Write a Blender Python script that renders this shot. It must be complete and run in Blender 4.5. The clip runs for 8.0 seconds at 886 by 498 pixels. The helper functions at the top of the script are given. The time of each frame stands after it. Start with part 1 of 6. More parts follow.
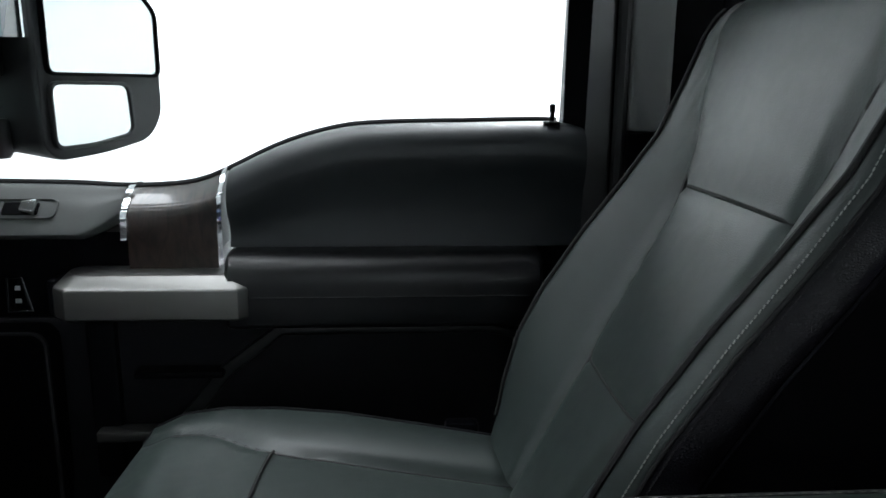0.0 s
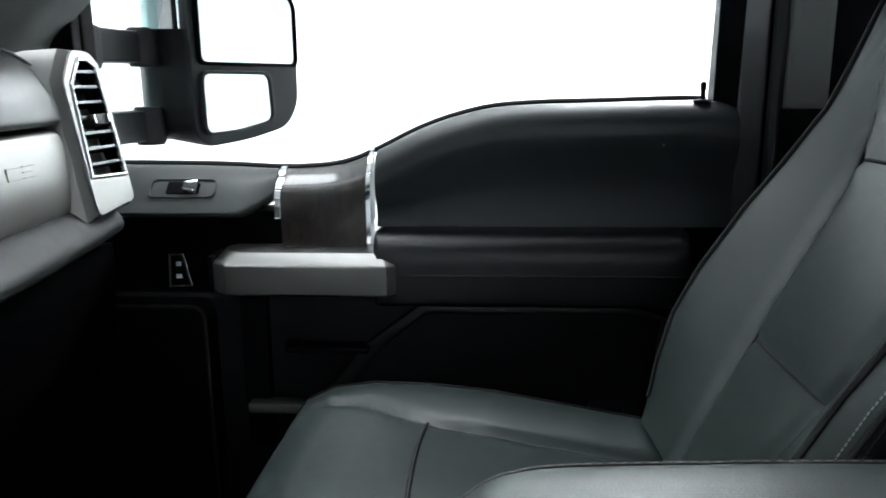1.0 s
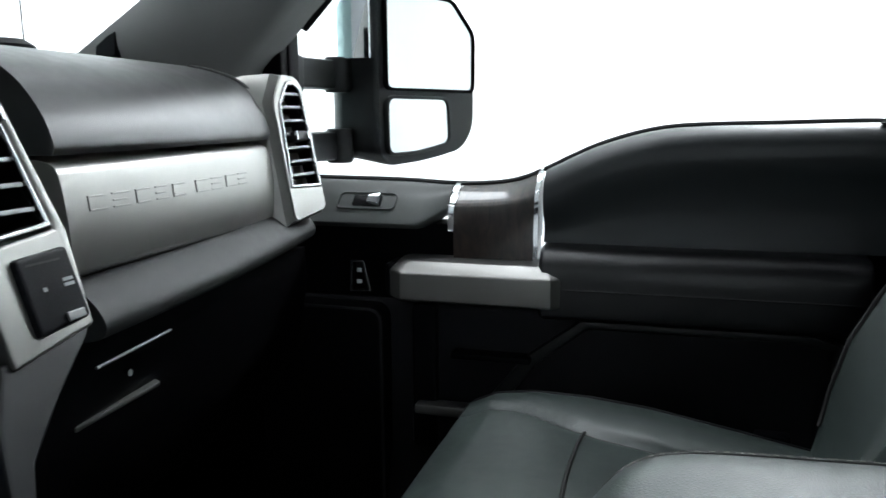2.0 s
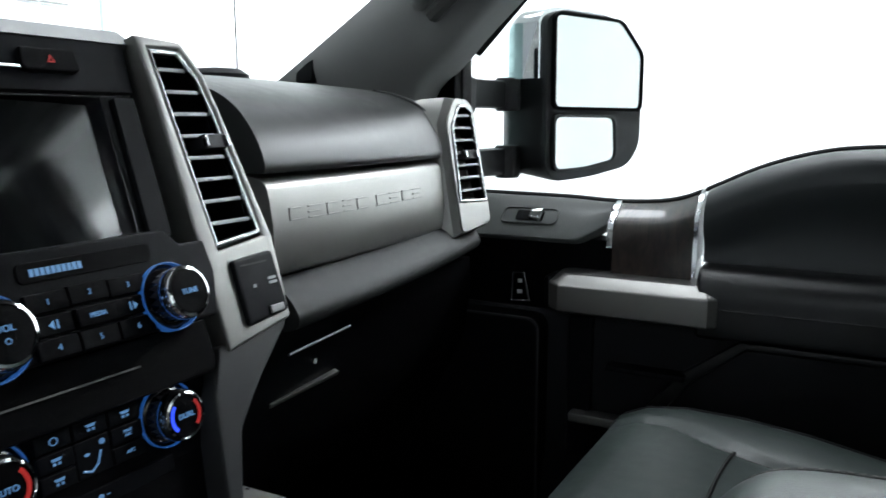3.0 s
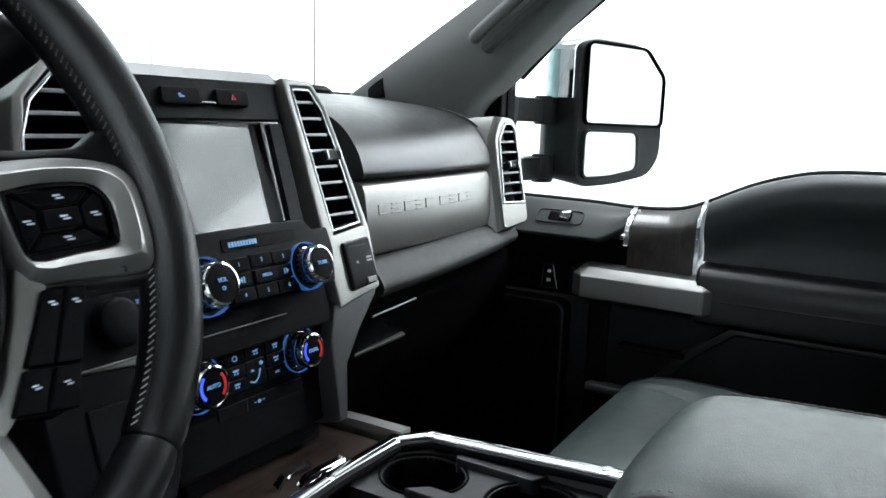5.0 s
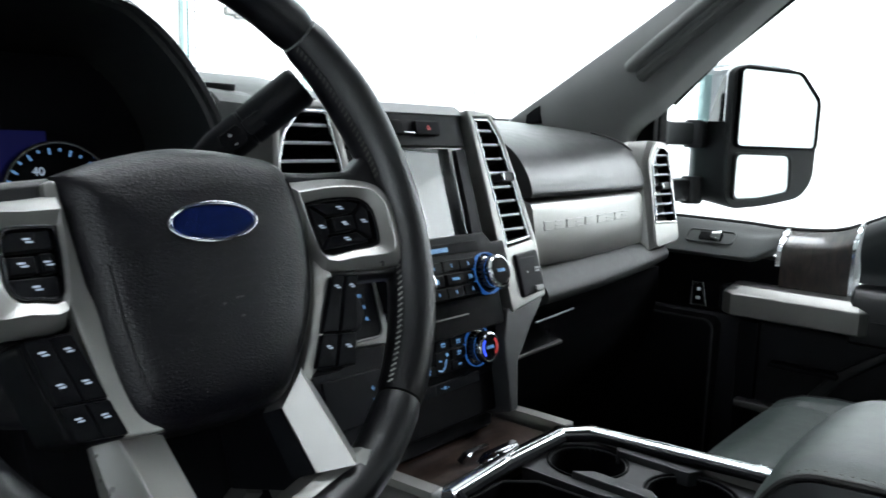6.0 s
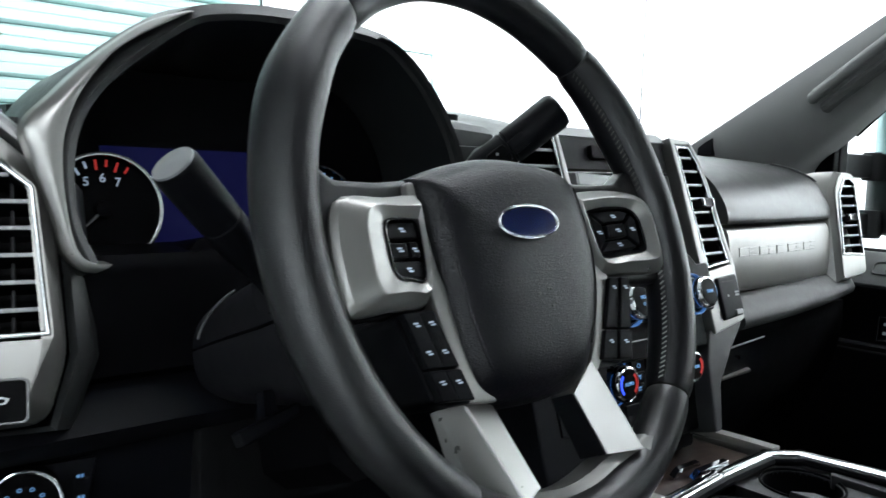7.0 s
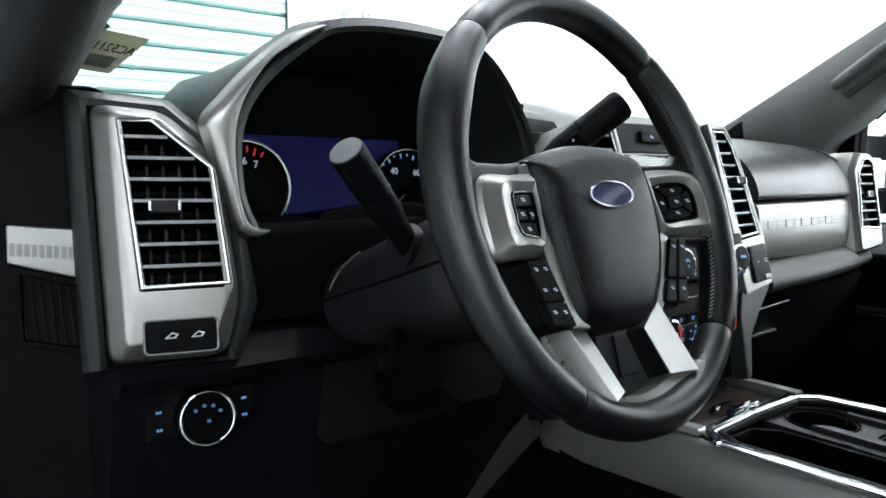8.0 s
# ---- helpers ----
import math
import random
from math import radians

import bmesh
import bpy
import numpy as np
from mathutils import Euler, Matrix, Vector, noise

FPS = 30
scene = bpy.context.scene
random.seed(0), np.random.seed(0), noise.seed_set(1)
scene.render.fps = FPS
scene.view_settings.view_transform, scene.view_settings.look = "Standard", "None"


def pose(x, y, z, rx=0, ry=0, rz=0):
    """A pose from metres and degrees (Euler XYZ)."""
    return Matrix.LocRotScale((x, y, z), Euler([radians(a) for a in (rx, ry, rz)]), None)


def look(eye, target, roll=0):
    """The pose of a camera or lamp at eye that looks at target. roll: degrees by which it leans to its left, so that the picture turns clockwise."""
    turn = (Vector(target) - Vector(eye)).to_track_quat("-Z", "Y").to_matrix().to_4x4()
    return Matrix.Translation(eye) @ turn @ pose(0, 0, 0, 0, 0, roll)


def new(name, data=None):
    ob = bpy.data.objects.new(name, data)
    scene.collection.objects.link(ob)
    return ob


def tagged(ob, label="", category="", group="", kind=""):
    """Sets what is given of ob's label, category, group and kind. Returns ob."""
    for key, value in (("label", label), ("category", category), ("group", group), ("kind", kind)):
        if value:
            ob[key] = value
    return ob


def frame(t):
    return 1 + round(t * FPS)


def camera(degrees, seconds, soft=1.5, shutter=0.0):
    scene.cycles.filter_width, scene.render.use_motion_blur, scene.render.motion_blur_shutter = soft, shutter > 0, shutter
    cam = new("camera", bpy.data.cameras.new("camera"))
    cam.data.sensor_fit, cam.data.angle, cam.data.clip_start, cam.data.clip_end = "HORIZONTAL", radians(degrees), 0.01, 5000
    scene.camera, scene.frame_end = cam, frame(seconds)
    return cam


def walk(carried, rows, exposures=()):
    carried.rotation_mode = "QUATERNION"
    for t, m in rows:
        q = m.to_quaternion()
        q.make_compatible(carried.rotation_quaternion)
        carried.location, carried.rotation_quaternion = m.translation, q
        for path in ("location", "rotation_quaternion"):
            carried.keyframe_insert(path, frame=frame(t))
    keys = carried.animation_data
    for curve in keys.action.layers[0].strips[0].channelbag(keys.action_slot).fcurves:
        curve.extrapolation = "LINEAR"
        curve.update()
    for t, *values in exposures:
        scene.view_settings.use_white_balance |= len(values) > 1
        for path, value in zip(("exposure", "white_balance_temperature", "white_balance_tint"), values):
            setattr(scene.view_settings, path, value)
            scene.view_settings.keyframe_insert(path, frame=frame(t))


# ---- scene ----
# ======== camera and walk ========
cam = camera(60.3, 8.0, shutter=0.25)
PATH = [
    (0, (-0.029, -0.191, 0.851), (0.084, 1.758, 0.419), 0.4),
    (0.5, (-0.06, -0.191, 0.84), (-0.05, 1.757, 0.385), -0.1),
    (1, (-0.102, -0.199, 0.826), (-0.224, 1.75, 0.393), -0.5),
    (1.5, (-0.113, -0.218, 0.811), (-0.431, 1.716, 0.413), -0.4),
    (2.8, (-0.061, -0.295, 0.823), (-0.942, 1.475, 0.523), -0.1),
    (3, (-0.063, -0.303, 0.827), (-1.015, 1.426, 0.504), -0.2),
    (3.5, (-0.059, -0.314, 0.827), (-1.19, 1.298, 0.479), -0.8),
    (4, (-0.063, -0.326, 0.841), (-1.217, 1.266, 0.475), 0.1),
    (4.2, (-0.055, -0.347, 0.847), (-1.172, 1.275, 0.496), 1.0),
    (5.3, (0.042, -0.584, 0.865), (-0.959, 1.113, 0.521), 1.8),
    (5.5, (0.046, -0.605, 0.864), (-1.024, 1.051, 0.526), 1.6),
    (6, (0.05, -0.65, 0.869), (-1.241, 0.848, 0.569), 1.6),
    (6.5, (0.026, -0.706, 0.853), (-1.414, 0.665, 0.637), 1.6),
    (7, (0.007, -0.778, 0.845), (-1.506, 0.515, 0.644), 1.6),
    (7.5, (0.027, -0.862, 0.844), (-1.506, 0.403, 0.622), 1.6),
    (8, (0.081, -0.94, 0.846), (-1.456, 0.314, 0.594), 1.4),
]
walk(cam, [(t, look(eye, target, roll)) for t, eye, target, roll in PATH],
     [(0, -0.05), (0.5, 0.34), (1.0, 0.18), (1.5, 0.08), (3.0, -0.16), (3.5, 0.15), (4.0, 0.3), (5.5, 0.16), (6.0, 0.2), (6.5, 0.2), (7.5, 0.24), (8.0, 0.3)])

# ======== world, lamps, exposure ========
scene.view_settings.exposure = 0.0
world = bpy.data.worlds.new("world")
scene.world = world
world.use_nodes = True
world.node_tree.nodes["Background"].inputs[0].default_value = (0.9, 0.95, 1.0, 1)
world.node_tree.nodes["Background"].inputs[1].default_value = 0.015


def unseen_lamp(x, y, sx, sy, watts, tilt=0.0, turn=0.0):
    """An unseen light panel added under the ceiling; tilt leans it towards a wall."""
    lamp = bpy.data.lights.new("unseen_lamp", "AREA")
    lamp.shape, lamp.size, lamp.size_y, lamp.energy = "RECTANGLE", sx, sy, watts
    lamp.color = (0.885, 0.945, 1.0)
    ob = new("unseen_lamp", lamp)
    ob.matrix_world = pose(x, y, 4.0, tilt, 0, turn)
    return ob


# added, unseen: wall washers along the passenger side and the front, plain panels elsewhere
# (-0.6, 2.0) brightens the wood band, (4.7, -2.3) the vent frame, (5.8, -6.0) the spokes
for lx, ly, watts, tilt, turn in ((-1.5, 6.0, 600, 55, 0), (3.0, 6.0, 600, 55, 0), (6.4, 6.4, 560, 50, 0), (-6.5, 6.5, 560, 55, 60), (-6.5, 1.0, 330, 55, 90), (-1.9, 0.4, 90, 0, 0), (-0.6, 2.0, 75, 0, 0), (1.8, 5.0, 340, 0, 0), (4.7, -2.3, 150, 0, 0), (5.8, -6.0, 950, 55, 180), (0.8, -5.4, 130, 50, 180)):
    unseen_lamp(lx, ly, 2.4, 1.2, watts, tilt, turn)


# ======== materials ========
def material(name, colour, rough=0.5, metal=0.0, bump=0.0, bump_scale=400.0, vary=0.12, vary_scale=9.0,
             rough_vary=0.08, coat=0.0, spec=0.5, pattern="noise", emit=None, power=0.0):
    m = bpy.data.materials.new(name)
    m.use_nodes = True
    nt = m.node_tree
    b = nt.nodes["Principled BSDF"]
    b.inputs["Metallic"].default_value = metal
    b.inputs["Specular IOR Level"].default_value = spec
    b.inputs["Coat Weight"].default_value = coat
    b.inputs["Coat Roughness"].default_value = 0.08
    co = nt.nodes.new("ShaderNodeTexCoord")
    big = nt.nodes.new("ShaderNodeTexNoise")
    big.inputs["Scale"].default_value, big.inputs["Detail"].default_value = vary_scale, 6
    nt.links.new(co.outputs["Object"], big.inputs["Vector"])
    ramp = nt.nodes.new("ShaderNodeMix")
    ramp.data_type = "RGBA"
    lo = [c * (1 - vary) for c in colour]
    hi = [min(1, c * (1 + vary)) for c in colour]
    ramp.inputs["A"].default_value, ramp.inputs["B"].default_value = (*lo, 1), (*hi, 1)
    nt.links.new(big.outputs["Fac"], ramp.inputs["Factor"])
    nt.links.new(ramp.outputs["Result"], b.inputs["Base Color"])
    fine = nt.nodes.new("ShaderNodeTexNoise")
    fine.inputs["Scale"].default_value, fine.inputs["Detail"].default_value = 60, 4
    nt.links.new(co.outputs["Object"], fine.inputs["Vector"])
    mr = nt.nodes.new("ShaderNodeMapRange")
    mr.inputs["To Min"].default_value = max(0.02, rough - rough_vary)
    mr.inputs["To Max"].default_value = min(1, rough + rough_vary)
    nt.links.new(fine.outputs["Fac"], mr.inputs["Value"])
    nt.links.new(mr.outputs["Result"], b.inputs["Roughness"])
    if bump:
        bn = nt.nodes.new("ShaderNodeBump")
        bn.inputs["Strength"].default_value, bn.inputs["Distance"].default_value = bump, 0.0006
        if pattern == "leather":
            g = nt.nodes.new("ShaderNodeTexVoronoi")
            g.feature = "DISTANCE_TO_EDGE"
            g.inputs["Scale"].default_value = bump_scale
            nt.links.new(co.outputs["Object"], g.inputs["Vector"])
            nt.links.new(g.outputs["Distance"], bn.inputs["Height"])
        else:
            g = nt.nodes.new("ShaderNodeTexNoise")
            g.inputs["Scale"].default_value, g.inputs["Detail"].default_value = bump_scale, 3
            nt.links.new(co.outputs["Object"], g.inputs["Vector"])
            nt.links.new(g.outputs["Fac"], bn.inputs["Height"])
        nt.links.new(bn.outputs["Normal"], b.inputs["Normal"])
    if emit:
        b.inputs["Emission Color"].default_value = (*emit, 1)
        b.inputs["Emission Strength"].default_value = power
    return m


def wood_material():
    m = material("wood", (0.03, 0.02, 0.016), 0.34, coat=1.0, spec=0.4)
    nt = m.node_tree
    b = nt.nodes["Principled BSDF"]
    co = nt.nodes.new("ShaderNodeTexCoord")
    mp = nt.nodes.new("ShaderNodeMapping")
    mp.inputs["Scale"].default_value = (14, 5, 5)
    wv = nt.nodes.new("ShaderNodeTexNoise")
    wv.inputs["Scale"].default_value, wv.inputs["Detail"].default_value, wv.inputs["Distortion"].default_value = 3.5, 9, 2.2
    cr = nt.nodes.new("ShaderNodeValToRGB")
    cr.color_ramp.elements[0].position, cr.color_ramp.elements[0].color = 0.35, (0.006, 0.0036, 0.0028, 1)
    cr.color_ramp.elements[1].position, cr.color_ramp.elements[1].color = 0.72, (0.036, 0.020, 0.014, 1)
    nt.links.new(co.outputs["Object"], mp.inputs["Vector"])
    nt.links.new(mp.outputs["Vector"], wv.inputs["Vector"])
    nt.links.new(wv.outputs["Fac"], cr.inputs["Fac"])
    nt.links.new(cr.outputs["Color"], b.inputs["Base Color"])
    return m


def glass_material(name, tint=(1, 1, 1)):
    m = bpy.data.materials.new(name)
    m.use_nodes = True
    b = m.node_tree.nodes["Principled BSDF"]
    b.inputs["Base Color"].default_value = (*tint, 1)
    b.inputs["Roughness"].default_value, b.inputs["Transmission Weight"].default_value, b.inputs["IOR"].default_value = 0.0, 1.0, 1.012
    return m


LEATHER = material("grey_leather", (0.0195, 0.0266, 0.0248), 0.42, spec=0.48, bump=0.35, bump_scale=420, pattern="leather", vary=0.1)
LEATHER_DARK = material("black_leather", (0.0038, 0.0037, 0.0048), 0.32, spec=0.5, bump=0.36, bump_scale=700, pattern="leather", rough_vary=0.05)
LEATHER_HUB = material("pebbled_black_vinyl", (0.0028, 0.0025, 0.0042), 0.33, spec=0.24, bump=0.8, bump_scale=480, pattern="leather")
DOOR_VINYL = material("black_door_vinyl", (0.0180, 0.0215, 0.0232), 0.40, bump=0.3, bump_scale=500, pattern="leather", spec=0.5)
VINYL = material("charcoal_vinyl", (0.0095, 0.0104, 0.0106), 0.38, bump=0.3, bump_scale=500, pattern="leather", spec=0.5)
SOFT_PAD = material("soft_charcoal_foam_vinyl", (0.0085, 0.0095, 0.0098), 0.6, bump=0.3, bump_scale=500, pattern="leather", spec=0.25)
VINYL_GREY = material("grey_door_vinyl", (0.06, 0.066, 0.064), 0.5, bump=0.3, bump_scale=500, pattern="leather")
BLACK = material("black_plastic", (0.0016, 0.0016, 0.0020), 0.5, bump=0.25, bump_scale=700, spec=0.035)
SHELL = material("mirror_shell_plastic", (0.012, 0.0125, 0.0135), 0.5, bump=0.3, bump_scale=500, spec=0.4)
GREY_PLASTIC = material("dark_grey_plastic", (0.0028, 0.0030, 0.0040), 0.45, bump=0.2, bump_scale=700, spec=0.07)
COLUMN = material("grained_column_plastic", (0.0062, 0.0062, 0.0076), 0.5, bump=0.3, bump_scale=600, spec=0.18)
TRIM = material("pillar_trim", (0.15, 0.155, 0.15), 0.75, bump=0.3, bump_scale=600)
# darker copy of TRIM: the recess's shade is in it; also roof and scuffs
RECESS = material("trim_shade_grey", (0.05, 0.052, 0.05), 0.8, bump=0.3, bump_scale=600)
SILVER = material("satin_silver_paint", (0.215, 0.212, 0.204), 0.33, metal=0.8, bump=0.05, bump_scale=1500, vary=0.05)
# the satin silver again, lightened for parts that catch the light
SILVER_LIT = material("lit_satin_silver", (0.29, 0.285, 0.275), 0.31, metal=0.7, bump=0.05, bump_scale=1500, vary=0.05)
SILVER_DARK = material("satin_graphite_paint", (0.13, 0.132, 0.132), 0.38, metal=0.6, bump=0.05, bump_scale=1500, vary=0.05)
SLAT = material("grey_slat_plastic", (0.16, 0.165, 0.17), 0.35, metal=0.3, vary=0.05)
CHROME = material("chrome", (0.85, 0.86, 0.88), 0.08, metal=1.0, vary=0.03, rough_vary=0.04)
SATIN_CHROME = material("satin_chrome", (0.50, 0.51, 0.52), 0.2, metal=1.0, vary=0.03)
GLOSS = material("gloss_black", (0.004, 0.004, 0.005), 0.12, coat=0.3, rough_vary=0.03)
SCREEN = material("screen_glass", (0.003, 0.0033, 0.0036), 0.075, spec=1.0, coat=0.0, rough_vary=0.02)
CARPET = material("black_carpet", (0.003, 0.003, 0.0033), 0.95, bump=0.8, bump_scale=900, spec=0.1)
RUBBER = material("black_rubber", (0.008, 0.008, 0.009), 0.6)
# near-black for dark thread and piping, and for shade in seams and slits
SEAM = material("thread_and_seam_shadow", (0.006, 0.006, 0.006), 0.8)
RIM_THREAD = material("taupe_thread", (0.09, 0.086, 0.078), 0.8)
GRAPHITE = material("dark_graphite_paint", (0.022, 0.0225, 0.0235), 0.45, metal=0.4, bump=0.05, bump_scale=1500)
THREAD = material("grey_thread", (0.30, 0.30, 0.28), 0.7)
PAINT = material("body_paint", (0.32, 0.36, 0.35), 0.3, metal=0.2, coat=0.4, vary=0.04)
MIRROR = material("mirror_glass", (0.92, 0.95, 0.96), 0.02, metal=1.0, vary=0.01, rough_vary=0.01)
GREY_WALL = material("toned_down_wall_paint", (0.50, 0.51, 0.52), 0.85, vary=0.05, vary_scale=0.8)
WALL = material("white_wall_paint", (0.82, 0.84, 0.83), 0.8, vary=0.03, vary_scale=0.8)
DOOR_SLAT = material("pale_enamelled_steel", (0.34, 0.48, 0.465), 0.5, vary=0.06, vary_scale=1.5)
FLOOR = material("painted_concrete", (0.26, 0.265, 0.265), 0.35, bump=0.3, bump_scale=40, vary=0.15, vary_scale=1.2)
WOOD = wood_material()
GLASS = glass_material("clear_glass")
BLUE_RING = material("blue_light_ring", (0.01, 0.05, 0.12), 0.4, emit=(0.04, 0.24, 0.90), power=0.2)
BLUE_ICON = material("blue_lit_symbol", (0.05, 0.12, 0.2), 0.4, emit=(0.22, 0.50, 1.0), power=0.32)
BLUE_DEEP = material("deep_blue_light", (0.01, 0.02, 0.2), 0.4, emit=(0.03, 0.08, 1.0), power=1.4)
RED_LIGHT = material("red_light", (0.2, 0.01, 0.01), 0.4, emit=(1.0, 0.05, 0.04), power=0.22)
WHITE_ICON = material("white_lit_symbol", (0.3, 0.33, 0.36), 0.4, emit=(0.6, 0.75, 1.0), power=0.28)
WHITE_PRINT = material("white_print", (0.5, 0.52, 0.52), 0.5)
FADED_PRINT = material("faded_print", (0.27, 0.30, 0.23), 0.6)
GREY_PRINT = material("grey_print", (0.16, 0.17, 0.17), 0.5)
NAVY = material("navy_display", (0.0012, 0.0014, 0.010), 0.3, spec=0.06, emit=(0.03, 0.035, 0.24), power=0.095, rough_vary=0.03)
EMBLEM_BLUE = material("blue_enamel", (0.003, 0.009, 0.06), 0.15, coat=0.6)
PAPER = material("sticker_paper", (0.40, 0.40, 0.33), 0.7)
_nt = PAPER.node_tree
_tr, _mx = _nt.nodes.new("ShaderNodeBsdfTranslucent"), _nt.nodes.new("ShaderNodeMixShader")
_tr.inputs["Color"].default_value, _mx.inputs[0].default_value = (0.5, 0.5, 0.4, 1), 0.45
_nt.links.new(_nt.nodes["Principled BSDF"].outputs[0], _mx.inputs[1])
_nt.links.new(_tr.outputs[0], _mx.inputs[2])
_nt.links.new(_mx.outputs[0], _nt.nodes["Material Output"].inputs[0])
INK = material("black_ink", (0.02, 0.02, 0.02), 0.7)
GREEN = material("green_tape", (0.05, 0.3, 0.2), 0.6)


# ======== builders ========
def thing(name, label="", category="", group="", kind="", at=(0, 0, 0)):
    ob = new(name)
    ob.location = at
    ob.empty_display_size = 0.05
    return tagged(ob, label, category, group, kind)


def solid(name, bm, mat, parent=None, label="", smooth=40, kind="", category=""):
    bmesh.ops.recalc_face_normals(bm, faces=bm.faces)
    me = bpy.data.meshes.new(name)
    bm.to_mesh(me)
    bm.free()
    me.materials.append(mat)
    if smooth:
        for p in me.polygons:
            p.use_smooth = True
        me.set_sharp_from_angle(angle=radians(smooth))
    ob = new(name, me)
    if smooth and name not in ("slat", "tick"):
        wn = ob.modifiers.new("weighted_normals", "WEIGHTED_NORMAL")
        wn.keep_sharp, wn.weight = True, 100
    if parent is not None:
        ob.parent = parent
        if parent.type == "EMPTY":
            ob.matrix_parent_inverse = Matrix.Translation(-parent.location)
    return tagged(ob, label, category, "", kind)


def part(name, bm, mat, parent, label="", smooth=40):
    return solid(name, bm, mat, parent, label, smooth)


def axes(o, u, v):
    """A local frame: u along, v up, n out of the plane."""
    u, v = Vector(u).normalized(), Vector(v).normalized()
    n = u.cross(v).normalized()
    v = n.cross(u)
    m = Matrix((u, v, n)).transposed().to_4x4()
    m.translation = Vector(o)
    return m


def bevel_all(bm, w, seg=2, angle=25):
    if w <= 0:
        return bm
    bm.normal_update()
    es = [e for e in bm.edges if len(e.link_faces) == 2 and e.calc_face_angle(0) > radians(angle)]
    bmesh.ops.bevel(bm, geom=es, offset=w, segments=seg, profile=0.5, affect="EDGES", clamp_overlap=True)
    return bm


def plate(m, pts, n0, n1, bev=0.0, seg=2):
    """A flat polygon (u, v) in the frame m, from height n0 to n1."""
    bm = bmesh.new()
    lo = [bm.verts.new((u, v, n0)) for u, v in pts]
    hi = [bm.verts.new((u, v, n1)) for u, v in pts]
    bm.faces.new(lo[::-1])
    bm.faces.new(hi)
    for i in range(len(pts)):
        j = (i + 1) % len(pts)
        bm.faces.new((lo[i], lo[j], hi[j], hi[i]))
    bmesh.ops.recalc_face_normals(bm, faces=bm.faces)
    bevel_all(bm, bev, seg)
    bm.transform(m)
    return bm


def rect(u0, v0, u1, v1):
    return [(u0, v0), (u1, v0), (u1, v1), (u0, v1)]


def rrect(u0, v0, u1, v1, r, k=4):
    out = []
    for cx, cy, a in ((u1 - r, v1 - r, 0), (u0 + r, v1 - r, 90), (u0 + r, v0 + r, 180), (u1 - r, v0 + r, 270)):
        for i in range(k + 1):
            t = radians(a + 90 * i / k)
            out.append((cx + r * math.cos(t), cy + r * math.sin(t)))
    return out


def circle(cu, cv, r, k=32, r2=None):
    return [(cu + r * math.cos(2 * math.pi * i / k), cv + (r2 or r) * math.sin(2 * math.pi * i / k)) for i in range(k)]


def inset(pts, d):
    """Moves a counter-clockwise polygon's sides inwards by d."""
    n = len(pts)
    out = []
    for i in range(n):
        p0, p1, p2 = Vector(pts[i - 1]), Vector(pts[i]), Vector(pts[(i + 1) % n])
        a, b = (p1 - p0).normalized(), (p2 - p1).normalized()
        na, nb = Vector((-a.y, a.x)), Vector((-b.y, b.x))
        k = (na + nb)
        k = k / max(0.3, k.dot(na) if k.dot(na) else 1)
        out.append(tuple(p1 + k * d))
    return out


def rounded(pts, r, k=4):
    """A polygon with its corners rounded."""
    out = []
    n = len(pts)
    for i in range(n):
        a, b, c = Vector(pts[i - 1]), Vector(pts[i]), Vector(pts[(i + 1) % n])
        d0, d1 = a - b, c - b
        l = min(r, d0.length * 0.45, d1.length * 0.45)
        p0, p2 = b + d0.normalized() * l, b + d1.normalized() * l
        for j in range(k + 1):
            t = j / k
            q = p0 * (1 - t) ** 2 + b * 2 * t * (1 - t) + p2 * t * t
            out.append((q.x, q.y))
    return out


def ring(m, outer, inner, n0, n1, bev=0.0, n1in=None):
    """A frame between two outlines of the same count, with depth."""
    bm = bmesh.new()
    k = len(outer)
    a = [bm.verts.new((u, v, n0)) for u, v in outer]
    b = [bm.verts.new((u, v, n1)) for u, v in outer]
    c = [bm.verts.new((u, v, n1 if n1in is None else n1in)) for u, v in inner]
    d = [bm.verts.new((u, v, n0)) for u, v in inner]
    for i in range(k):
        j = (i + 1) % k
        for s, t in ((a, b), (b, c), (c, d), (d, a)):
            bm.faces.new((s[i], s[j], t[j], t[i]))
    bmesh.ops.recalc_face_normals(bm, faces=bm.faces)
    bevel_all(bm, bev)
    bm.transform(m)
    return bm


def box(x0, y0, z0, x1, y1, z1, bev=0.0, seg=2):
    return plate(Matrix(), rect(x0, y0, x1, y1), z0, z1, bev, seg)


def loft(rows, closed=True, caps=True):
    """A skin over rows of points, each row a loop (or a line when not closed)."""
    bm = bmesh.new()
    vs = [[bm.verts.new(p) for p in r] for r in rows]
    k = len(rows[0])
    for a, b in zip(vs, vs[1:]):
        for i in range(k if closed else k - 1):
            j = (i + 1) % k
            bm.faces.new((a[i], a[j], b[j], b[i]))
    if caps and closed:
        bm.faces.new(vs[0][::-1])
        bm.faces.new(vs[-1])
    bmesh.ops.recalc_face_normals(bm, faces=bm.faces)
    return bm


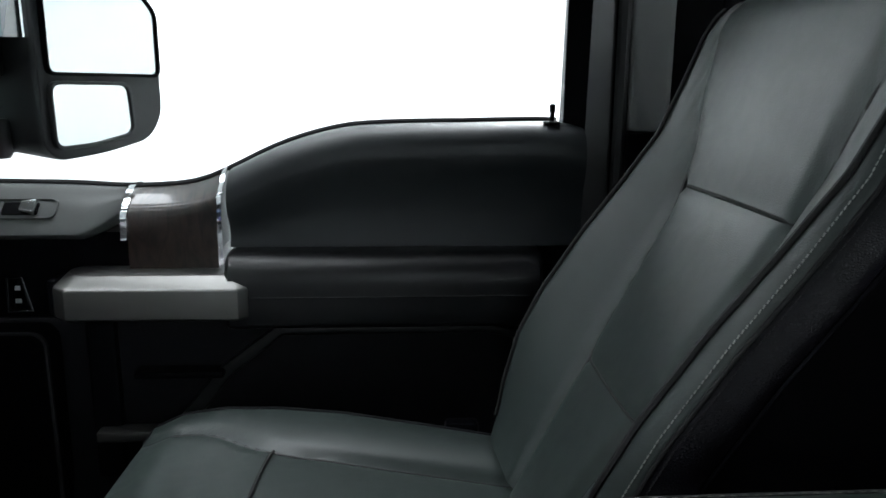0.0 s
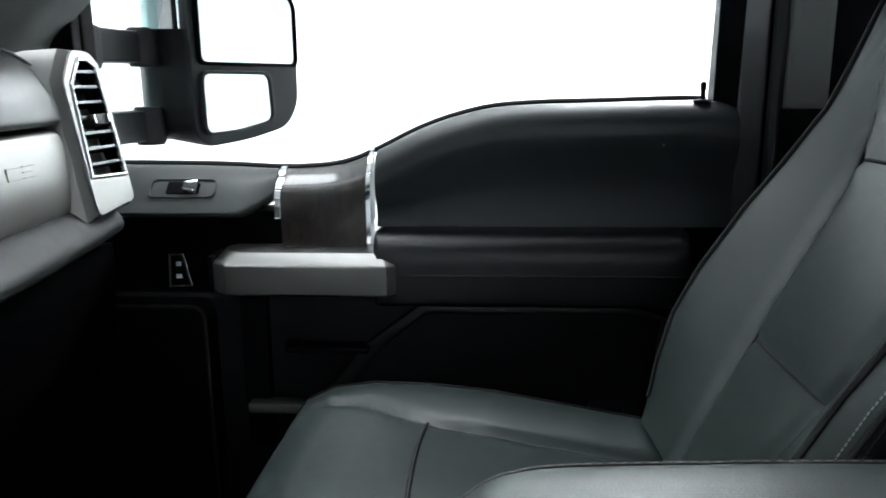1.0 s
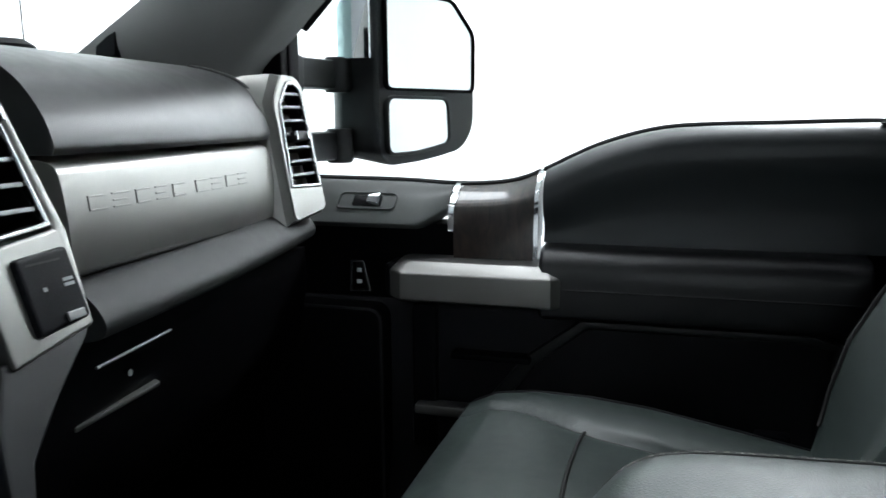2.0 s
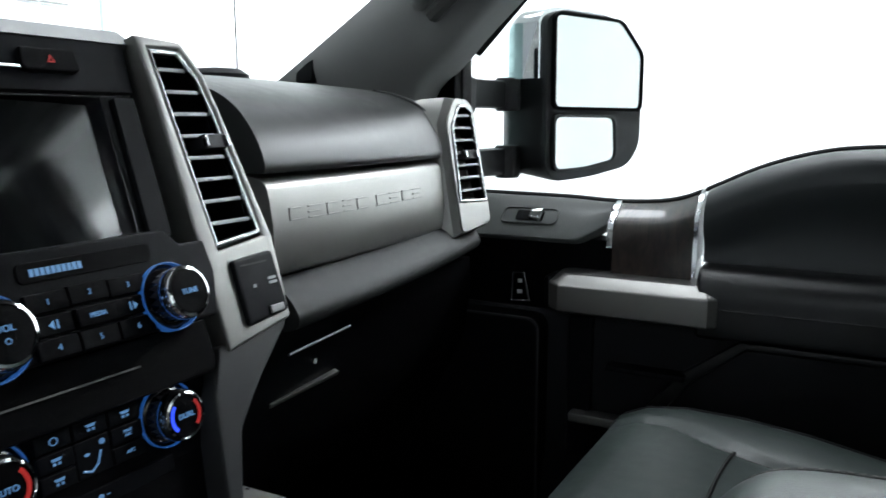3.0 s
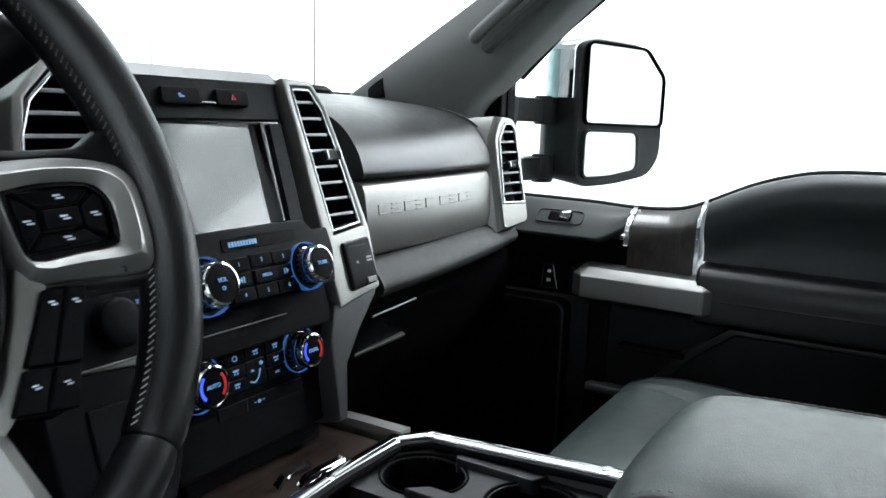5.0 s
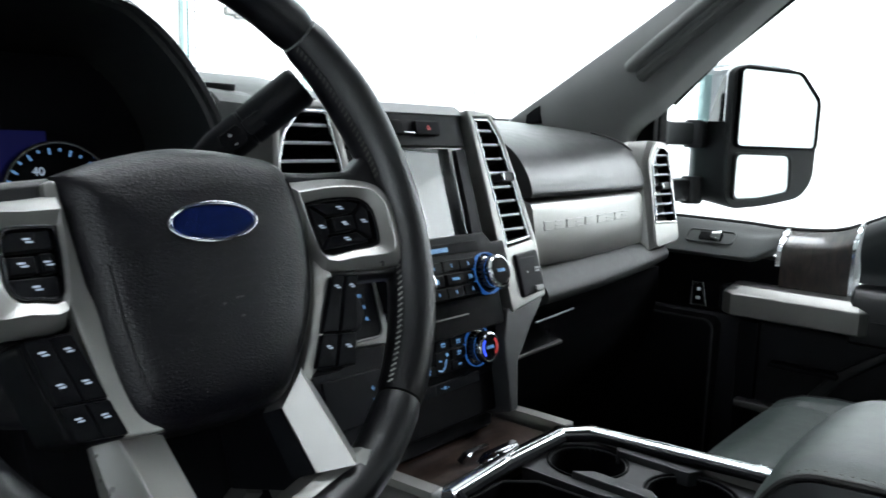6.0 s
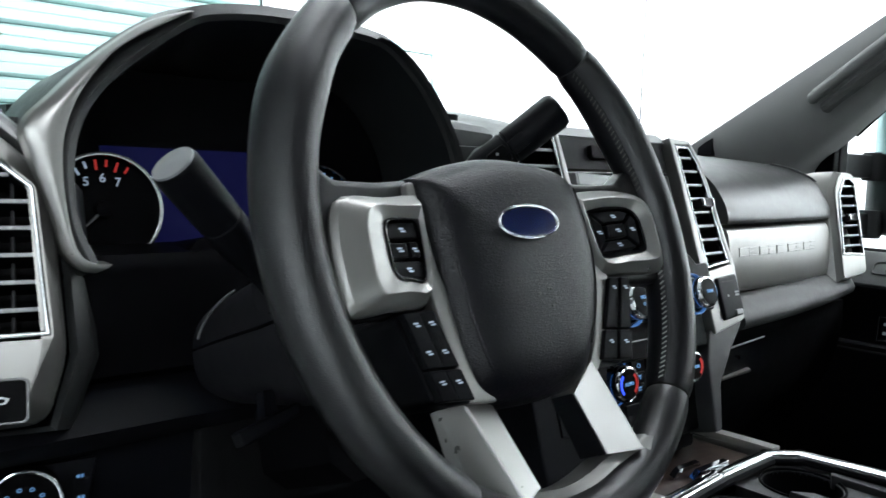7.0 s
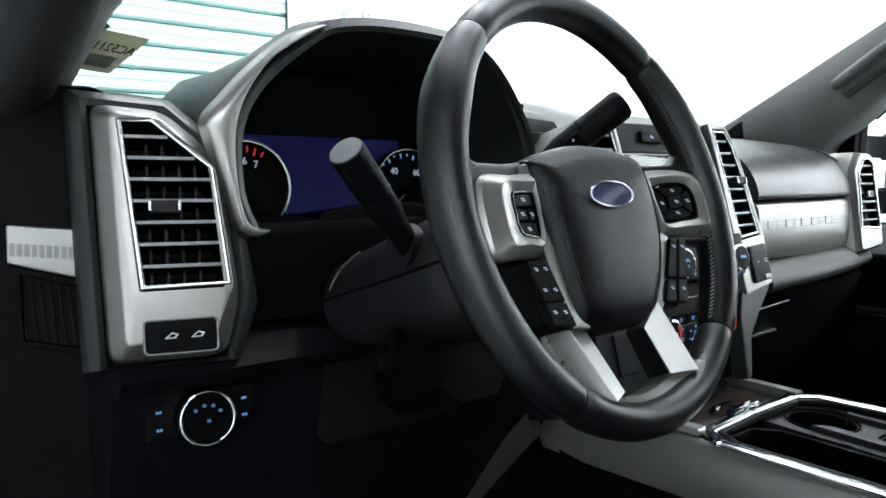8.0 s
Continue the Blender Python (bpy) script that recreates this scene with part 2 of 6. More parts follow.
def smooth_line(pts, k=6):
    """Catmull-Rom through points of any dimension."""
    p = [np.array(q, float) for q in pts]
    p = [2 * p[0] - p[1]] + p + [2 * p[-1] - p[-2]]
    out = []
    for i in range(1, len(p) - 2):
        for s in range(k):
            t = s / k
            out.append(0.5 * (2 * p[i] + (p[i + 1] - p[i - 1]) * t + (2 * p[i - 1] - 5 * p[i] + 4 * p[i + 1] - p[i + 2]) * t * t
                              + (3 * p[i] - p[i - 1] - 3 * p[i + 1] + p[i + 2]) * t ** 3))
    out.append(p[-2])
    return [tuple(float(c) for c in q) for q in out]


def sweep(path, radius, k=10, closed=False, flat=1.0, up=(0, 0, 1)):
    """A tube along a path; radius: one number or one a point; flat: height over width."""
    rows = []
    n = len(path)
    for i, p in enumerate(path):
        p = Vector(p)
        if closed:
            d = Vector(path[(i + 1) % n]) - Vector(path[i - 1])
        else:
            d = Vector(path[min(i + 1, n - 1)]) - Vector(path[max(i - 1, 0)])
        d.normalize()
        s = d.cross(Vector(up))
        if s.length < 1e-4:
            s = d.cross(Vector((1, 0, 0)))
        s.normalize()
        w = s.cross(d)
        r = radius[i] if hasattr(radius, "__len__") else radius
        rows.append([p + s * r * math.cos(2 * math.pi * j / k) + w * r * flat * math.sin(2 * math.pi * j / k) for j in range(k)])
    if closed:
        rows.append(rows[0])
        bm = loft(rows, True, False)
        bmesh.ops.remove_doubles(bm, verts=bm.verts, dist=1e-6)
        return bm
    return loft(rows)


def ribbon(path, wide, thick, side=(0, 1, 0)):
    """A flat bar along a path, its width along side."""
    rows = []
    n = len(path)
    for i, p in enumerate(path):
        p = Vector(p)
        d = (Vector(path[min(i + 1, n - 1)]) - Vector(path[max(i - 1, 0)])).normalized()
        s = Vector(side)
        s = (s - d * s.dot(d)).normalized()
        w = s.cross(d)
        rows.append([p + s * a * wide / 2 + w * b * thick / 2 for a, b in ((-1, -1), (1, -1), (1, 1), (-1, 1))])
    return loft(rows)


def lathe(m, prof, k=32):
    """Turns (radius, height) about the frame's n axis."""
    rows = [[m @ Vector((r * math.cos(2 * math.pi * j / k), r * math.sin(2 * math.pi * j / k), h)) for j in range(k)] for r, h in prof]
    return loft(rows)


def words(text, m, size, mat, parent, name="lettering", depth=0.0004, mirror=False):
    cu = bpy.data.curves.new("letters", "FONT")
    cu.body, cu.size, cu.align_x, cu.align_y, cu.extrude = text, size, "CENTER", "CENTER", depth
    cu.resolution_u = 3
    tmp = bpy.data.objects.new("letters", cu)
    scene.collection.objects.link(tmp)
    bpy.context.view_layer.update()
    me = bpy.data.meshes.new_from_object(tmp.evaluated_get(bpy.context.evaluated_depsgraph_get()))
    bpy.data.objects.remove(tmp)
    me.transform(m @ (Matrix.Diagonal((-1, 1, 1, 1)) if mirror else Matrix()))
    me.materials.clear()
    me.materials.append(mat)
    ob = new(name, me)
    ob.parent = parent
    if parent.type == "EMPTY":
        ob.matrix_parent_inverse = Matrix.Translation(-parent.location)
    return ob


def joined(bms):
    """Several small pieces of one part in one mesh."""
    out = bmesh.new()
    for b in bms:
        tmp = bpy.data.meshes.new("tmp")
        b.to_mesh(tmp)
        b.free()
        out.from_mesh(tmp)
        bpy.data.meshes.remove(tmp)
    return out


def span_at(pts, v):
    """The left and right of a polygon at height v."""
    xs = []
    for i in range(len(pts)):
        (x0, y0), (x1, y1) = pts[i], pts[(i + 1) % len(pts)]
        if (y0 - v) * (y1 - v) < 0:
            xs.append(x0 + (x1 - x0) * (v - y0) / (y1 - y0))
    return (min(xs), max(xs)) if len(xs) > 1 else None


def air_vent(m, opening, slats, label, tab_at, chrome=0.004, rods=0):
    """An air outlet in a dashboard: chrome rim, dark duct, horizontal slats and a tab."""
    t = thing("air_vent", label, "air vent", "dashboard air vents")
    out = inset(opening, -chrome)
    part("chrome_rim", ring(m, out, opening, -0.006, 0.004, 0.0015), SATIN_CHROME, t, "bright chrome rim")
    part("duct", ring(m, inset(opening, 0.0003), inset(opening, 0.0012), -0.05, -0.002), BLACK, t)
    part("duct_back", plate(m, inset(opening, 0.0005), -0.052, -0.047), BLACK, t)
    lo, hi = min(p[1] for p in opening), max(p[1] for p in opening)
    for i in range(slats):
        v = lo + (hi - lo) * (i + 0.85) / (slats + 0.5)
        s = span_at(opening, v)
        if not s:
            continue
        a, b = s
        prof = [(-0.030, -0.005), (-0.003, -0.0020), (0.0, -0.0008), (-0.0005, 0.0010), (-0.004, 0.0016), (-0.030, -0.0025)]
        rows = [[m @ Vector((x, v + dv, dn)) for dn, dv in prof] for x in (a + 0.0006, b - 0.0006)]
        # slat body black, edge strip paler: light on the edge is in the colours
        sl_ = part("slat", loft(rows), BLACK, t, "louvre slat with a black body and a painted lit edge")
        part("slat_edge_glint", plate(m, rect(a + 0.0008, v - 0.0018, b - 0.0008, v + 0.0018), -0.0012, 0.0010, 0.0006), SLAT, sl_, "paler strip for light on the slat's edge")
    for i in range(rods):
        a, b = span_at(opening, (lo + hi) / 2)
        u = a + (b - a) * (i + 1) / (rods + 1)
        part("vane", plate(m, rect(u - 0.0012, lo + 0.004, u + 0.0012, hi - 0.01), -0.026, -0.016), COLUMN, t)
    if tab_at:
        u, v = tab_at
        tab = part("tab", plate(m, rrect(u - 0.0155, v - 0.0065, u + 0.0155, v + 0.0065, 0.003), -0.012, 0.008, 0.002), COLUMN, t, "black vent tab")
        for du in (-0.0135, 0.0135):
            part("tab_cap", plate(m, rrect(u + du - 0.0017, v - 0.0050, u + du + 0.0017, v + 0.0050, 0.0008), 0.002, 0.0105, 0.001), SATIN_CHROME, tab, "chrome tab end")
    return t

# ======== the garage round the truck ========
GROUND = -0.9


def structure(name, bm, mat, label, smooth=0):
    return solid(name, bm, mat, None, label, smooth, "structure")


structure("floor", box(-10.2, -8.2, GROUND - 0.1, 8.2, 9.2, GROUND), FLOOR, "grey painted concrete garage floor")
structure("ceiling", box(-10.2, -8.2, 4.2, 8.2, 9.2, 4.3), WALL, "white garage ceiling")
structure("wall_north", box(-10.2, 4.4, GROUND, -10.0, 9.2, 4.2), WALL, "white painted garage wall")
structure("wall_east", box(-10.0, 9.0, GROUND, 8.0, 9.2, 4.2), WALL, "bright white painted garage wall")
structure("wall_south", box(8.0, -8.2, GROUND, 8.2, 9.2, 4.2), WALL, "white painted garage wall")
# wall out of view, greyed to bounce less light into the cab
structure("wall_west", box(-10.0, -8.2, GROUND, 8.0, -8.0, 4.2), GREY_WALL, "unseen garage wall, toned grey to bounce less light")

# roll-up door with its slats
roll_door = tagged(thing("roll_up_door", kind="structure", at=(-10, 1, GROUND)), "pale green-white ribbed steel roll-up garage door, closed", "garage door")
k = 0
z = GROUND
while z < 4.1:
    prof = [(-10.06, z), (-9.985, z + 0.012), (-9.955, z + 0.04), (-9.955, z + 0.135), (-9.968, z + 0.150), (-9.955, z + 0.165), (-9.955, z + 0.25), (-9.985, z + 0.280), (-10.06, z + 0.296)]
    part("slat", loft([[(x, y, zz) for x, zz in prof] for y in (-8.0, 4.28)]), DOOR_SLAT, roll_door)
    z += 0.30
part("guide_rail", box(-10.05, 4.28, GROUND, -9.9, 4.40, 4.2, 0.01), SILVER_DARK, roll_door, "grey steel guide rail")

# wall door with a closer, far in front
wall_door = tagged(thing("door_1", kind="structure", at=(-10, 7, GROUND)), "white door with frame in the garage wall", "door")
part("door_leaf", box(-10.0, 5.35, GROUND, -9.95, 7.35, 2.75, 0.005), WALL, wall_door)
part("door_frame", ring(axes((-9.98, 0, 0), (0, 1, 0), (0, 0, 1)), rect(5.22, GROUND, 7.48, 2.90), rect(5.35, GROUND + 0.01, 7.35, 2.76), 0, 0.10, 0.01), DOOR_SLAT, wall_door, "pale grey door frame")
part("door_closer", box(-9.95, 5.90, 2.50, -9.85, 6.30, 2.61, 0.02), SILVER, wall_door, "grey door closer")
part("closer_arm", box(-9.90, 6.05, 2.46, -9.86, 6.80, 2.49, 0.005), SILVER, wall_door)
part("closer_bracket", box(-9.92, 6.05, 2.61, -9.86, 6.13, 2.70, 0.01), SILVER, wall_door)

# looped pull chain of the roll-up door
chain = thing("pull_chain", "thin steel pull chain hanging in a loop", "chain", at=(-5.2, 2.52, 0.25))
for cx, cy in ((-5.19, 2.48), (-5.24, 2.57)):
    part("links", joined([box(cx - (0.006 if i % 2 else 0.003), cy - (0.003 if i % 2 else 0.006), 0.25 + i * 0.026, cx + (0.006 if i % 2 else 0.003), cy + (0.003 if i % 2 else 0.006), 0.25 + i * 0.026 + 0.021) for i in range(151)]), GRAPHITE, chain, smooth=0)
part("bottom_link", box(-5.25, 2.474, 0.235, -5.18, 2.576, 0.252, 0.004), GRAPHITE, chain)

# ======== the cab shell ========
structure("cab_floor", box(-1.05, -0.78, -0.05, 1.15, 0.88, 0.0), CARPET, "black carpeted truck cab floor")
structure("firewall", box(-1.08, -0.78, 0.0, -1.03, 0.88, 0.80), CARPET, "black footwell end wall under the dashboard")
structure("cab_rear_wall", ring(axes((1.12, 0, 0), (0, 1, 0), (0, 0, 1)), rect(-0.78, 0.0, 0.90, 1.36), rect(-0.55, 0.90, 0.67, 1.27), 0.0, 0.04, 0.01), TRIM, "grey rear wall of the cab with its window opening")
# roof out of view, its colour darkened to dim its reflection in the screen
structure("cab_roof", box(-0.24, -0.75, 1.375, 1.16, 0.855, 1.43, 0.015), RECESS, "headliner of the truck cab, greyed down to dim its reflection")
for side_name, ya, yb, xa in (("cab_side_rear", -0.80, -0.76, 0.24), ("cab_side_passenger_rear", 0.84, 0.90, 0.40)):
    structure(side_name, ring(axes((0, yb, 0), (1, 0, 0), (0, 0, 1)), rect(xa, 0.0, 1.12, 1.36), rect(xa + 0.10, 0.83, 1.02, 1.28), 0.0, yb - ya, 0.01), BLACK, "dark closed rear door of the cab with its window opening")
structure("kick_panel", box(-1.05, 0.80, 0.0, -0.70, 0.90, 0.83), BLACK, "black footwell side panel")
structure("kick_panel_driver", box(-1.05, -0.80, 0.0, -0.86, -0.76, 0.86), BLACK, "black footwell side panel beside the driver")
structure("roof_rail_driver", sweep([(-0.26, -0.70, 1.33), (0.3, -0.73, 1.36), (1.1, -0.73, 1.36)], 0.04, 8), TRIM, "grey roof rail trim", 40)
structure("roof_rail_passenger", sweep([(-0.26, 0.72, 1.345), (0.3, 0.77, 1.372), (1.1, 0.77, 1.372)], 0.026, 8), TRIM, "grey roof rail trim", 40)

structure("truck_underbody", box(-2.34, -0.80, GROUND, 1.12, 0.88, -0.06, 0.02), BLACK, "dark lower body of the truck under the cab")


def pillar(side):
    """The windscreen pillar: trim cover with a grab recess; side 1: passenger."""
    c = 0.02
    f = lambda y: c + side * (y - c)
    t = thing("windscreen_pillar", "grey textured windscreen pillar trim with a grab recess" if side > 0 else "brown-grey windscreen pillar trim on the driver side",
              "pillar trim", "windscreen pillars", at=(-0.95, f(0.8), 0.87))
    wind = [(-1.10, 0.752, 0.83), (-0.99, 0.742, 0.893), (-0.82, 0.740, 0.994), (-0.66, 0.738, 1.09), (-0.45, 0.73, 1.215), (-0.24, 0.72, 1.335)]
    near = [(-0.72, 0.80, 0.83), (-0.70, 0.79, 0.885), (-0.635, 0.765, 0.935), (-0.585, 0.755, 0.978), (-0.40, 0.75, 1.135), (-0.18, 0.74, 1.30)]
    if side < 0:
        wind = [(-1.05, 0.775, 0.84), (-0.93, 0.758, 0.90), (-0.867, 0.7425, 0.95), (-0.80, 0.7275, 1.0), (-0.735, 0.715, 1.048), (-0.24, 0.70, 1.34)]
        near = [(-1.0, 0.812, 0.84), (-0.90, 0.806, 0.898), (-0.84, 0.804, 0.927), (-0.79, 0.802, 0.948), (-0.70, 0.800, 0.985), (-0.24, 0.785, 1.30)]
    wind, near = smooth_line(wind, 4), smooth_line(near, 4)
    rows = []
    for a, b in zip(wind, near):
        a, b = Vector(a), Vector(b)
        row = []
        for s, push in ((0.0, 0.012), (0.06, -0.008), (0.25, -0.02), (0.5, -0.026), (0.75, -0.02), (0.94, -0.006), (1.0, 0.012)):
            q = a.lerp(b, s)
            row.append((q.x, f(q.y + push), q.z))
        for s in (1.0, 0.0):
            q = a.lerp(b, s)
            row.append((q.x, f(q.y + 0.075), q.z))
        rows.append(row)
    part("cover", loft(rows), TRIM, t, smooth=35)
    if side < 0:
        part("seal", sweep([(x + 0.035, f(y + 0.018), z - 0.012) for x, y, z in near], 0.040, 10), RUBBER, t, "black rubber door seal")
    # grab handle, and a darker tube whose colour paints the recess's shade
    if side > 0:
        path = smooth_line([(-0.665, 0.712, 1.004), (-0.65, 0.700, 1.014), (-0.55, 0.690, 1.085), (-0.45, 0.685, 1.155), (-0.33, 0.69, 1.235)], 5)
        part("grab_handle", sweep([(x, f(y + 0.005), z) for x, y, z in path], 0.011, 10), TRIM, t, "grey moulded grab handle")
        part("recess", sweep([(x + 0.022, f(y + 0.012), z - 0.020) for x, y, z in path[3:]], 0.012, 8), RECESS, t, "darker trim tube for the shade behind the handle")
        part("speaker_badge", plate(axes((-0.893, 0.728, 0.914), (1, 0, 0.12), (0, 0.25, 1)), [(-0.017, -0.018), (0.017, -0.018), (0.017, 0.018), (0.002, 0.012), (-0.017, 0.0)], -0.012, 0.002, 0.001), GREY_PLASTIC, t, "dark speaker cover")
    return t


pillar(1)
pillar(-1)

windscreen = thing("windscreen", "clear glass windscreen of the truck", "windscreen", at=(-1.0, 0, 0.9))
wm = loft([[(-1.14, -0.70, 0.885), (-1.16, 0.02, 0.885), (-1.14, 0.76, 0.885)], [(-0.26, -0.68, 1.345), (-0.29, 0.02, 1.36), (-0.26, 0.72, 1.345)]], False, False)
pane = part("pane", wm, GLASS, windscreen, smooth=0)
part("black_border", sweep([(-1.135, -0.69, 0.890), (-1.155, 0.02, 0.890), (-1.135, 0.75, 0.890)], 0.006, 6), RUBBER, windscreen)
pane.visible_shadow = False
sol = pane.modifiers.new("thick", "SOLIDIFY")
sol.thickness = 0.004
ant = thing("antenna", "thin black radio antenna on the wing outside", "antenna", at=(-1.13, 0.82, 0.6))
part("mast", sweep([(-1.13, 0.82, 0.6), (-1.13, 0.82, 1.75)], 0.0016, 6), BLACK, ant)
part("foot", lathe(axes((-1.13, 0.82, 0.58), (1, 0, 0), (0, 1, 0)), [(0.02, 0), (0.018, 0.02), (0.004, 0.05)], 16), BLACK, ant)
structure("bonnet", loft([[(-1.2, -0.85, 0.62), (-1.2, 0.9, 0.62)], [(-2.3, -0.85, 0.55), (-2.3, 0.9, 0.55)], [(-2.35, -0.85, 0.0), (-2.35, 0.9, 0.0)]], False), PAINT, "painted bonnet outside the windscreen", 40)
sticker = thing("windscreen_sticker", "cream stock label stuck inside the windscreen corner, seen from behind", "sticker", at=(-0.93, -0.66, 1.0))
SK = axes((-0.985, -0.636, 0.9685), (-0.2, 1, -0.083), (0.88, 0.16, 0.46))
part("paper", plate(SK, [(-0.041, -0.056), (0.022, -0.055), (0.033, 0.039), (-0.046, 0.038)], 0, 0.0006), PAPER, sticker)
words("AC52111", SK @ Matrix.Translation((-0.003, 0.004, 0.0012)) @ Matrix.Diagonal((1, 1.6, 1, 1)), 0.0165, INK, sticker, mirror=True)
part("print_field", plate(SK, [(-0.036, -0.044), (0.012, -0.044), (0.016, -0.014), (-0.036, -0.016)], 0.0008, 0.001), FADED_PRINT, sticker, "faded printed field")
for u0, v0, u1 in ((-0.020, -0.036, -0.006), (-0.004, -0.037, 0.016), (-0.018, -0.041, 0.010)):
    part("print_bar", plate(SK, rect(u0, v0, u1, v0 + 0.0025), 0.0011, 0.0013), GREY_PRINT, sticker)
part("tape", plate(SK, circle(-0.034, 0.045, 0.009, 20, 0.0075), 0.0012, 0.0016), GREEN, sticker, "round green tape dot")

# ======== passenger door ========
door = thing("passenger_door", "dark charcoal truck door panel with a wood band, closed", "car door", at=(-0.2, 0.86, 0.05))
SILL = [(-0.70, 0.712), (-0.62, 0.711), (-0.48, 0.709), (-0.395, 0.705), (-0.316, 0.710), (-0.267, 0.727), (-0.194, 0.762),
        (-0.123, 0.784), (-0.061, 0.792), (0.061, 0.795), (0.18, 0.797), (0.222, 0.790)]
SX, SZ = [p[0] for p in SILL], [p[1] for p in SILL]
sill_fine = smooth_line(SILL, 4)


def sill(x):
    return float(np.interp(x, [p[0] for p in sill_fine], [p[1] for p in sill_fine]))


def door_skin(name, x0, x1, prof, mat, label="", n=24):
    """A panel that follows the sill; prof(x, zs) gives its (y, z) line from the sill down."""
    rows = []
    for i in range(n + 1):
        x = x0 + (x1 - x0) * i / n
        line = prof(x, sill(x))
        rows.append([(x, y, z) for y, z in line] + [(x, 0.90, line[-1][1]), (x, 0.90, line[0][1])])
    return part(name, loft(rows), mat, door, label, 50)


def upper_prof(x, zs):
    r = smooth_line([(0.872, zs), (0.850, zs - 0.002), (0.832, zs - 0.011), (0.822, zs - 0.026), (0.820, zs - 0.045)], 3)
    deep = 0.838
    zb = 0.628
    zmid = max(zb + 0.03, zs - 0.085)
    return r + [(0.824, (zs - 0.045 + zmid) / 2), (deep - 0.004, zmid), (deep, (zmid + zb) / 2), (deep - 0.004, zb + 0.004), (deep - 0.004, zb)]


def front_prof(x, zs):
    k = max(0.0, (x + 0.447) / 0.045) ** 1.5
    return [(0.872 + (y - 0.872) * (1 - 0.55 * k), zs + (z - zs) * (1 - 0.45 * k)) for y, z in smooth_line([(0.872, zs), (0.862, zs - 0.002), (0.848, zs - 0.013), (0.831, 0.682), (0.808, 0.658), (0.804, 0.650), (0.818, 0.643), (0.848, 0.640)], 3)]


def wood_prof(x, zs):
    return smooth_line([(0.872, zs), (0.865, zs - 0.002), (0.852, zs - 0.008), (0.838, zs - 0.016), (0.828, zs - 0.0235), (0.8215, zs - 0.034), (0.8185, zs - 0.060), (0.817, 0.60), (0.816, 0.575)], 3)


door_skin("upper_panel", -0.258, 0.222, upper_prof, DOOR_VINYL, "charcoal soft-touch upper panel", 30)
door_skin("switch_panel", -0.70, -0.402, front_prof, VINYL_GREY, "grey panel round the window switch", 40)
door_skin("wood_band", -0.388, -0.270, wood_prof, WOOD, "dark burl wood trim band", 12)


def strip_prof(off, low=0.0):
    def p(x, zs):
        return [(y - off, max(low, z + (off if i < 7 else 0)) - (0.0001 * i if z < low else 0)) for i, (y, z) in enumerate(wood_prof(x, zs))]
    return p


door_skin("chrome_strip", -0.396, -0.388, strip_prof(0.004, 0.645), CHROME, "bright chrome strip", 2)
door_skin("chrome_strip", -0.2695, -0.2635, strip_prof(0.005), CHROME, "bright chrome strip", 2)
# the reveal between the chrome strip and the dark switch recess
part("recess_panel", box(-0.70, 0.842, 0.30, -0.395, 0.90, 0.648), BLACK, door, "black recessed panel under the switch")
arm = [(0.836, 0.628), (0.800, 0.627), (0.780, 0.618), (0.770, 0.600), (0.768, 0.577), (0.7675, 0.575), (0.768, 0.573), (0.768, 0.545), (0.774, 0.532), (0.80, 0.527), (0.845, 0.526)]
arm_rows = []
for i, x in enumerate((-0.256, -0.250, -0.20, 0.0, 0.14, 0.155, 0.160)):
    s = (0.90, 1.0, 1.0, 1.0, 1.0, 0.97, 0.85)[i]
    arm_rows.append([(x, 0.845 + (y - 0.845) * s, 0.577 + (z - 0.577) * (0.96 if s < 1 else 1)) for y, z in smooth_line(arm, 3)] + [(x, 0.90, 0.53), (x, 0.90, 0.625)])
# darker than the upper panel: the armrest's shade is in its colour
armrest = part("armrest", loft(arm_rows), LEATHER_DARK, door, "stitched armrest, its shade put in as darker leather")
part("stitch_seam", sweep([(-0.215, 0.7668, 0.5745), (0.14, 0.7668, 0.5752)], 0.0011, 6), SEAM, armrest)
part("lower_panel", loft([[(x, 0.90, 0.53), (x, 0.836, 0.53), (x, 0.828, 0.52), (x, 0.826, 0.30), (x, 0.80, 0.22), (x, 0.80, 0.05), (x, 0.90, 0.05)] for x in (-0.70, 0.222)]), COLUMN, door, "black lower door panel")
DP = axes((0, 0.826, 0), (1, 0, 0), (0, 0, 1))


def flipped(pts):
    return [(-u, v) for u, v in pts][::-1]


part("pocket_rim", ring(DP, flipped([(0.20, 0.52), (0.28, 0.46), (0.36, 0.36), (0.36, 0.12), (-0.15, 0.12), (-0.15, 0.505), (-0.1, 0.52)]),
                       flipped([(0.19, 0.508), (0.26, 0.452), (0.34, 0.35), (0.34, 0.14), (-0.13, 0.14), (-0.13, 0.50), (-0.09, 0.508)]), -0.01, 0.012, 0.004), VINYL, door, "map pocket rim")
part("pocket_divider", box(-0.39, 0.80, 0.452, -0.27, 0.84, 0.462, 0.003), GREY_PLASTIC, door)
part("pocket_lip", box(-0.445, 0.795, 0.362, -0.20, 0.826, 0.378, 0.004), SILVER, door, "grey pocket lip")
part("rear_face", box(0.150, 0.842, 0.50, 0.222, 0.90, 0.632), BLACK, door)
part("hinge_cover", box(-0.455, 0.815, 0.30, -0.415, 0.85, 0.53, 0.006), GREY_PLASTIC, door)
# pull handle
HB = [(-0.478, 0.800), (-0.474, 0.778), (-0.452, 0.757), (-0.236, 0.757), (-0.216, 0.776), (-0.213, 0.800)]
pull_rows = []
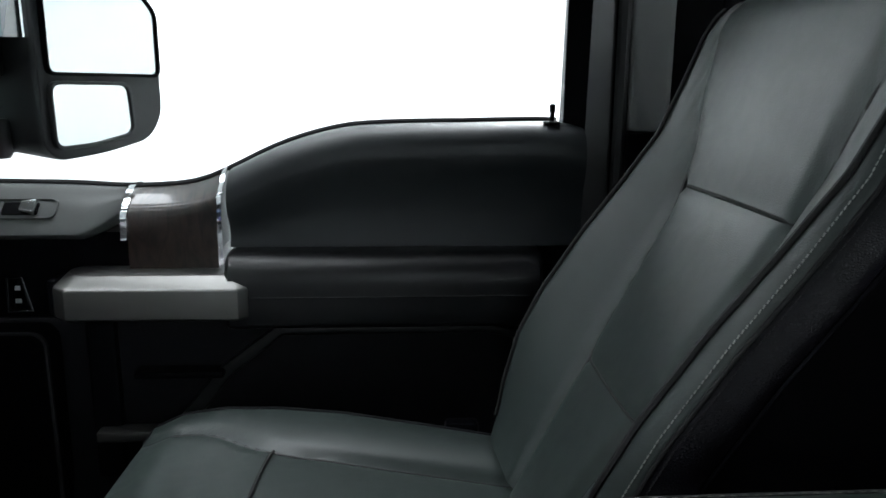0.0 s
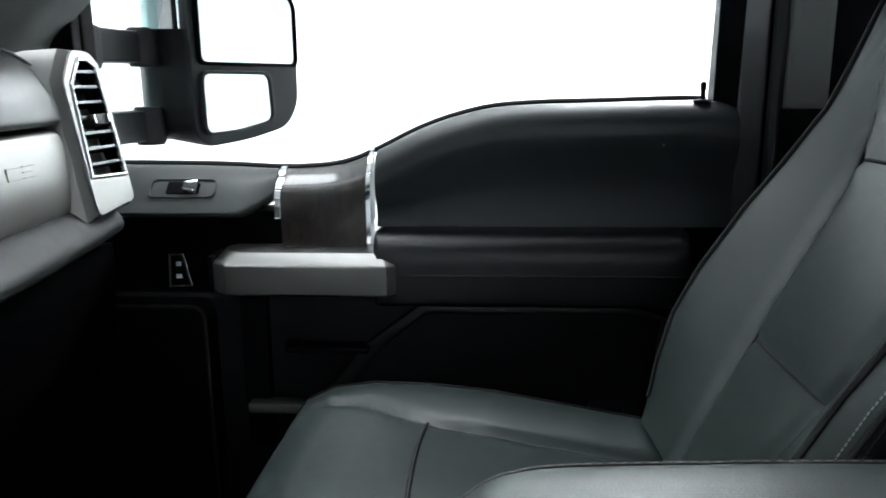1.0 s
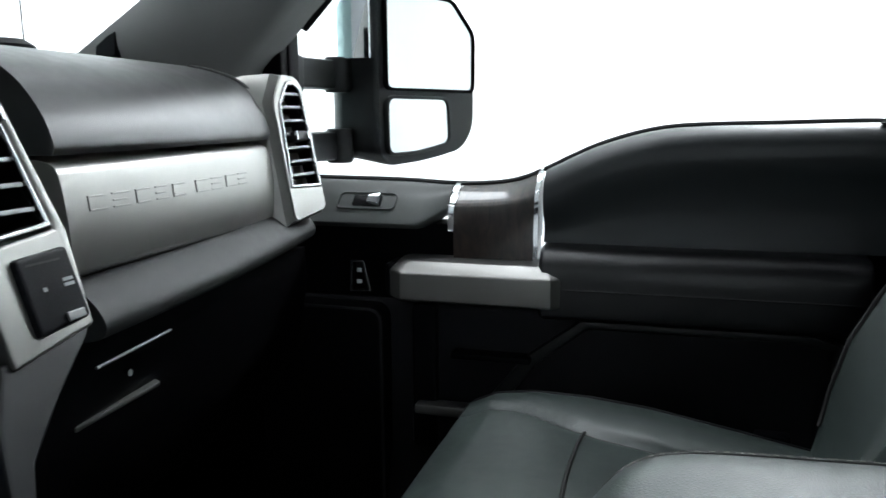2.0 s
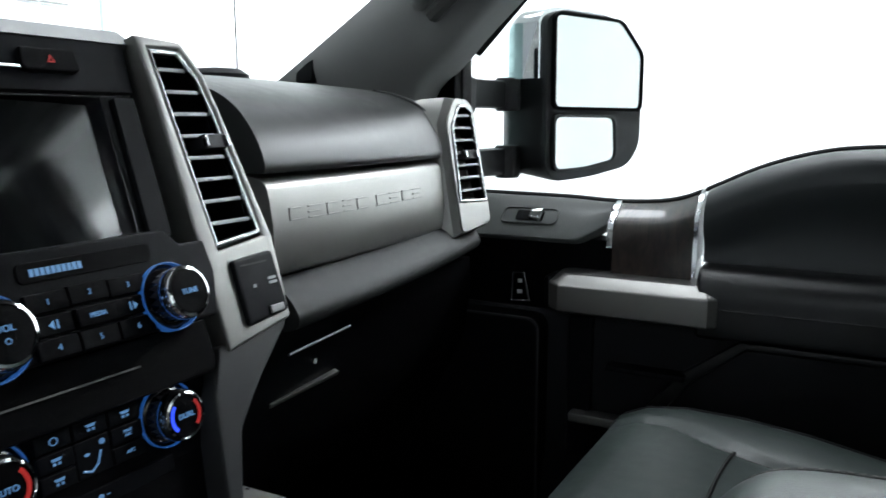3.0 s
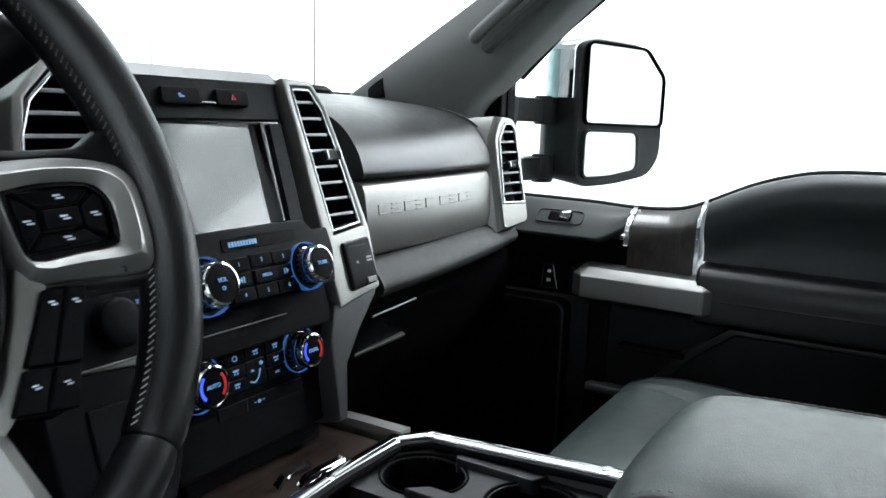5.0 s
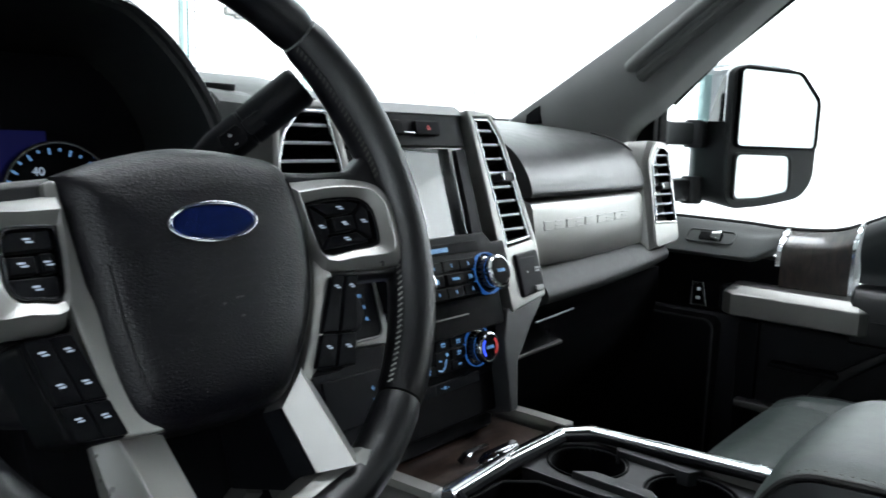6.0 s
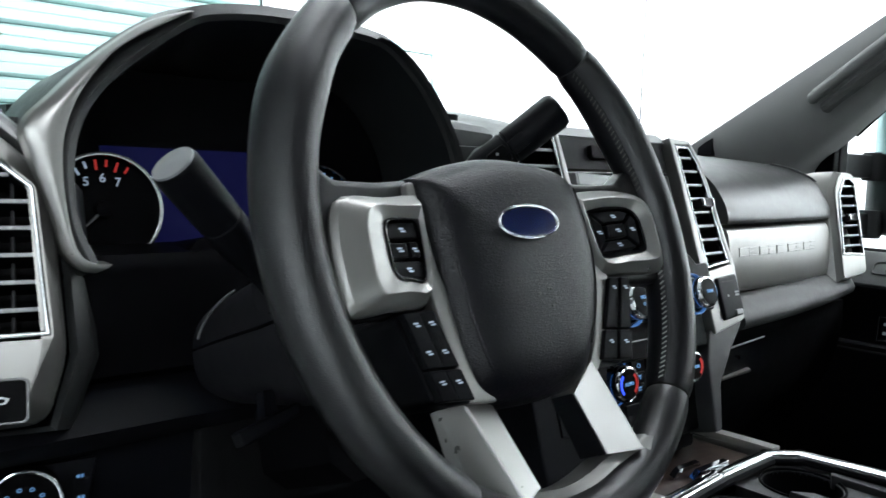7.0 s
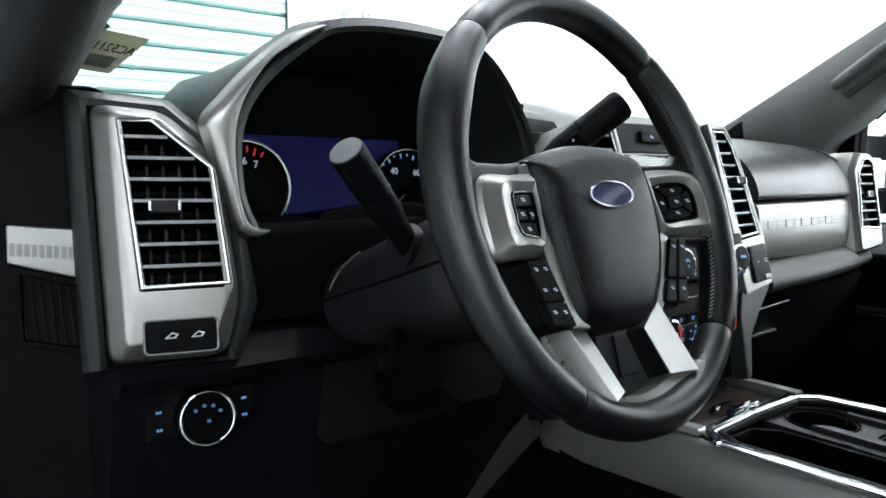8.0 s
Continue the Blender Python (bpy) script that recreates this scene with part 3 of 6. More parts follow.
for zz, d in ((0.5465, 0.006), (0.549, 0.001), (0.552, 0.0), (0.586, 0.0), (0.590, 0.002), (0.602, 0.020), (0.603, 0.024)):
    pull_rows.append([(x + (d * 0.6 if x < -0.345 else -d * 0.6), y + d, zz) for x, y in HB] + [(-0.235, 0.835, zz), (-0.455, 0.835, zz)])
pull = part("pull_handle", bevel_all(loft(pull_rows), 0.002, 2, 30), SILVER, door, "satin silver pull handle")
part("handle_end", box(-0.484, 0.782, 0.5475, -0.470, 0.836, 0.597, 0.006), GREY_PLASTIC, pull)
# window switch
SW = axes((-0.53, 0.8305, 0.6815), (1, 0, 0), (0, 0.74, 0.67))
wsw = part("switch_bezel", ring(SW, rrect(-0.046, -0.017, 0.050, 0.017, 0.010), rrect(-0.043, -0.0145, 0.047, 0.0145, 0.008), -0.004, 0.0025, 0.001), VINYL_GREY, door)
part("switch_well", plate(SW, rrect(-0.020, -0.010, 0.026, 0.010, 0.003), -0.003, 0.002), GLOSS, wsw)
part("switch_lever", plate(SW, [(0.004, -0.007), (0.024, -0.011), (0.024, 0.011), (0.004, 0.007)], 0.0, 0.009, 0.002), CHROME, wsw, "chrome window switch")
# lock pin
pin = part("lock_pin", lathe(axes((0.178, 0.846, 0.795), (1, 0, 0), (0, 1, 0)), [(0.012, 0.0), (0.012, 0.002), (0.0035, 0.004), (0.003, 0.014), (0.0042, 0.016), (0.0042, 0.024), (0.002, 0.026)], 16), BLACK, door, "black lock pin")
# memory / latch switch and speaker panel
LS = axes((-0.545, 0.842, 0.564), (1, 0, 0), (0, 0, 1))
lt = part("lock_switch", plate(LS, [(-0.014, -0.024), (0.016, -0.022), (0.006, 0.022), (-0.012, 0.022)], -0.004, 0.008, 0.002), GLOSS, door, "gloss black lock switch")
part("switch_edge", ring(LS, [(-0.016, -0.026), (0.019, -0.024), (0.008, 0.024), (-0.014, 0.024)], [(-0.0135, -0.0235), (0.0155, -0.0215), (0.0055, 0.0215), (-0.0115, 0.0215)], 0.0, 0.009, 0.0005), CHROME, lt)
part("switch_mark", plate(LS, rect(-0.003, 0.006, 0.004, 0.012), 0.0082, 0.0086), WHITE_PRINT, lt)
part("switch_mark", plate(LS, rect(-0.004, -0.012, 0.004, -0.006), 0.0082, 0.0086), WHITE_PRINT, lt)
SP = axes((0, 0.785, 0), (1, 0, 0), (0, 0, 1))
spk = part("speaker_panel", plate(SP, rrect(-0.70, 0.12, -0.492, 0.525, 0.02), -0.06, 0.0, 0.006), BLACK, door, "black speaker panel")
# paler rim draws the highlight on the panel's rounded edge
part("panel_edge", ring(SP, rrect(-0.70, 0.12, -0.491, 0.526, 0.021), rrect(-0.70, 0.124, -0.4945, 0.5225, 0.018), -0.004, 0.0015, 0.0008), GRAPHITE, spk)
# window frame, pane and body pillar
part("window_post_front", box(-0.715, 0.868, 0.70, -0.668, 0.905, 0.99, 0.006), BLACK, door, "black window post")
part("window_channel", box(-0.690, 0.855, 0.70, -0.682, 0.868, 0.95, 0.002), GREY_PLASTIC, door)
part("sail_panel", plate(axes((0, 0.868, 0), (1, 0, 0), (0, 0, 1)), flipped([(0.672, 0.70), (0.84, 0.70), (0.84, 0.84), (0.76, 0.90), (0.672, 0.955)]), -0.03, 0.02, 0.004), BLACK, door, "black triangular sail panel")
part("window_frame_top", sweep([(-0.66, 0.885, 0.955), (-0.57, 0.885, 1.045), (-0.42, 0.88, 1.16), (-0.22, 0.86, 1.315), (-0.05, 0.84, 1.36), (0.26, 0.84, 1.372)], 0.022, 8), BLACK, door)
part("window_post_rear", loft([[(0.196 + 0.02 * (z - 0.8) * 0.5, 0.862, z), (0.225 + 0.02 * (z - 0.8), 0.850, z), (0.232 + 0.02 * (z - 0.8), 0.905, z), (0.20 + 0.02 * (z - 0.8), 0.905, z)] for z in (0.78, 1.35)]), BLACK, door, "black rear window post")
part("belt_seal", sweep([(x, 0.8775, sill(x) + 0.002) for x in np.linspace(-0.66, 0.19, 40)], 0.004, 6), RUBBER, door, "black rubber belt seal")
glass_rows = [[(x, 0.884, sill(x) - 0.02), (x, 0.884 - 0.00, min(1.34, 0.97 + (x + 0.62) * 0.76 if x < -0.15 else 1.33))] for x in np.linspace(-0.67, 0.2, 20)]
pw = part("window_pane", loft(glass_rows, False, False), GLASS, door, smooth=0)
pw.visible_shadow = False
structure("door_jamb", box(0.2235, 0.852, 0.05, 0.262, 0.90, 1.36, 0.006), SILVER_DARK, "grey painted door jamb edge", 40)
# added box: keeps the bright wall from showing between jamb and pillar
structure("jamb_filler", box(0.256, 0.872, 0.05, 0.345, 0.898, 1.355), BLACK, "dark filler box that closes the gap behind the door seal")
structure("jamb_seal", sweep([(0.272, 0.848, 0.05), (0.272, 0.848, 1.36)], 0.010, 8), RUBBER, "black rubber door seal", 40)
structure("b_pillar_trim", box(0.279, 0.832, 0.782, 0.338, 0.90, 1.36, 0.012), TRIM, "grey belt pillar trim", 40)
structure("b_pillar_lower", box(0.279, 0.836, 0.05, 0.42, 0.90, 0.7825, 0.002), GREY_PLASTIC, "dark lower pillar trim", 40)
# solid black box paints the shade of the space behind the pillar
structure("b_pillar_back", box(0.330, 0.845, 0.775, 0.42, 0.90, 1.36), BLACK, "black box for the dark space behind the pillar")

# ======== towing mirror outside ========
MM = axes((-0.598, 1.101, -0.012), (0.113, 0.186, 0), (0, 0, 1))
mirror = thing("towing_mirror", "black folding towing mirror with two glasses and chrome cap", "wing mirror", at=(-0.65, 0.9, 0.75))
OUT = rounded([(-0.014, 0.750), (0.010, 0.727), (0.10, 0.733), (0.20, 0.752), (0.232, 0.795), (0.232, 0.985), (0.172, 1.047), (0.02, 1.054), (-0.014, 1.040)], 0.04)
rows = []
for n, s in ((0.0, 1.0), (-0.02, 1.0), (-0.08, 0.93), (-0.13, 0.78), (-0.15, 0.55)):
    rows.append([MM @ Vector((0.10 + (u - 0.10) * s - (0.034 if n < -0.05 else 0.0), 0.89 + (v - 0.89) * s, n)) for u, v in OUT])
part("housing", bevel_all(loft(rows[::-1]), 0.003, 2, 50), SHELL, mirror, "black plastic mirror housing", 50)
UG = [(0.004, 0.872), (0.222, 0.870), (0.222, 0.978), (0.166, 1.037), (0.012, 1.043), (0.004, 1.036)]
LG = [(0.006, 0.751), (0.080, 0.754), (0.158, 0.768), (0.153, 0.850), (0.005, 0.852)]
part("mirror_glass", plate(MM, rounded(UG, 0.012), 0.001, 0.0045), MIRROR, mirror, "large silvered mirror glass")
part("mirror_glass", plate(MM, rounded(LG, 0.016), 0.001, 0.0045), MIRROR, mirror, "small convex spotter glass")
part("glass_rim", ring(MM, rounded(inset(UG, -0.006), 0.016), rounded(UG, 0.012), -0.004, 0.009, 0.002), BLACK, mirror)
part("glass_rim", ring(MM, rounded(inset(LG, -0.006), 0.02), rounded(LG, 0.016), -0.004, 0.009, 0.002), SHELL, mirror)
cap = []
for n, s in ((-0.012, 1.035), (-0.05, 1.02), (-0.09, 0.95), (-0.135, 0.80)):
    cap.append([MM @ Vector((0.10 + (u - 0.10) * s - (0.034 if n < -0.03 else 0.006), max(0.925, 0.89 + (v - 0.89) * s), n)) for u, v in OUT])
part("chrome_cap", loft(cap[::-1]), CHROME, mirror, "chrome mirror cap", 50)
for zz in (0.884, 0.753):
    am = part("arm", bevel_all(loft([[(x, y, zz + 0.027), (x + 0.040, y, zz + 0.026), (x + 0.040, y, zz - 0.026), (x, y, zz - 0.027)] for x, y in ((-0.745, 0.87), (-0.735, 1.03), (-0.705, 1.15))]), 0.006, 2, 50), SHELL, mirror, "black mirror arm")
    part("arm_sleeve", bevel_all(loft([[(x, y, zz + 0.030), (x + 0.050, y, zz + 0.029), (x + 0.048, y, zz - 0.040), (x, y, zz - 0.044)] for x, y in ((-0.750, 0.87), (-0.742, 0.975))]), 0.010, 2, 50), SHELL, am, "wider root of the arm")
    part("pivot", lathe(axes((-0.690, 1.100, zz - 0.032), (1, 0, 0), (0, 1, 0)), [(0.022, 0), (0.026, 0.006), (0.026, 0.058), (0.022, 0.064)], 20), SHELL, am)

# ======== passenger seat ========
seat = thing("passenger_seat", "grey leather bucket seat with dark piping", "car seat", at=(0.0, 0.485, 0.05))
YC = 0.485


def along(x, xs, vs):
    return float(np.interp(x, xs, vs))


CX = [-0.372, -0.369, -0.358, -0.335, -0.30, -0.25, -0.177, -0.10, 0.0, 0.10, 0.20]
CZ = [0.318, 0.350, 0.392, 0.424, 0.438, 0.444, 0.4445, 0.436, 0.418, 0.400, 0.39]
CHALF = [0.200, 0.212, 0.226, 0.238, 0.245, 0.250, 0.252, 0.252, 0.250, 0.246, 0.24]
CSEAM = [0.170, 0.175, 0.180, 0.184, 0.184, 0.172, 0.120, 0.112, 0.112, 0.112, 0.112]
CLIFT = [0.0, 0.0, 0.0, 0.001, 0.002, 0.004, 0.008, 0.012, 0.014, 0.016, 0.018]


def eased(x, xs, vs):
    return sum(along(x + d, xs, vs) for d in (-0.024, -0.012, 0.0, 0.012, 0.024)) / 5


def cush_z(x, dy):
    """Height of the cushion's skin at dy from its middle line."""
    a, h, w = abs(dy), along(x, CX, CHALF), eased(x, CX, CSEAM)
    z = along(x, CX, CZ) + 0.004 * (1 - min(1, (a / w) ** 2)) - 0.007 * math.exp(-((a - w) / 0.007) ** 2)
    if a > w:
        q = (a - w) / (h - w)
        z += eased(x, CX, CLIFT) * math.sin(math.pi * min(1.0, q * 1.05) ** 0.8) - 0.030 * max(0.0, (q - 0.72) / 0.28) ** 2.2
    return z


rows = []
for x in sorted(set(CX[:5] + list(np.linspace(-0.29, 0.20, 36)))):
    h = along(x, CX, CHALF)
    row = [(x, YC + s * h, cush_z(x, s * h)) for s in np.linspace(-1, 1, 97)]
    rows.append(row + [(x, YC + h * 0.97, 0.27), (x, YC - h * 0.97, 0.27)])
cush = part("seat_cushion", loft(rows), LEATHER, seat, "grey leather seat cushion", 70)
fine_x = list(np.linspace(-0.369, 0.10, 48))
for sy in (-1, 1):
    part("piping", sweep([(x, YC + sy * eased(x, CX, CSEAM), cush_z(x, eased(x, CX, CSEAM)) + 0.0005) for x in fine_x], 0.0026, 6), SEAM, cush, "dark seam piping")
    for q, r in ((0.80, 0.0028), (0.90, 0.0022)):
        edge = []
        for x in fine_x[2:]:
            w, h = eased(x, CX, CSEAM), along(x, CX, CHALF)
            edge.append((x, YC + sy * (w + (h - w) * q), cush_z(x, w + (h - w) * q) + 0.0008))
        part("piping", sweep(edge, r, 6), SEAM if q == 0.90 else LEATHER_DARK, cush, "dark edge piping")
part("cross_seam", sweep([(-0.178 + 0.006 * s * s, YC + s * 0.118, cush_z(-0.177, s * 0.116) + 0.0008) for s in np.linspace(-1, 1, 13)], 0.0024, 6), SEAM, cush)
part("seat_base", box(-0.26, YC - 0.22, 0.06, 0.22, YC + 0.22, 0.28, 0.02), BLACK, seat, "black seat base cover")
part("seat_rail", box(-0.22, YC - 0.2, 0.0, 0.25, YC - 0.15, 0.06, 0.005), BLACK, seat)
part("seat_rail", box(-0.22, YC + 0.15, 0.0, 0.25, YC + 0.2, 0.06, 0.005), BLACK, seat)

# backrest, in its own reclined frame: u across, v up the recline, n out of the insert
BK = axes((0.272, YC, 0.745), (0, -1, 0), (0.58, 0, 1))
BV = [-0.37, -0.33, -0.30, -0.24, -0.18, -0.10, -0.03, 0.04, 0.10, 0.16, 0.20, 0.225, 0.240]
BN = [0.010, 0.020, 0.030, 0.045, 0.048, 0.043, 0.034, 0.017, 0.003, 0.0, 0.0, 0.0, 0.0]
BASE = [0.0, 0.0, 0.0, 0.0, 0.0, 0.0, 0.0, 0.010, 0.029, 0.041, 0.044, 0.044, 0.044]
BSEAM = [0.060, 0.066, 0.071, 0.081, 0.091, 0.101, 0.111, 0.128, 0.150, 0.172, 0.172, 0.150, 0.10]
BHALF = [0.190, 0.198, 0.203, 0.206, 0.208, 0.208, 0.208, 0.207, 0.206, 0.200, 0.186, 0.163, 0.11]


def back_n(v, u):
    """How far the backrest's skin stands out at (u, v)."""
    a, h, w, top = abs(u), along(v, BV, BHALF), along(v, BV, BSEAM), along(v, BV, BN)
    n = along(v, BV, BASE) + 0.004 * (1 - min(1.0, (a / w) ** 2)) - 0.008 * math.exp(-((a - w) / 0.008) ** 2) - 0.045 * max(0.0, (v - 0.17) / 0.07) ** 2
    n -= 0.006 * (math.exp(-(v / 0.008) ** 2) + 0.7 * math.exp(-((v + 0.207) / 0.008) ** 2)) * (1 if a < w else 0)
    if a > w:
        q = (a - w) / (h - w)
        n += top * min(1.0, q / 0.75) ** 1.3 if q < 0.75 else top
        n -= 0.014 * max(0.0, (q - 0.80) / 0.20) ** 1.5
    return n


rows = []
for v in sorted(set(BV + [-0.35, -0.27, -0.215, -0.207, -0.199, -0.14, -0.065, -0.012, 0.0, 0.012, 0.07, 0.13, 0.18])):
    h = along(v, BV, BHALF)
    row = [BK @ Vector((s * h, v, back_n(v, s * h))) for s in np.linspace(-1, 1, 97)]
    rows.append(row + [BK @ Vector((h * 0.94, v, -0.13)), BK @ Vector((-h * 0.94, v, -0.13))])
back = part("backrest", loft(rows), LEATHER, seat, "reclined grey leather backrest", 70)


def on_back(v, u, lift=0.0):
    return BK @ Vector((u, v, back_n(v, u) + lift))


fine_v = list(np.linspace(-0.34, 0.19, 60))
for sy in (-1, 1):
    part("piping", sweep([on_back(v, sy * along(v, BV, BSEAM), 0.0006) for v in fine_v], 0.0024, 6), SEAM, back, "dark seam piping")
    crest = []
    for v in fine_v:
        w, h = along(v, BV, BSEAM), along(v, BV, BHALF)
        crest.append(on_back(v, sy * (w + (h - w) * 0.79), 0.0012))
    part("piping", sweep(crest, 0.0030, 6), SEAM, back, "dark edge piping")
for v, r in ((0.0, 0.0022), (-0.207, 0.0016)):
    w = along(v, BV, BSEAM)
    part("cross_seam", sweep([on_back(v, s * w, 0.0004) for s in np.linspace(-0.98, 0.98, 15)], r, 6), SEAM, back)
# dark side panels wrap the flanks, with a stitched joint; a black shell behind them
for sy in (-1, 1):
    flank, shell = [], []
    for v in np.linspace(-0.36, 0.20, 36):
        h, e = along(v, BV, BHALF), back_n(v, along(v, BV, BHALF))
        at = lambda du, n: BK @ Vector((sy * (h + du), v, n))
        flank.append([at(-0.002, e + 0.0015), at(0.004, e - 0.004), at(0.009, e - 0.018), at(0.009, e - 0.030), at(0.004, e - 0.034), at(-0.02, e - 0.034), at(-0.02, e - 0.006)])
        shell.append([at(-0.012, e - 0.034), at(0.004, e - 0.037), at(0.006, -0.08), at(-0.004, -0.132), at(-0.03, -0.14), at(-0.03, e - 0.034)])
    side_panel = part("side_panel", loft(flank), LEATHER_HUB, back, "black vinyl side panel", 60)
    part("panel_edge", sweep([BK @ Vector((sy * (along(v, BV, BHALF) + 0.008), v, back_n(v, along(v, BV, BHALF)) - 0.033)) for v in fine_v], 0.0022, 6), GREY_PLASTIC, side_panel)
    part("back_shell", loft(shell), BLACK, back, "black shell behind the side panel", 60)
    for lift, mat, du in ((0.0030, THREAD, -0.0060), (0.0012, SEAM, 0.0035)):
        st = []
        for v in np.linspace(-0.34, 0.17, 120):
            h = along(v, BV, BHALF)
            p0 = BK @ Vector((sy * (h + du), v, back_n(v, h + min(0.0, du)) + lift - (0.004 if du > 0 else 0.002)))
            st.append(sweep([p0, p0 + BK.to_3x3() @ Vector((0, 0.0030, 0.0003))], 0.0006, 4))
        part("stitches", joined(st), mat, back, "pale stitching" if mat is THREAD else "dark stitching")
    part("piping", sweep([BK @ Vector((sy * (along(v, BV, BHALF) - 0.001), v, back_n(v, along(v, BV, BHALF)) + 0.0006)) for v in fine_v], 0.0018, 6), SEAM, back, "dark edge piping")
part("belt_buckle", box(0.03, 0.745, 0.33, 0.075, 0.770, 0.405, 0.006), GREY_PLASTIC, seat, "black seat belt buckle")

# ======== dashboard ========
dash = thing("dashboard", "charcoal truck dashboard with silver band and soft pad", "dashboard", at=(-0.8, 0.02, 0.5))


def along_y(prof, ys, shift=lambda y: 0.0, lift=lambda y: 0.0):
    """Sweeps an (x, z) outline along y."""
    return loft([[(x + shift(y), y, z + lift(y)) for x, z in prof] for y in ys])


bend = lambda y: -0.030 * max(0.0, (y - 0.30) / 0.42) ** 2
PAD = smooth_line([(-0.572, 0.780), (-0.570, 0.790), (-0.580, 0.815), (-0.605, 0.845), (-0.645, 0.865), (-0.72, 0.880), (-0.90, 0.898), (-1.05, 0.902)], 4) + [(-1.10, 0.86), (-1.05, 0.78)]
pad = part("upper_pad", along_y(PAD, np.linspace(0.262, 0.685, 16), bend), VINYL, dash, "soft charcoal upper pad", 60)
part("pad_end", along_y(PAD, (0.686, 0.72), bend, lambda y: -0.004), VINYL, dash, "charcoal pad end")
part("pad_seam", sweep([(x + bend(0.668) + 0.001, 0.668, z + 0.001) for x, z in PAD[:20]], 0.0022, 6), SEAM, pad)
part("pad_seam", sweep([(x + bend(0.678) + 0.001, 0.678, z + 0.001) for x, z in PAD[:20]], 0.0016, 6), SEAM, pad)
SB = smooth_line([(-0.60, 0.777), (-0.582, 0.775), (-0.570, 0.768), (-0.565, 0.745), (-0.562, 0.715), (-0.562, 0.692), (-0.565, 0.680), (-0.58, 0.673)], 4) + [(-0.64, 0.67), (-0.64, 0.777)]
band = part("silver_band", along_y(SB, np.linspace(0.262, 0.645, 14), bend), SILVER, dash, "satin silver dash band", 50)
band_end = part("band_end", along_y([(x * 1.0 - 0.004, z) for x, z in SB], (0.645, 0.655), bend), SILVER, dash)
# embossed writing on the band, drawn as plain marks
ux = 0.288
for i, wide in enumerate((0.030, 0.032, 0.030, 0.028, 0.030, 0, 0.032, 0.032, 0.030, 0.030)):
    if wide:
        em = axes((-0.5643 + bend(ux), ux, 0.738), (-0.02, 1, 0), (-0.09, 0, 1))
        w = wide - 0.009
        bars = [rect(0, 0.0052, w, 0.0066), rect(0, -0.0066, w, -0.0052)] + ([rect(0, -0.0007, w * 0.8, 0.0007)] if i % 2 else [rect(0, -0.0066, 0.0016, 0.0066)])
        part("embossed_mark", joined([plate(em, q, -0.002, 0.0010 + 0.0001 * k, 0.0003) for k, q in enumerate(bars)]), SILVER, band)
    ux += wide if wide else 0.012
LEDGE = smooth_line([(-0.60, 0.676), (-0.565, 0.674), (-0.545, 0.662), (-0.533, 0.648), (-0.531, 0.637), (-0.540, 0.628), (-0.575, 0.622)], 4) + [(-0.70, 0.63), (-0.70, 0.676)]
part("ledge", along_y(LEDGE, np.linspace(0.258, 0.735, 14), lambda y: bend(y) * 1.2, lambda y: 0.01 * max(0, (y - 0.25) / 0.45)), SOFT_PAD, dash, "charcoal padded ledge", 60)
GB = [(-0.590, 0.624), (-0.589, 0.600), (-0.588, 0.580), (-0.60, 0.50), (-0.66, 0.38), (-0.80, 0.30), (-0.95, 0.30), (-0.95, 0.624)]
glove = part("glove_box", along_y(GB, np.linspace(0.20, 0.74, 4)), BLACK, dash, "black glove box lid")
# paler tube draws the light along the lid's lip
part("glove_lip_highlight", sweep([(-0.570, 0.287, 0.592), (-0.571, 0.396, 0.597)], 0.0016, 6), SILVER_DARK, glove)
part("glove_latch", sweep([(-0.596, 0.346, 0.567), (-0.583, 0.346, 0.567)], 0.0035, 8), CHROME, glove)
part("lower_shelf", plate(axes((-0.606, 0.345, 0.543), (0, 1, 0.06), (-1, 0, 0.25)), [(-0.065, -0.014), (0.05, -0.020), (0.055, 0.02), (-0.05, 0.02)], -0.006, 0.0, 0.002), SILVER, dash, "grey lower shelf edge")
# dash top left of the pad
TOP = [(-0.68, 0.885), (-0.72, 0.893), (-0.80, 0.8965), (-0.90, 0.8985), (-1.02, 0.898), (-1.08, 0.898), (-1.10, 0.86), (-0.68, 0.84)]
def rise(x, y):
    """The dash top climbs towards the windscreen on the driver side."""
    up = 0.054 * min(1.0, max(0.0, (-x - 0.74) / 0.26)) * min(1.0, max(0.0, (0.285 - y) / 0.17))
    return up - 0.020 * max(0.0, 1 - abs(x + 0.77) / 0.16) * min(1.0, max(0.0, (0.04 - y) / 0.1))


part("dash_top", loft([[(x, y, z + rise(x, y)) for x, z in TOP] for y in np.linspace(-0.17, 0.285, 9)]), VINYL, dash, "charcoal dash top", 50)
part("dash_top_end", along_y([(-0.768, 0.878), (-0.785, 0.890), (-0.85, 0.902), (-0.95, 0.911), (-1.08, 0.911), (-1.10, 0.86), (-0.768, 0.84)], (-0.736, -0.63)), SOFT_PAD, dash, "charcoal dash top", 50)
part("dash_top_front", loft([[(-0.93, y, 0.904 + h * 0.030), (-1.02, y, 0.908 + h * 0.044), (-1.08, y, 0.908 + h * 0.044), (-1.10, y, 0.86), (-0.93, y, 0.84)] for y, h in ((-0.60, 0.0), (-0.50, 0.3), (-0.40, 0.8), (-0.17, 1.0))]), VINYL, dash, "charcoal dash top", 50)
part("sensor_dome", lathe(axes((-0.94, 0.575, 0.893), (1, 0, 0), (0, 1, 0)), [(0.050, 0), (0.048, 0.010), (0.036, 0.018), (0.0, 0.021)], 24), GREY_PLASTIC, dash, "grey sensor dome")
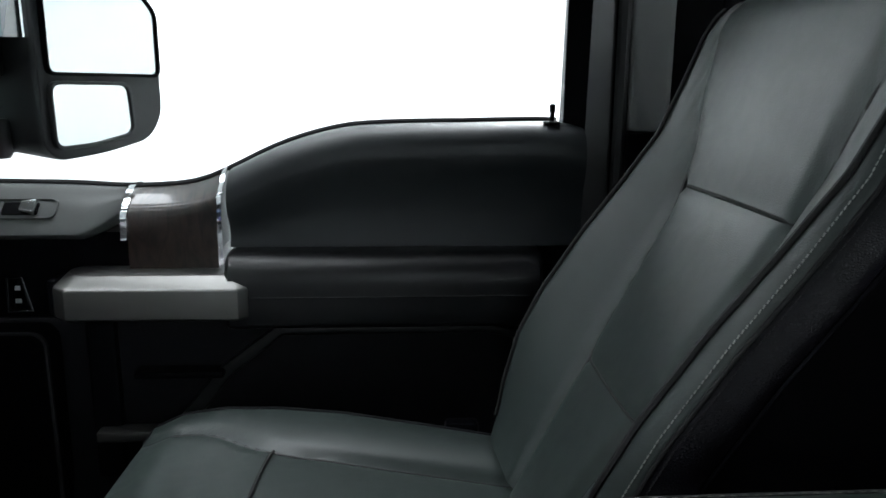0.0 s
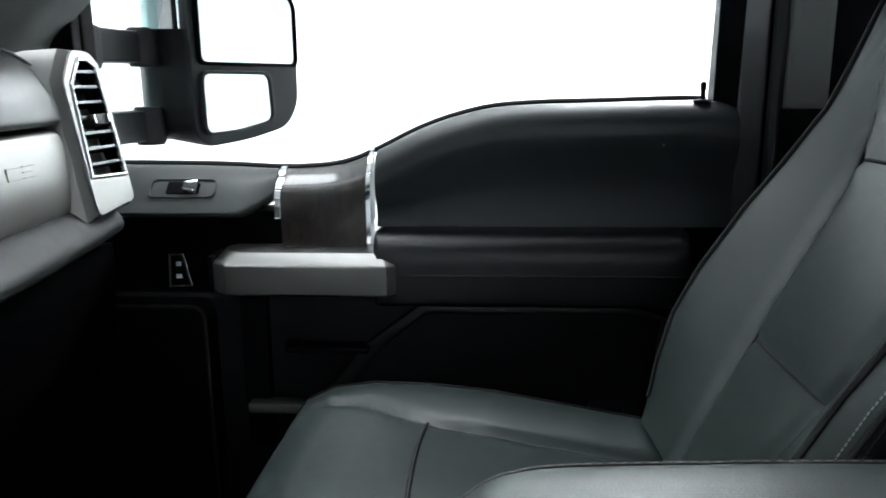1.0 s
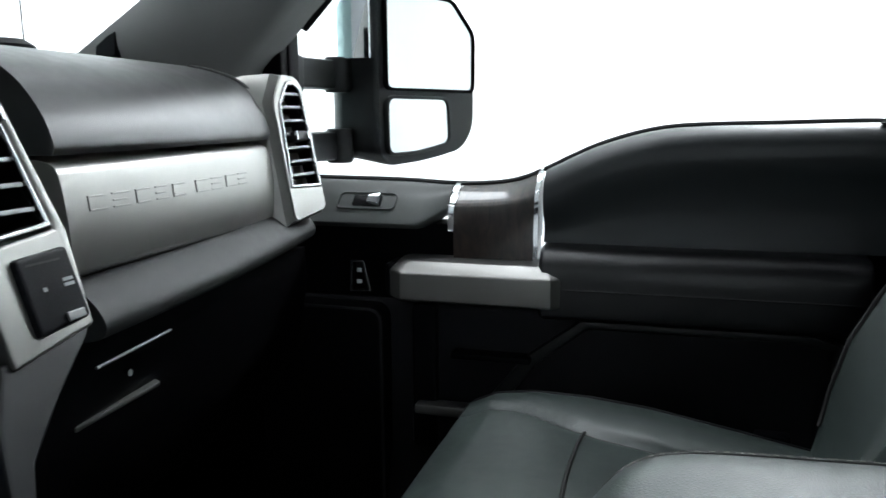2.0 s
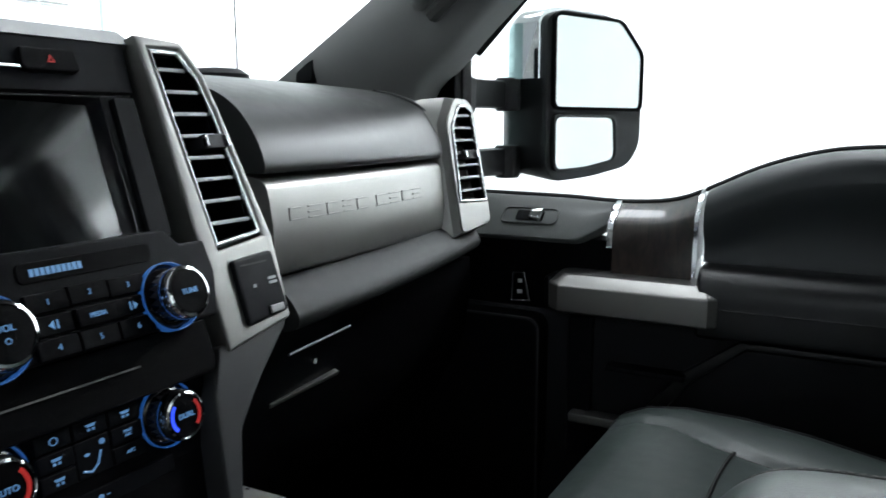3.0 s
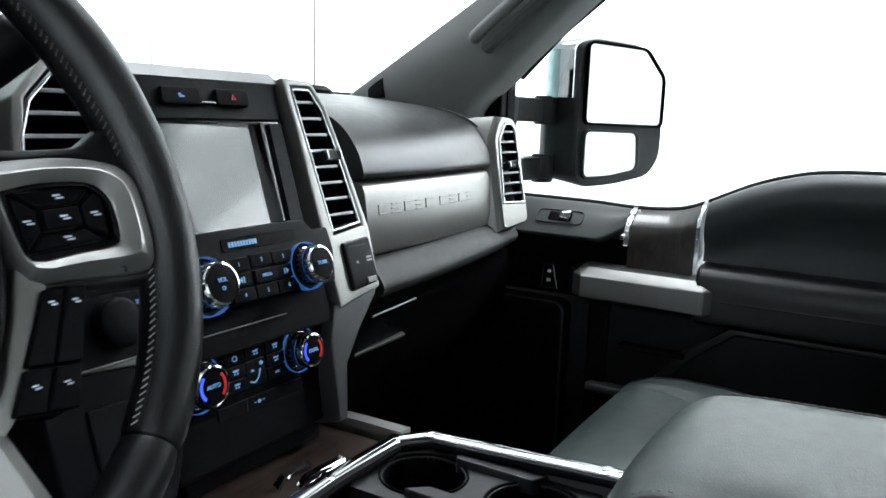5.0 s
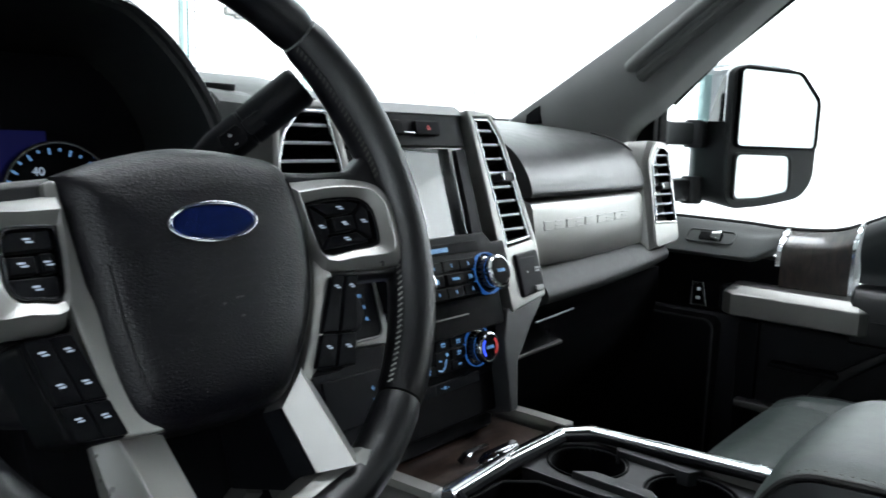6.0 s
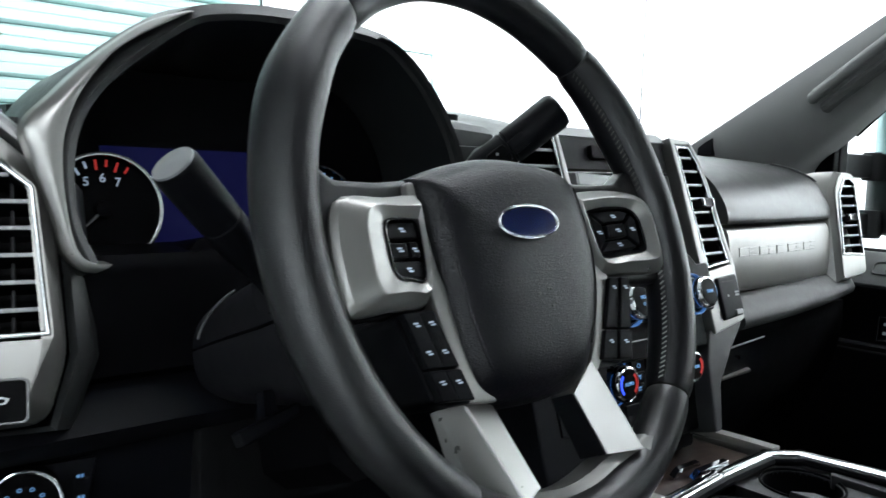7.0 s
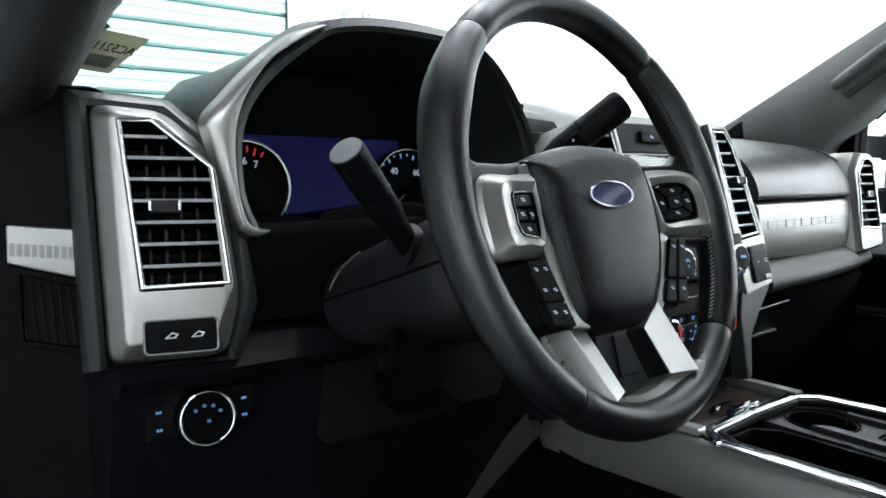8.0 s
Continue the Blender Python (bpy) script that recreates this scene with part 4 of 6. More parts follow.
part("top_vent", box(-1.06, 0.50, 0.900, -1.02, 0.86, 0.906, 0.002), BLACK, dash)

# ---- centre stack ----
U0 = 0.0205
S = axes((-0.56, 0.0061, 0.75), (0, 1, 0), (-0.32, 0, 1)) @ Matrix.Diagonal((0.917, 1, 1, 1))
stack = thing("centre_stack", "dark centre console stack with silver side frames", "control panel", at=(-0.6, 0.04, 0.5))


body = [(-0.105, -0.235), (0.146, -0.235), (0.150, -0.135), (0.175, -0.11), (0.150, 0.155), (-0.11, 0.155), (-0.134, -0.11), (-0.109, -0.135)]
part("body", plate(S, body, -0.16, -0.020, 0.004), BLACK, stack, "black stack body")
part("top_cowl", loft([[S @ Vector((u, v, n)) for u, v, n in ((-0.115, 0.150, 0.0), (-0.11, 0.166, -0.012), (-0.105, 0.172, -0.08), (-0.105, 0.14, -0.2), (-0.115, 0.14, -0.02))],
                       [S @ Vector((u, v, n)) for u, v, n in ((0.156, 0.150, 0.0), (0.151, 0.166, -0.012), (0.146, 0.172, -0.08), (0.146, 0.14, -0.2), (0.156, 0.14, -0.02))]]), SILVER_DARK, stack, "grey top cowl")
strip = part("button_strip", plate(S, [(-0.100, 0.108), (0.141, 0.108), (0.143, 0.150), (-0.102, 0.150)], -0.010, -0.001, 0.0015), GREY_PLASTIC, stack)
for u0, u1, mat in ((-0.038, 0.016, BLUE_ICON), (0.037, 0.089, RED_LIGHT)):
    bt = part("button", plate(S, [(u0 + 0.004, 0.121), (u1 - 0.004, 0.121), (u1, 0.124), (u1 - 0.002, 0.139), (u0 + 0.002, 0.139), (u0, 0.124)], -0.002, 0.005, 0.002), BLACK, strip)
    c = (u0 + u1) / 2
    if mat is BLUE_ICON:
        part("symbol", joined([plate(S, rect(c - 0.004, 0.128, c + 0.0035, 0.1298), 0.0051, 0.0055), plate(S, rect(c - 0.0045, 0.130, c - 0.001, 0.132), 0.0051, 0.0055)]), mat, bt)
    else:
        part("symbol", ring(S, [(c - 0.0035, 0.1275), (c + 0.0035, 0.1275), (c, 0.1335)], [(c - 0.0018, 0.1285), (c + 0.0018, 0.1285), (c, 0.1318)], 0.0051, 0.0055), mat, bt)
part("strip_bridge", plate(S, rect(0.016, 0.1225, 0.037, 0.125), -0.001, 0.004, 0.001), CHROME, strip)
part("screen_surround", ring(S, [(-0.098, -0.030), (0.139, -0.030), (0.139, 0.107), (-0.098, 0.107)], [(-0.064, -0.010), (0.106, -0.010), (0.106, 0.104), (-0.064, 0.104)], -0.02, -0.003, 0.0015), GLOSS, stack, "gloss black screen surround")
for sgn in (0, 1):
    q = [(0.114, -0.010), (0.137, -0.012), (0.137, 0.103), (0.116, 0.103)]
    part("screen_cheek", plate(S, q if sgn else [(2 * U0 - u, v) for u, v in q][::-1], -0.004, 0.0012, 0.0005), GREY_PLASTIC, stack, "graphite screen cheek")
SG = S @ Matrix.Translation((0.021, 0.047, -0.0078)) @ Matrix.Rotation(radians(3.3), 4, "Y")
part("screen", plate(SG, rect(-0.0855, -0.0575, 0.0855, 0.0575), -0.008, 0.0), SCREEN, stack, "dark switched-off touch screen")
# radio panel
S2 = S @ Matrix.Translation((0, 0.005, 0.026))
radio = part("radio_panel", plate(S2, [(-0.091, -0.090), (0.139, -0.090), (0.148, -0.055), (0.145, -0.028), (0.118, -0.028), (0.105, -0.015), (-0.064, -0.015), (-0.077, -0.028), (-0.094, -0.028), (-0.095, -0.055)], -0.05, 0.0, 0.003), GREY_PLASTIC, stack, "dark grey radio panel")
part("corner_plate", plate(S, [(-0.104, -0.034), (-0.077, -0.034), (-0.066, -0.018), (-0.070, -0.006), (-0.098, -0.006)], -0.02, 0.006, 0.002), GREY_PLASTIC, stack)
disp = part("display_strip", plate(S2, rrect(-0.028, -0.0375, 0.085, -0.024, 0.004), -0.002, 0.0012, 0.0006), BLACK, radio, "gloss black message display")
part("display_text", joined([plate(S2, rect(-0.019 + i * 0.0042, -0.0335, -0.019 + i * 0.0042 + 0.0032, -0.0285), 0.0013, 0.0016) for i in range(10)]), BLUE_ICON, disp, "blue lit display text")
labels = [["1", "2", "3"], ["", "MEDIA", ""], ["4", "5", "6"]]
for r in range(3):
    for c in range(3):
        cu, cv = U0 - 0.0335 + c * 0.0335, -0.0515 - r * 0.0152
        if c == 1 and r == 0:
            cv += 0.001
        q = rect(cu - 0.0163, cv - 0.0068, cu + 0.0163, cv + 0.0068)
        bt = part("button", plate(S2, q, -0.002, 0.0065 if r == 1 and c == 1 else 0.0035, 0.0015), BLACK, radio)
        top = 0.0066 if r == 1 and c == 1 else 0.0036
        if labels[r][c]:
            words(labels[r][c], S2 @ Matrix.Translation((cu, cv, top + 0.0004)), 0.0048 if len(labels[r][c]) > 1 else 0.0058, BLUE_ICON, bt)
        else:
            part("symbol", joined([plate(S2, [(cu - 0.004, cv), (cu, cv - 0.003), (cu, cv + 0.003)] if c == 0 else [(cu + 0.004, cv), (cu, cv + 0.003), (cu, cv - 0.003)], top, top + 0.0004),
                                   plate(S2, rect(cu + 0.002, cv - 0.003, cu + 0.0034, cv + 0.003) if c == 0 else rect(cu - 0.0034, cv - 0.003, cu - 0.002, cv + 0.003), top, top + 0.0004)]), BLUE_ICON, bt)


def knob(frame_m, u, v, text, r, parent, heat=False):
    """A rotary control: lit ring, chrome-collared dark barrel, printed face."""
    sc = frame_m.to_scale()
    m = frame_m @ Matrix.Translation((u, v, 0)) @ Matrix.Diagonal((1 / sc.x, 1 / sc.y, 1.35, 1))
    kb = part("knob", lathe(m, [(r * 1.22, -0.004), (r * 1.22, 0.001), (r * 1.12, 0.002), (r * 0.98, 0.0025), (r * 0.93, 0.010), (r * 0.90, 0.012)], 40), GLOSS, parent, "dark rotary knob")
    part("light_ring", ring(m, circle(0, 0, r * 1.35, 48), circle(0, 0, r * 1.305, 48), -0.003, 0.0036), BLUE_RING, kb, "blue lit ring")
    part("collar", lathe(m, [(r * 0.90, 0.0085), (r * 1.0, 0.009), (r * 1.05, 0.012), (r * 1.04, 0.015), (r * 0.96, 0.0175), (r * 0.86, 0.018), (r * 0.84, 0.017)], 48), CHROME, kb, "polished chrome collar")
    flutes = [(r * (0.985 if k % 2 else 0.945) * math.cos(math.pi * k / 20), r * (0.985 if k % 2 else 0.945) * math.sin(math.pi * k / 20)) for k in range(40)]
    part("grip", plate(m, flutes, 0.0022, 0.0085), GRAPHITE, kb, "fluted dark grip")
    part("face", lathe(m, [(r * 0.845, 0.014), (r * 0.845, 0.0172), (r * 0.80, 0.0176), (0.0001, 0.0178)], 40), BLACK, kb, "dark knob face")
    words(text, m @ Matrix.Translation((0, 0.003 if text == "VOL" else 0, 0.0182)), 0.0058, BLUE_ICON, kb)
    if text == "VOL":
        part("power_symbol", ring(m @ Matrix.Translation((0, -0.0045, 0)), circle(0, 0, 0.0020, 14), circle(0, 0, 0.0014, 14), 0.0178, 0.0182), BLUE_ICON, kb)
    if heat:
        for a0, a1, mat in ((135, 225, BLUE_DEEP), (-45, 45, RED_LIGHT)):
            arc = [radians(a0 + (a1 - a0) * i / 12) for i in range(13)]
            pts = [(r * 0.76 * math.cos(a), r * 0.76 * math.sin(a)) for a in arc] + [(r * 0.62 * math.cos(a), r * 0.62 * math.sin(a)) for a in arc[::-1]]
            part("heat_arc", plate(m, pts, 0.0175, 0.0181), mat, kb, "blue lit arc" if mat is BLUE_DEEP else "red lit arc")
    return kb


knob(S2, U0 - 0.080, -0.066, "VOL", 0.0208, stack)
knob(S2, U0 + 0.071, -0.067, "TUNE", 0.0194, stack)
# slot and climate panel
slot = part("slot_panel", plate(S2, rect(-0.100, -0.134, 0.146, -0.0905), -0.05, -0.024, 0.002), BLACK, stack, "gloss black slot panel")
part("slot_lip", plate(S2, rect(-0.058, -0.1120, 0.066, -0.1108), -0.025, -0.021), SILVER, slot)
part("eject_button", plate(S2, rrect(-0.090, -0.116, -0.062, -0.104, 0.003), -0.025, -0.022, 0.001), BLACK, slot)
part("eject_symbol", plate(S2, [(-0.068, -0.1112), (-0.064, -0.1112), (-0.066, -0.1085)], -0.0221, -0.0215), WHITE_ICON, slot)
S3 = axes(S @ Vector((-0.002, -0.1275, -0.012)), (0, 1, 0), (-0.14, 0, 1)) @ Matrix.Diagonal((0.92, 0.8, 1, 1))
clim = part("climate_panel", plate(S3, [(-0.094, -0.095), (0.135, -0.095), (0.143, -0.06), (0.141, 0.0), (-0.100, 0.0), (-0.102, -0.06)], -0.03, 0.002, 0.003), BLACK, stack, "black climate panel")
knob(S3, U0 - 0.0805, -0.027, "AUTO", 0.0210, stack, True)
knob(S3, U0 + 0.0735, -0.027, "DUAL", 0.0192, stack, True)
for r in range(3):
    for c in range(3):
        cu, cv = U0 - 0.031 + c * 0.031, -0.010 - r * 0.0175
        if c == 1 and r > 0:
            continue
        bt = part("button", plate(S3, rect(cu - 0.0148, cv - 0.0078, cu + 0.0148, cv + 0.0078), 0.0, 0.0055, 0.0015), GREY_PLASTIC, clim)
        if (r, c) == (2, 2):
            words("A/C", S3 @ Matrix.Translation((cu, cv, 0.006)), 0.0046, BLUE_ICON, bt)
        elif (r, c) == (1, 2):
            words("MAX\nA/C", S3 @ Matrix.Translation((cu, cv, 0.006)), 0.0038, BLUE_ICON, bt)
        elif (r, c) == (0, 0):
            part("symbol", ring(S3, circle(cu, cv, 0.0036, 16), circle(cu, cv, 0.0027, 16), 0.0055, 0.006), BLUE_ICON, bt)
        else:
            part("symbol", joined([plate(S3, [(cu - 0.0045, cv + 0.003), (cu + 0.0045, cv + 0.003), (cu + 0.003, cv + 0.0005), (cu - 0.003, cv + 0.0005)], 0.0055, 0.006),
                                   plate(S3, rect(cu - 0.003, cv - 0.003, cu - 0.001, cv - 0.0008), 0.0055, 0.006), plate(S3, rect(cu + 0.001, cv - 0.003, cu + 0.003, cv - 0.0008), 0.0055, 0.006)]), BLUE_ICON, bt)
mid = part("mode_button", plate(S3, rect(U0 - 0.0152, -0.0535, U0 + 0.0152, -0.0195), 0.0, 0.0045, 0.0015), GREY_PLASTIC, clim)
part("seat_symbol", joined([sweep([S3 @ Vector((U0 + a, b, 0.0048)) for a, b in ((-0.011, -0.046), (-0.004, -0.049), (0.002, -0.044), (0.006, -0.033))], 0.0009, 5),
                            plate(S3, circle(U0 + 0.008, -0.026, 0.0026, 12), 0.0045, 0.005), plate(S3, circle(U0 - 0.006, -0.033, 0.0024, 12, 0.0015), 0.0045, 0.005)]), BLUE_ICON, mid)
low = part("defog_strip", plate(S3, rect(U0 - 0.060, -0.083, U0 + 0.072, -0.066), 0.0, 0.004, 0.0015), GREY_PLASTIC, clim)
part("row_gap", plate(S3, rect(U0 - 0.019, -0.0825, U0 - 0.0180, -0.0665), 0.0035, 0.0043), SEAM, low)
part("symbol", joined([plate(S3, circle(U0, -0.0745, 0.0026, 10), 0.004, 0.0045), plate(S3, rect(U0 - 0.008, -0.075, U0 - 0.005, -0.074), 0.004, 0.0045), plate(S3, rect(U0 + 0.005, -0.075, U0 + 0.008, -0.074), 0.004, 0.0045)]), BLUE_ICON, low)
part("stack_foot", plate(S3, [(-0.085, -0.165), (0.126, -0.165), (0.135, -0.093), (-0.094, -0.093)], -0.06, -0.004, 0.006), BLACK, stack, "black stack foot")

# silver side frames with the tall vents
OPEN = [(0.1785, -0.026), (0.2325, -0.021), (0.2150, 0.085), (0.2075, 0.118), (0.1925, 0.1400), (0.1640, 0.1405)]


def side_frame(flip):
    t = thing("vent_frame", "satin silver frame of the centre stack with a wide vent" if flip else "satin silver frame of the centre stack with a tall vent", "dash trim", "centre stack frames", at=(-0.6, 0.2 * (-1 if flip else 1), 0.6))
    if flip:
        op = [(-0.214, -0.022), (-0.1055, -0.026), (-0.1145, 0.090), (-0.119, 0.1405), (-0.157, 0.1405), (-0.184, 0.117), (-0.199, 0.085)]
        outer = [(-0.236, -0.106), (-0.088, -0.1165), (-0.0895, -0.025), (-0.099, 0.10), (-0.105, 0.156), (-0.165, 0.155), (-0.200, 0.122), (-0.236, -0.03)]
        inner = [(-0.220, -0.028), (-0.102, -0.032), (-0.1025, -0.022), (-0.1115, 0.09), (-0.115, 0.1455), (-0.160, 0.1455), (-0.189, 0.120), (-0.220, -0.02)]
        leg = [(-0.236, -0.235), (-0.130, -0.235), (-0.112, -0.20), (-0.097, -0.140), (-0.088, -0.114), (-0.236, -0.104)]
    else:
        op = OPEN
        outer = [(0.157, -0.1185), (0.246, -0.106), (0.2515, -0.030), (0.2285, 0.088), (0.220, 0.124), (0.201, 0.153), (0.147, 0.156), (0.152, 0.10)]
        inner = [(0.176, -0.033), (0.238, -0.027), (0.2385, -0.020), (0.2205, 0.086), (0.2125, 0.120), (0.1955, 0.1455), (0.1595, 0.1455), (0.164, 0.09)]
        leg = [(0.150, -0.112), (0.247, -0.104), (0.238, -0.114), (0.192, -0.147), (0.150, -0.183), (0.128, -0.240), (0.112, -0.240), (0.130, -0.15)]
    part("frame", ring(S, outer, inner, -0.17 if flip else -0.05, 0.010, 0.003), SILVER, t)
    # driver-side leg near-black: shade behind the wheel is in its colour
    part("leg", plate(S, leg, -0.14, 0.006, 0.004), GREY_PLASTIC if flip else GRAPHITE, t, "dark side leg, driver side blackened for shade")
    if flip:
        pl = part("switch_plate", plate(S, rrect(-0.216, -0.105, -0.101, -0.044, 0.008), 0.004, 0.0112, 0.002), GREY_PLASTIC, t, "black drive mode panel")
        part("panel_rim", ring(S, rrect(-0.2185, -0.1075, -0.0985, -0.0415, 0.010), rrect(-0.216, -0.105, -0.101, -0.044, 0.008), 0.004, 0.0118, 0.0008), SILVER_DARK, pl)
        part("drive_knob", lathe(S @ Matrix.Translation((-0.158, -0.074, 0.011)), [(0.022, 0), (0.021, 0.014), (0.017, 0.016), (0.0001, 0.016)], 32), GREY_PLASTIC, pl, "black drive selector knob")
        for i, s in enumerate(("2H", "4H", "4L")):
            words(s, S @ Matrix.Translation((-0.127 + 0.003 * i, -0.060 - i * 0.0125, 0.0117)), 0.0058, BLUE_ICON, pl)
        lw = part("brake_panel", plate(S, [(-0.200, -0.190), (-0.126, -0.190), (-0.113, -0.139), (-0.200, -0.137)], 0.004, 0.0085, 0.002), GREY_PLASTIC, t, "black trailer brake panel")
        part("symbol", joined([plate(S, rect(-0.1325, -0.1575, -0.1275, -0.1565), 0.0086, 0.009), plate(S, rect(-0.1305, -0.1595, -0.1295, -0.1545), 0.0088, 0.0092), plate(S, rect(-0.1335, -0.1685, -0.1285, -0.1675), 0.0086, 0.009)]), BLUE_ICON, lw)
    else:
        pl = part("switch_plate", plate(S, [(0.1835, -0.1035), (0.2405, -0.099), (0.239, -0.0415), (0.183, -0.0445)], 0.004, 0.0155, 0.004), GREY_PLASTIC, t, "dark grey switch plate")
        part("slit", plate(S, rect(0.190, -0.0515, 0.226, -0.050), 0.0154, 0.016), SEAM, pl)
        part("print", joined([plate(S, rect(0.222, -0.068 - i * 0.004, 0.233, -0.0655 - i * 0.004), 0.0155, 0.0159) for i in range(2)] + [plate(S, rect(0.2, -0.072, 0.204, -0.069), 0.0155, 0.0159)]), GREY_PRINT, pl)
        part("tab", plate(S, rect(0.213, -0.098, 0.232, -0.091), 0.0155, 0.018, 0.001), SILVER_DARK, pl)
    air_vent(S @ Matrix.Translation((0, 0, 0.006)), op, 8, "wide driver-side centre air vent with chrome rim" if flip else "tall dashboard air vent with chrome rim and grey slats", (-0.158 if flip else 0.207, 0.062))
    return t


side_frame(False)
side_frame(True)

# passenger vent
P = axes((-0.577, 0.702, 0.772), (0.12, 1, 0), (-0.25, 0, 1))
POPEN = [(-0.036, -0.054), (0.026, -0.057), (0.031, 0.073), (0.020, 0.081), (0.006, 0.081), (-0.020, 0.052)]
pv = thing("vent_frame", "satin silver frame of the passenger vent", "dash trim", at=(-0.6, 0.72, 0.65))
POUT = [(-0.048, -0.102), (0.030, -0.092), (0.043, 0.078), (0.030, 0.093), (-0.002, 0.095), (-0.034, 0.056)]
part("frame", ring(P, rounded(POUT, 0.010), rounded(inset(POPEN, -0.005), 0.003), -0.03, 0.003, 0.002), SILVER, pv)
back_o = [(-0.080, -0.112), (0.034, -0.098), (0.048, 0.080), (0.034, 0.10), (-0.040, 0.102), (-0.070, 0.055)]
rr = []
for n, pts in ((-0.07, back_o), (-0.035, [(u + 0.006, v) for u, v in back_o]), (-0.006, [(u - 0.012 if i in (0, 5, 4) else u, v - 0.004 if i < 2 else v + 0.003) for i, (u, v) in enumerate(POUT)]), (0.001, inset(POUT, 0.002)), (-0.02, inset(POUT, 0.01))):
    rr.append([P @ Vector((u, v, n)) for u, v in pts])
part("side_shell", loft(rr), SILVER, pv, "silver side shell", 30)
air_vent(P @ Matrix.Translation((0, 0, 0.001)), POPEN, 7, "narrow passenger air vent with chrome rim", (0.004, 0.010))

# ---- driver side ----
V = axes((-0.665, -0.67, 0.78), (0.25, 1, 0), (-0.33, 0, 1))
VOPEN = [(-0.033, -0.071), (0.043, -0.070), (0.033, 0.044), (-0.021, 0.091), (-0.048, 0.090)]
VOUT = [(-0.066, -0.142), (0.043, -0.140), (0.058, -0.085), (0.049, 0.049), (0.030, 0.078), (-0.008, 0.112), (-0.076, 0.117)]
dv = thing("vent_frame", "satin silver frame of the driver vent with dimmer switch", "dash trim", at=(-0.66, -0.67, 0.63))
vin = [(-0.038, -0.077), (0.048, -0.076), (0.049, -0.073), (0.038, 0.046), (0.010, 0.072), (-0.020, 0.096), (-0.053, 0.095)]
vout = lambda d, r: rounded(inset(VOUT, d), r)
vin = rounded(vin, 0.003)
v_rows = [[V @ Vector((u, v, n)) for u, v in pts] for pts, n in ((vout(0, 0.016), -0.06), (vout(0, 0.016), -0.020), (vout(0.003, 0.014), -0.012), (vout(0.014, 0.007), 0.002), (vout(0.017, 0.005), 0.004), (vin, 0.004), (vin, 0.002), (vin, -0.06), (vout(0, 0.016), -0.06))]
part("frame", loft(v_rows, True, False), SILVER, dv)
low = lambda d: [(u, max(v, -0.146)) for u, v in inset(VOUT, -d)]
part("surround", loft([[V @ Vector((u, v, n)) for u, v in pts] for pts, n in ((low(0.024), -0.075), (low(0.024), -0.050), (low(0.018), -0.034), (low(0.008), -0.026), (low(0.002), -0.030), (low(0.002), -0.075), (low(0.024), -0.075))], True, False), VINYL, dv, "charcoal vinyl surround", 50)
dm = part("switch_plate", plate(V, rrect(-0.035, -0.136, 0.030, -0.106, 0.004), 0.002, 0.0055, 0.001), BLACK, dv, "black dimmer switch")
part("switch_rim", ring(V, rrect(-0.037, -0.138, 0.032, -0.104, 0.005), rrect(-0.035, -0.136, 0.030, -0.106, 0.004), 0.0, 0.006, 0.0007), SILVER_DARK, dm)
for cu in (-0.012, 0.012):
    part("symbol", ring(V, [(cu - 0.006, -0.123), (cu + 0.004, -0.123), (cu + 0.007, -0.119), (cu + 0.001, -0.117)], [(cu - 0.0035, -0.122), (cu + 0.003, -0.122), (cu + 0.0045, -0.1195), (cu + 0.001, -0.1185)], 0.0055, 0.006), WHITE_PRINT, dm)
air_vent(V @ Matrix.Translation((0, 0, 0.002)), VOPEN, 7, "driver air vent with chrome rim and grey slats", (-0.012, 0.005), rods=4)
# outer end panel with demister grille
E1 = axes((-0.775, -0.735, 0.70), (0.35, 1, 0), (-0.10, 0, 1))
ep = thing("dash_end_panel", "black dash end panel with a silver badge and grille", "dash trim", at=(-0.78, -0.78, 0.2))
part("panel", plate(E1, [(-0.13, -0.45), (0.02, -0.45), (0.035, -0.08), (0.045, 0.190), (0.02, 0.208), (-0.13, 0.208)], -0.05, 0.0, 0.010), BLACK, ep)
bdg = part("badge_bar", plate(E1, [(-0.066, 0.022), (0.004, 0.004), (0.004, 0.052), (0.0, 0.057), (-0.066, 0.062)], 0.0, 0.010, 0.003), SILVER, ep, "silver badge bar")
for i in range(9):
    part("badge_mark", plate(E1, rect(-0.063 + i * 0.0068, 0.030 - i * 0.0006, -0.0582 + i * 0.0068, 0.043 - i * 0.0006), 0.0098, 0.0106), SILVER_DARK, bdg)
gr = part("grille_frame", ring(E1, [(-0.060, -0.062), (0.006, -0.078), (0.020, -0.020), (0.004, 0.002), (-0.062, 0.020)], [(-0.052, -0.057), (0.0, -0.069), (0.011, -0.022), (0.0, -0.005), (-0.054, 0.010)], -0.004, 0.006, 0.002), BLACK, ep)
for i in range(7):
    u = -0.054 + i * 0.0088
    part("grille_bar", plate(E1, [(u + 0.004, -0.068), (u + 0.006, -0.068), (u - 0.001, 0.002), (u - 0.003, 0.002)], -0.002, 0.003), GREY_PLASTIC, gr)
# lower driver dash
LOWER = [(-0.70, 0.66), (-0.660, 0.640), (-0.640, 0.622), (-0.650, 0.605), (-0.672, 0.60), (-0.68, 0.54), (-0.70, 0.44), (-0.78, 0.30), (-0.95, 0.28), (-0.95, 0.66)]
part("knee_panel", along_y(LOWER, (-0.735, -0.72, -0.45, -0.20, -0.10)), GREY_PLASTIC, dash, "black lower knee panel", 50)
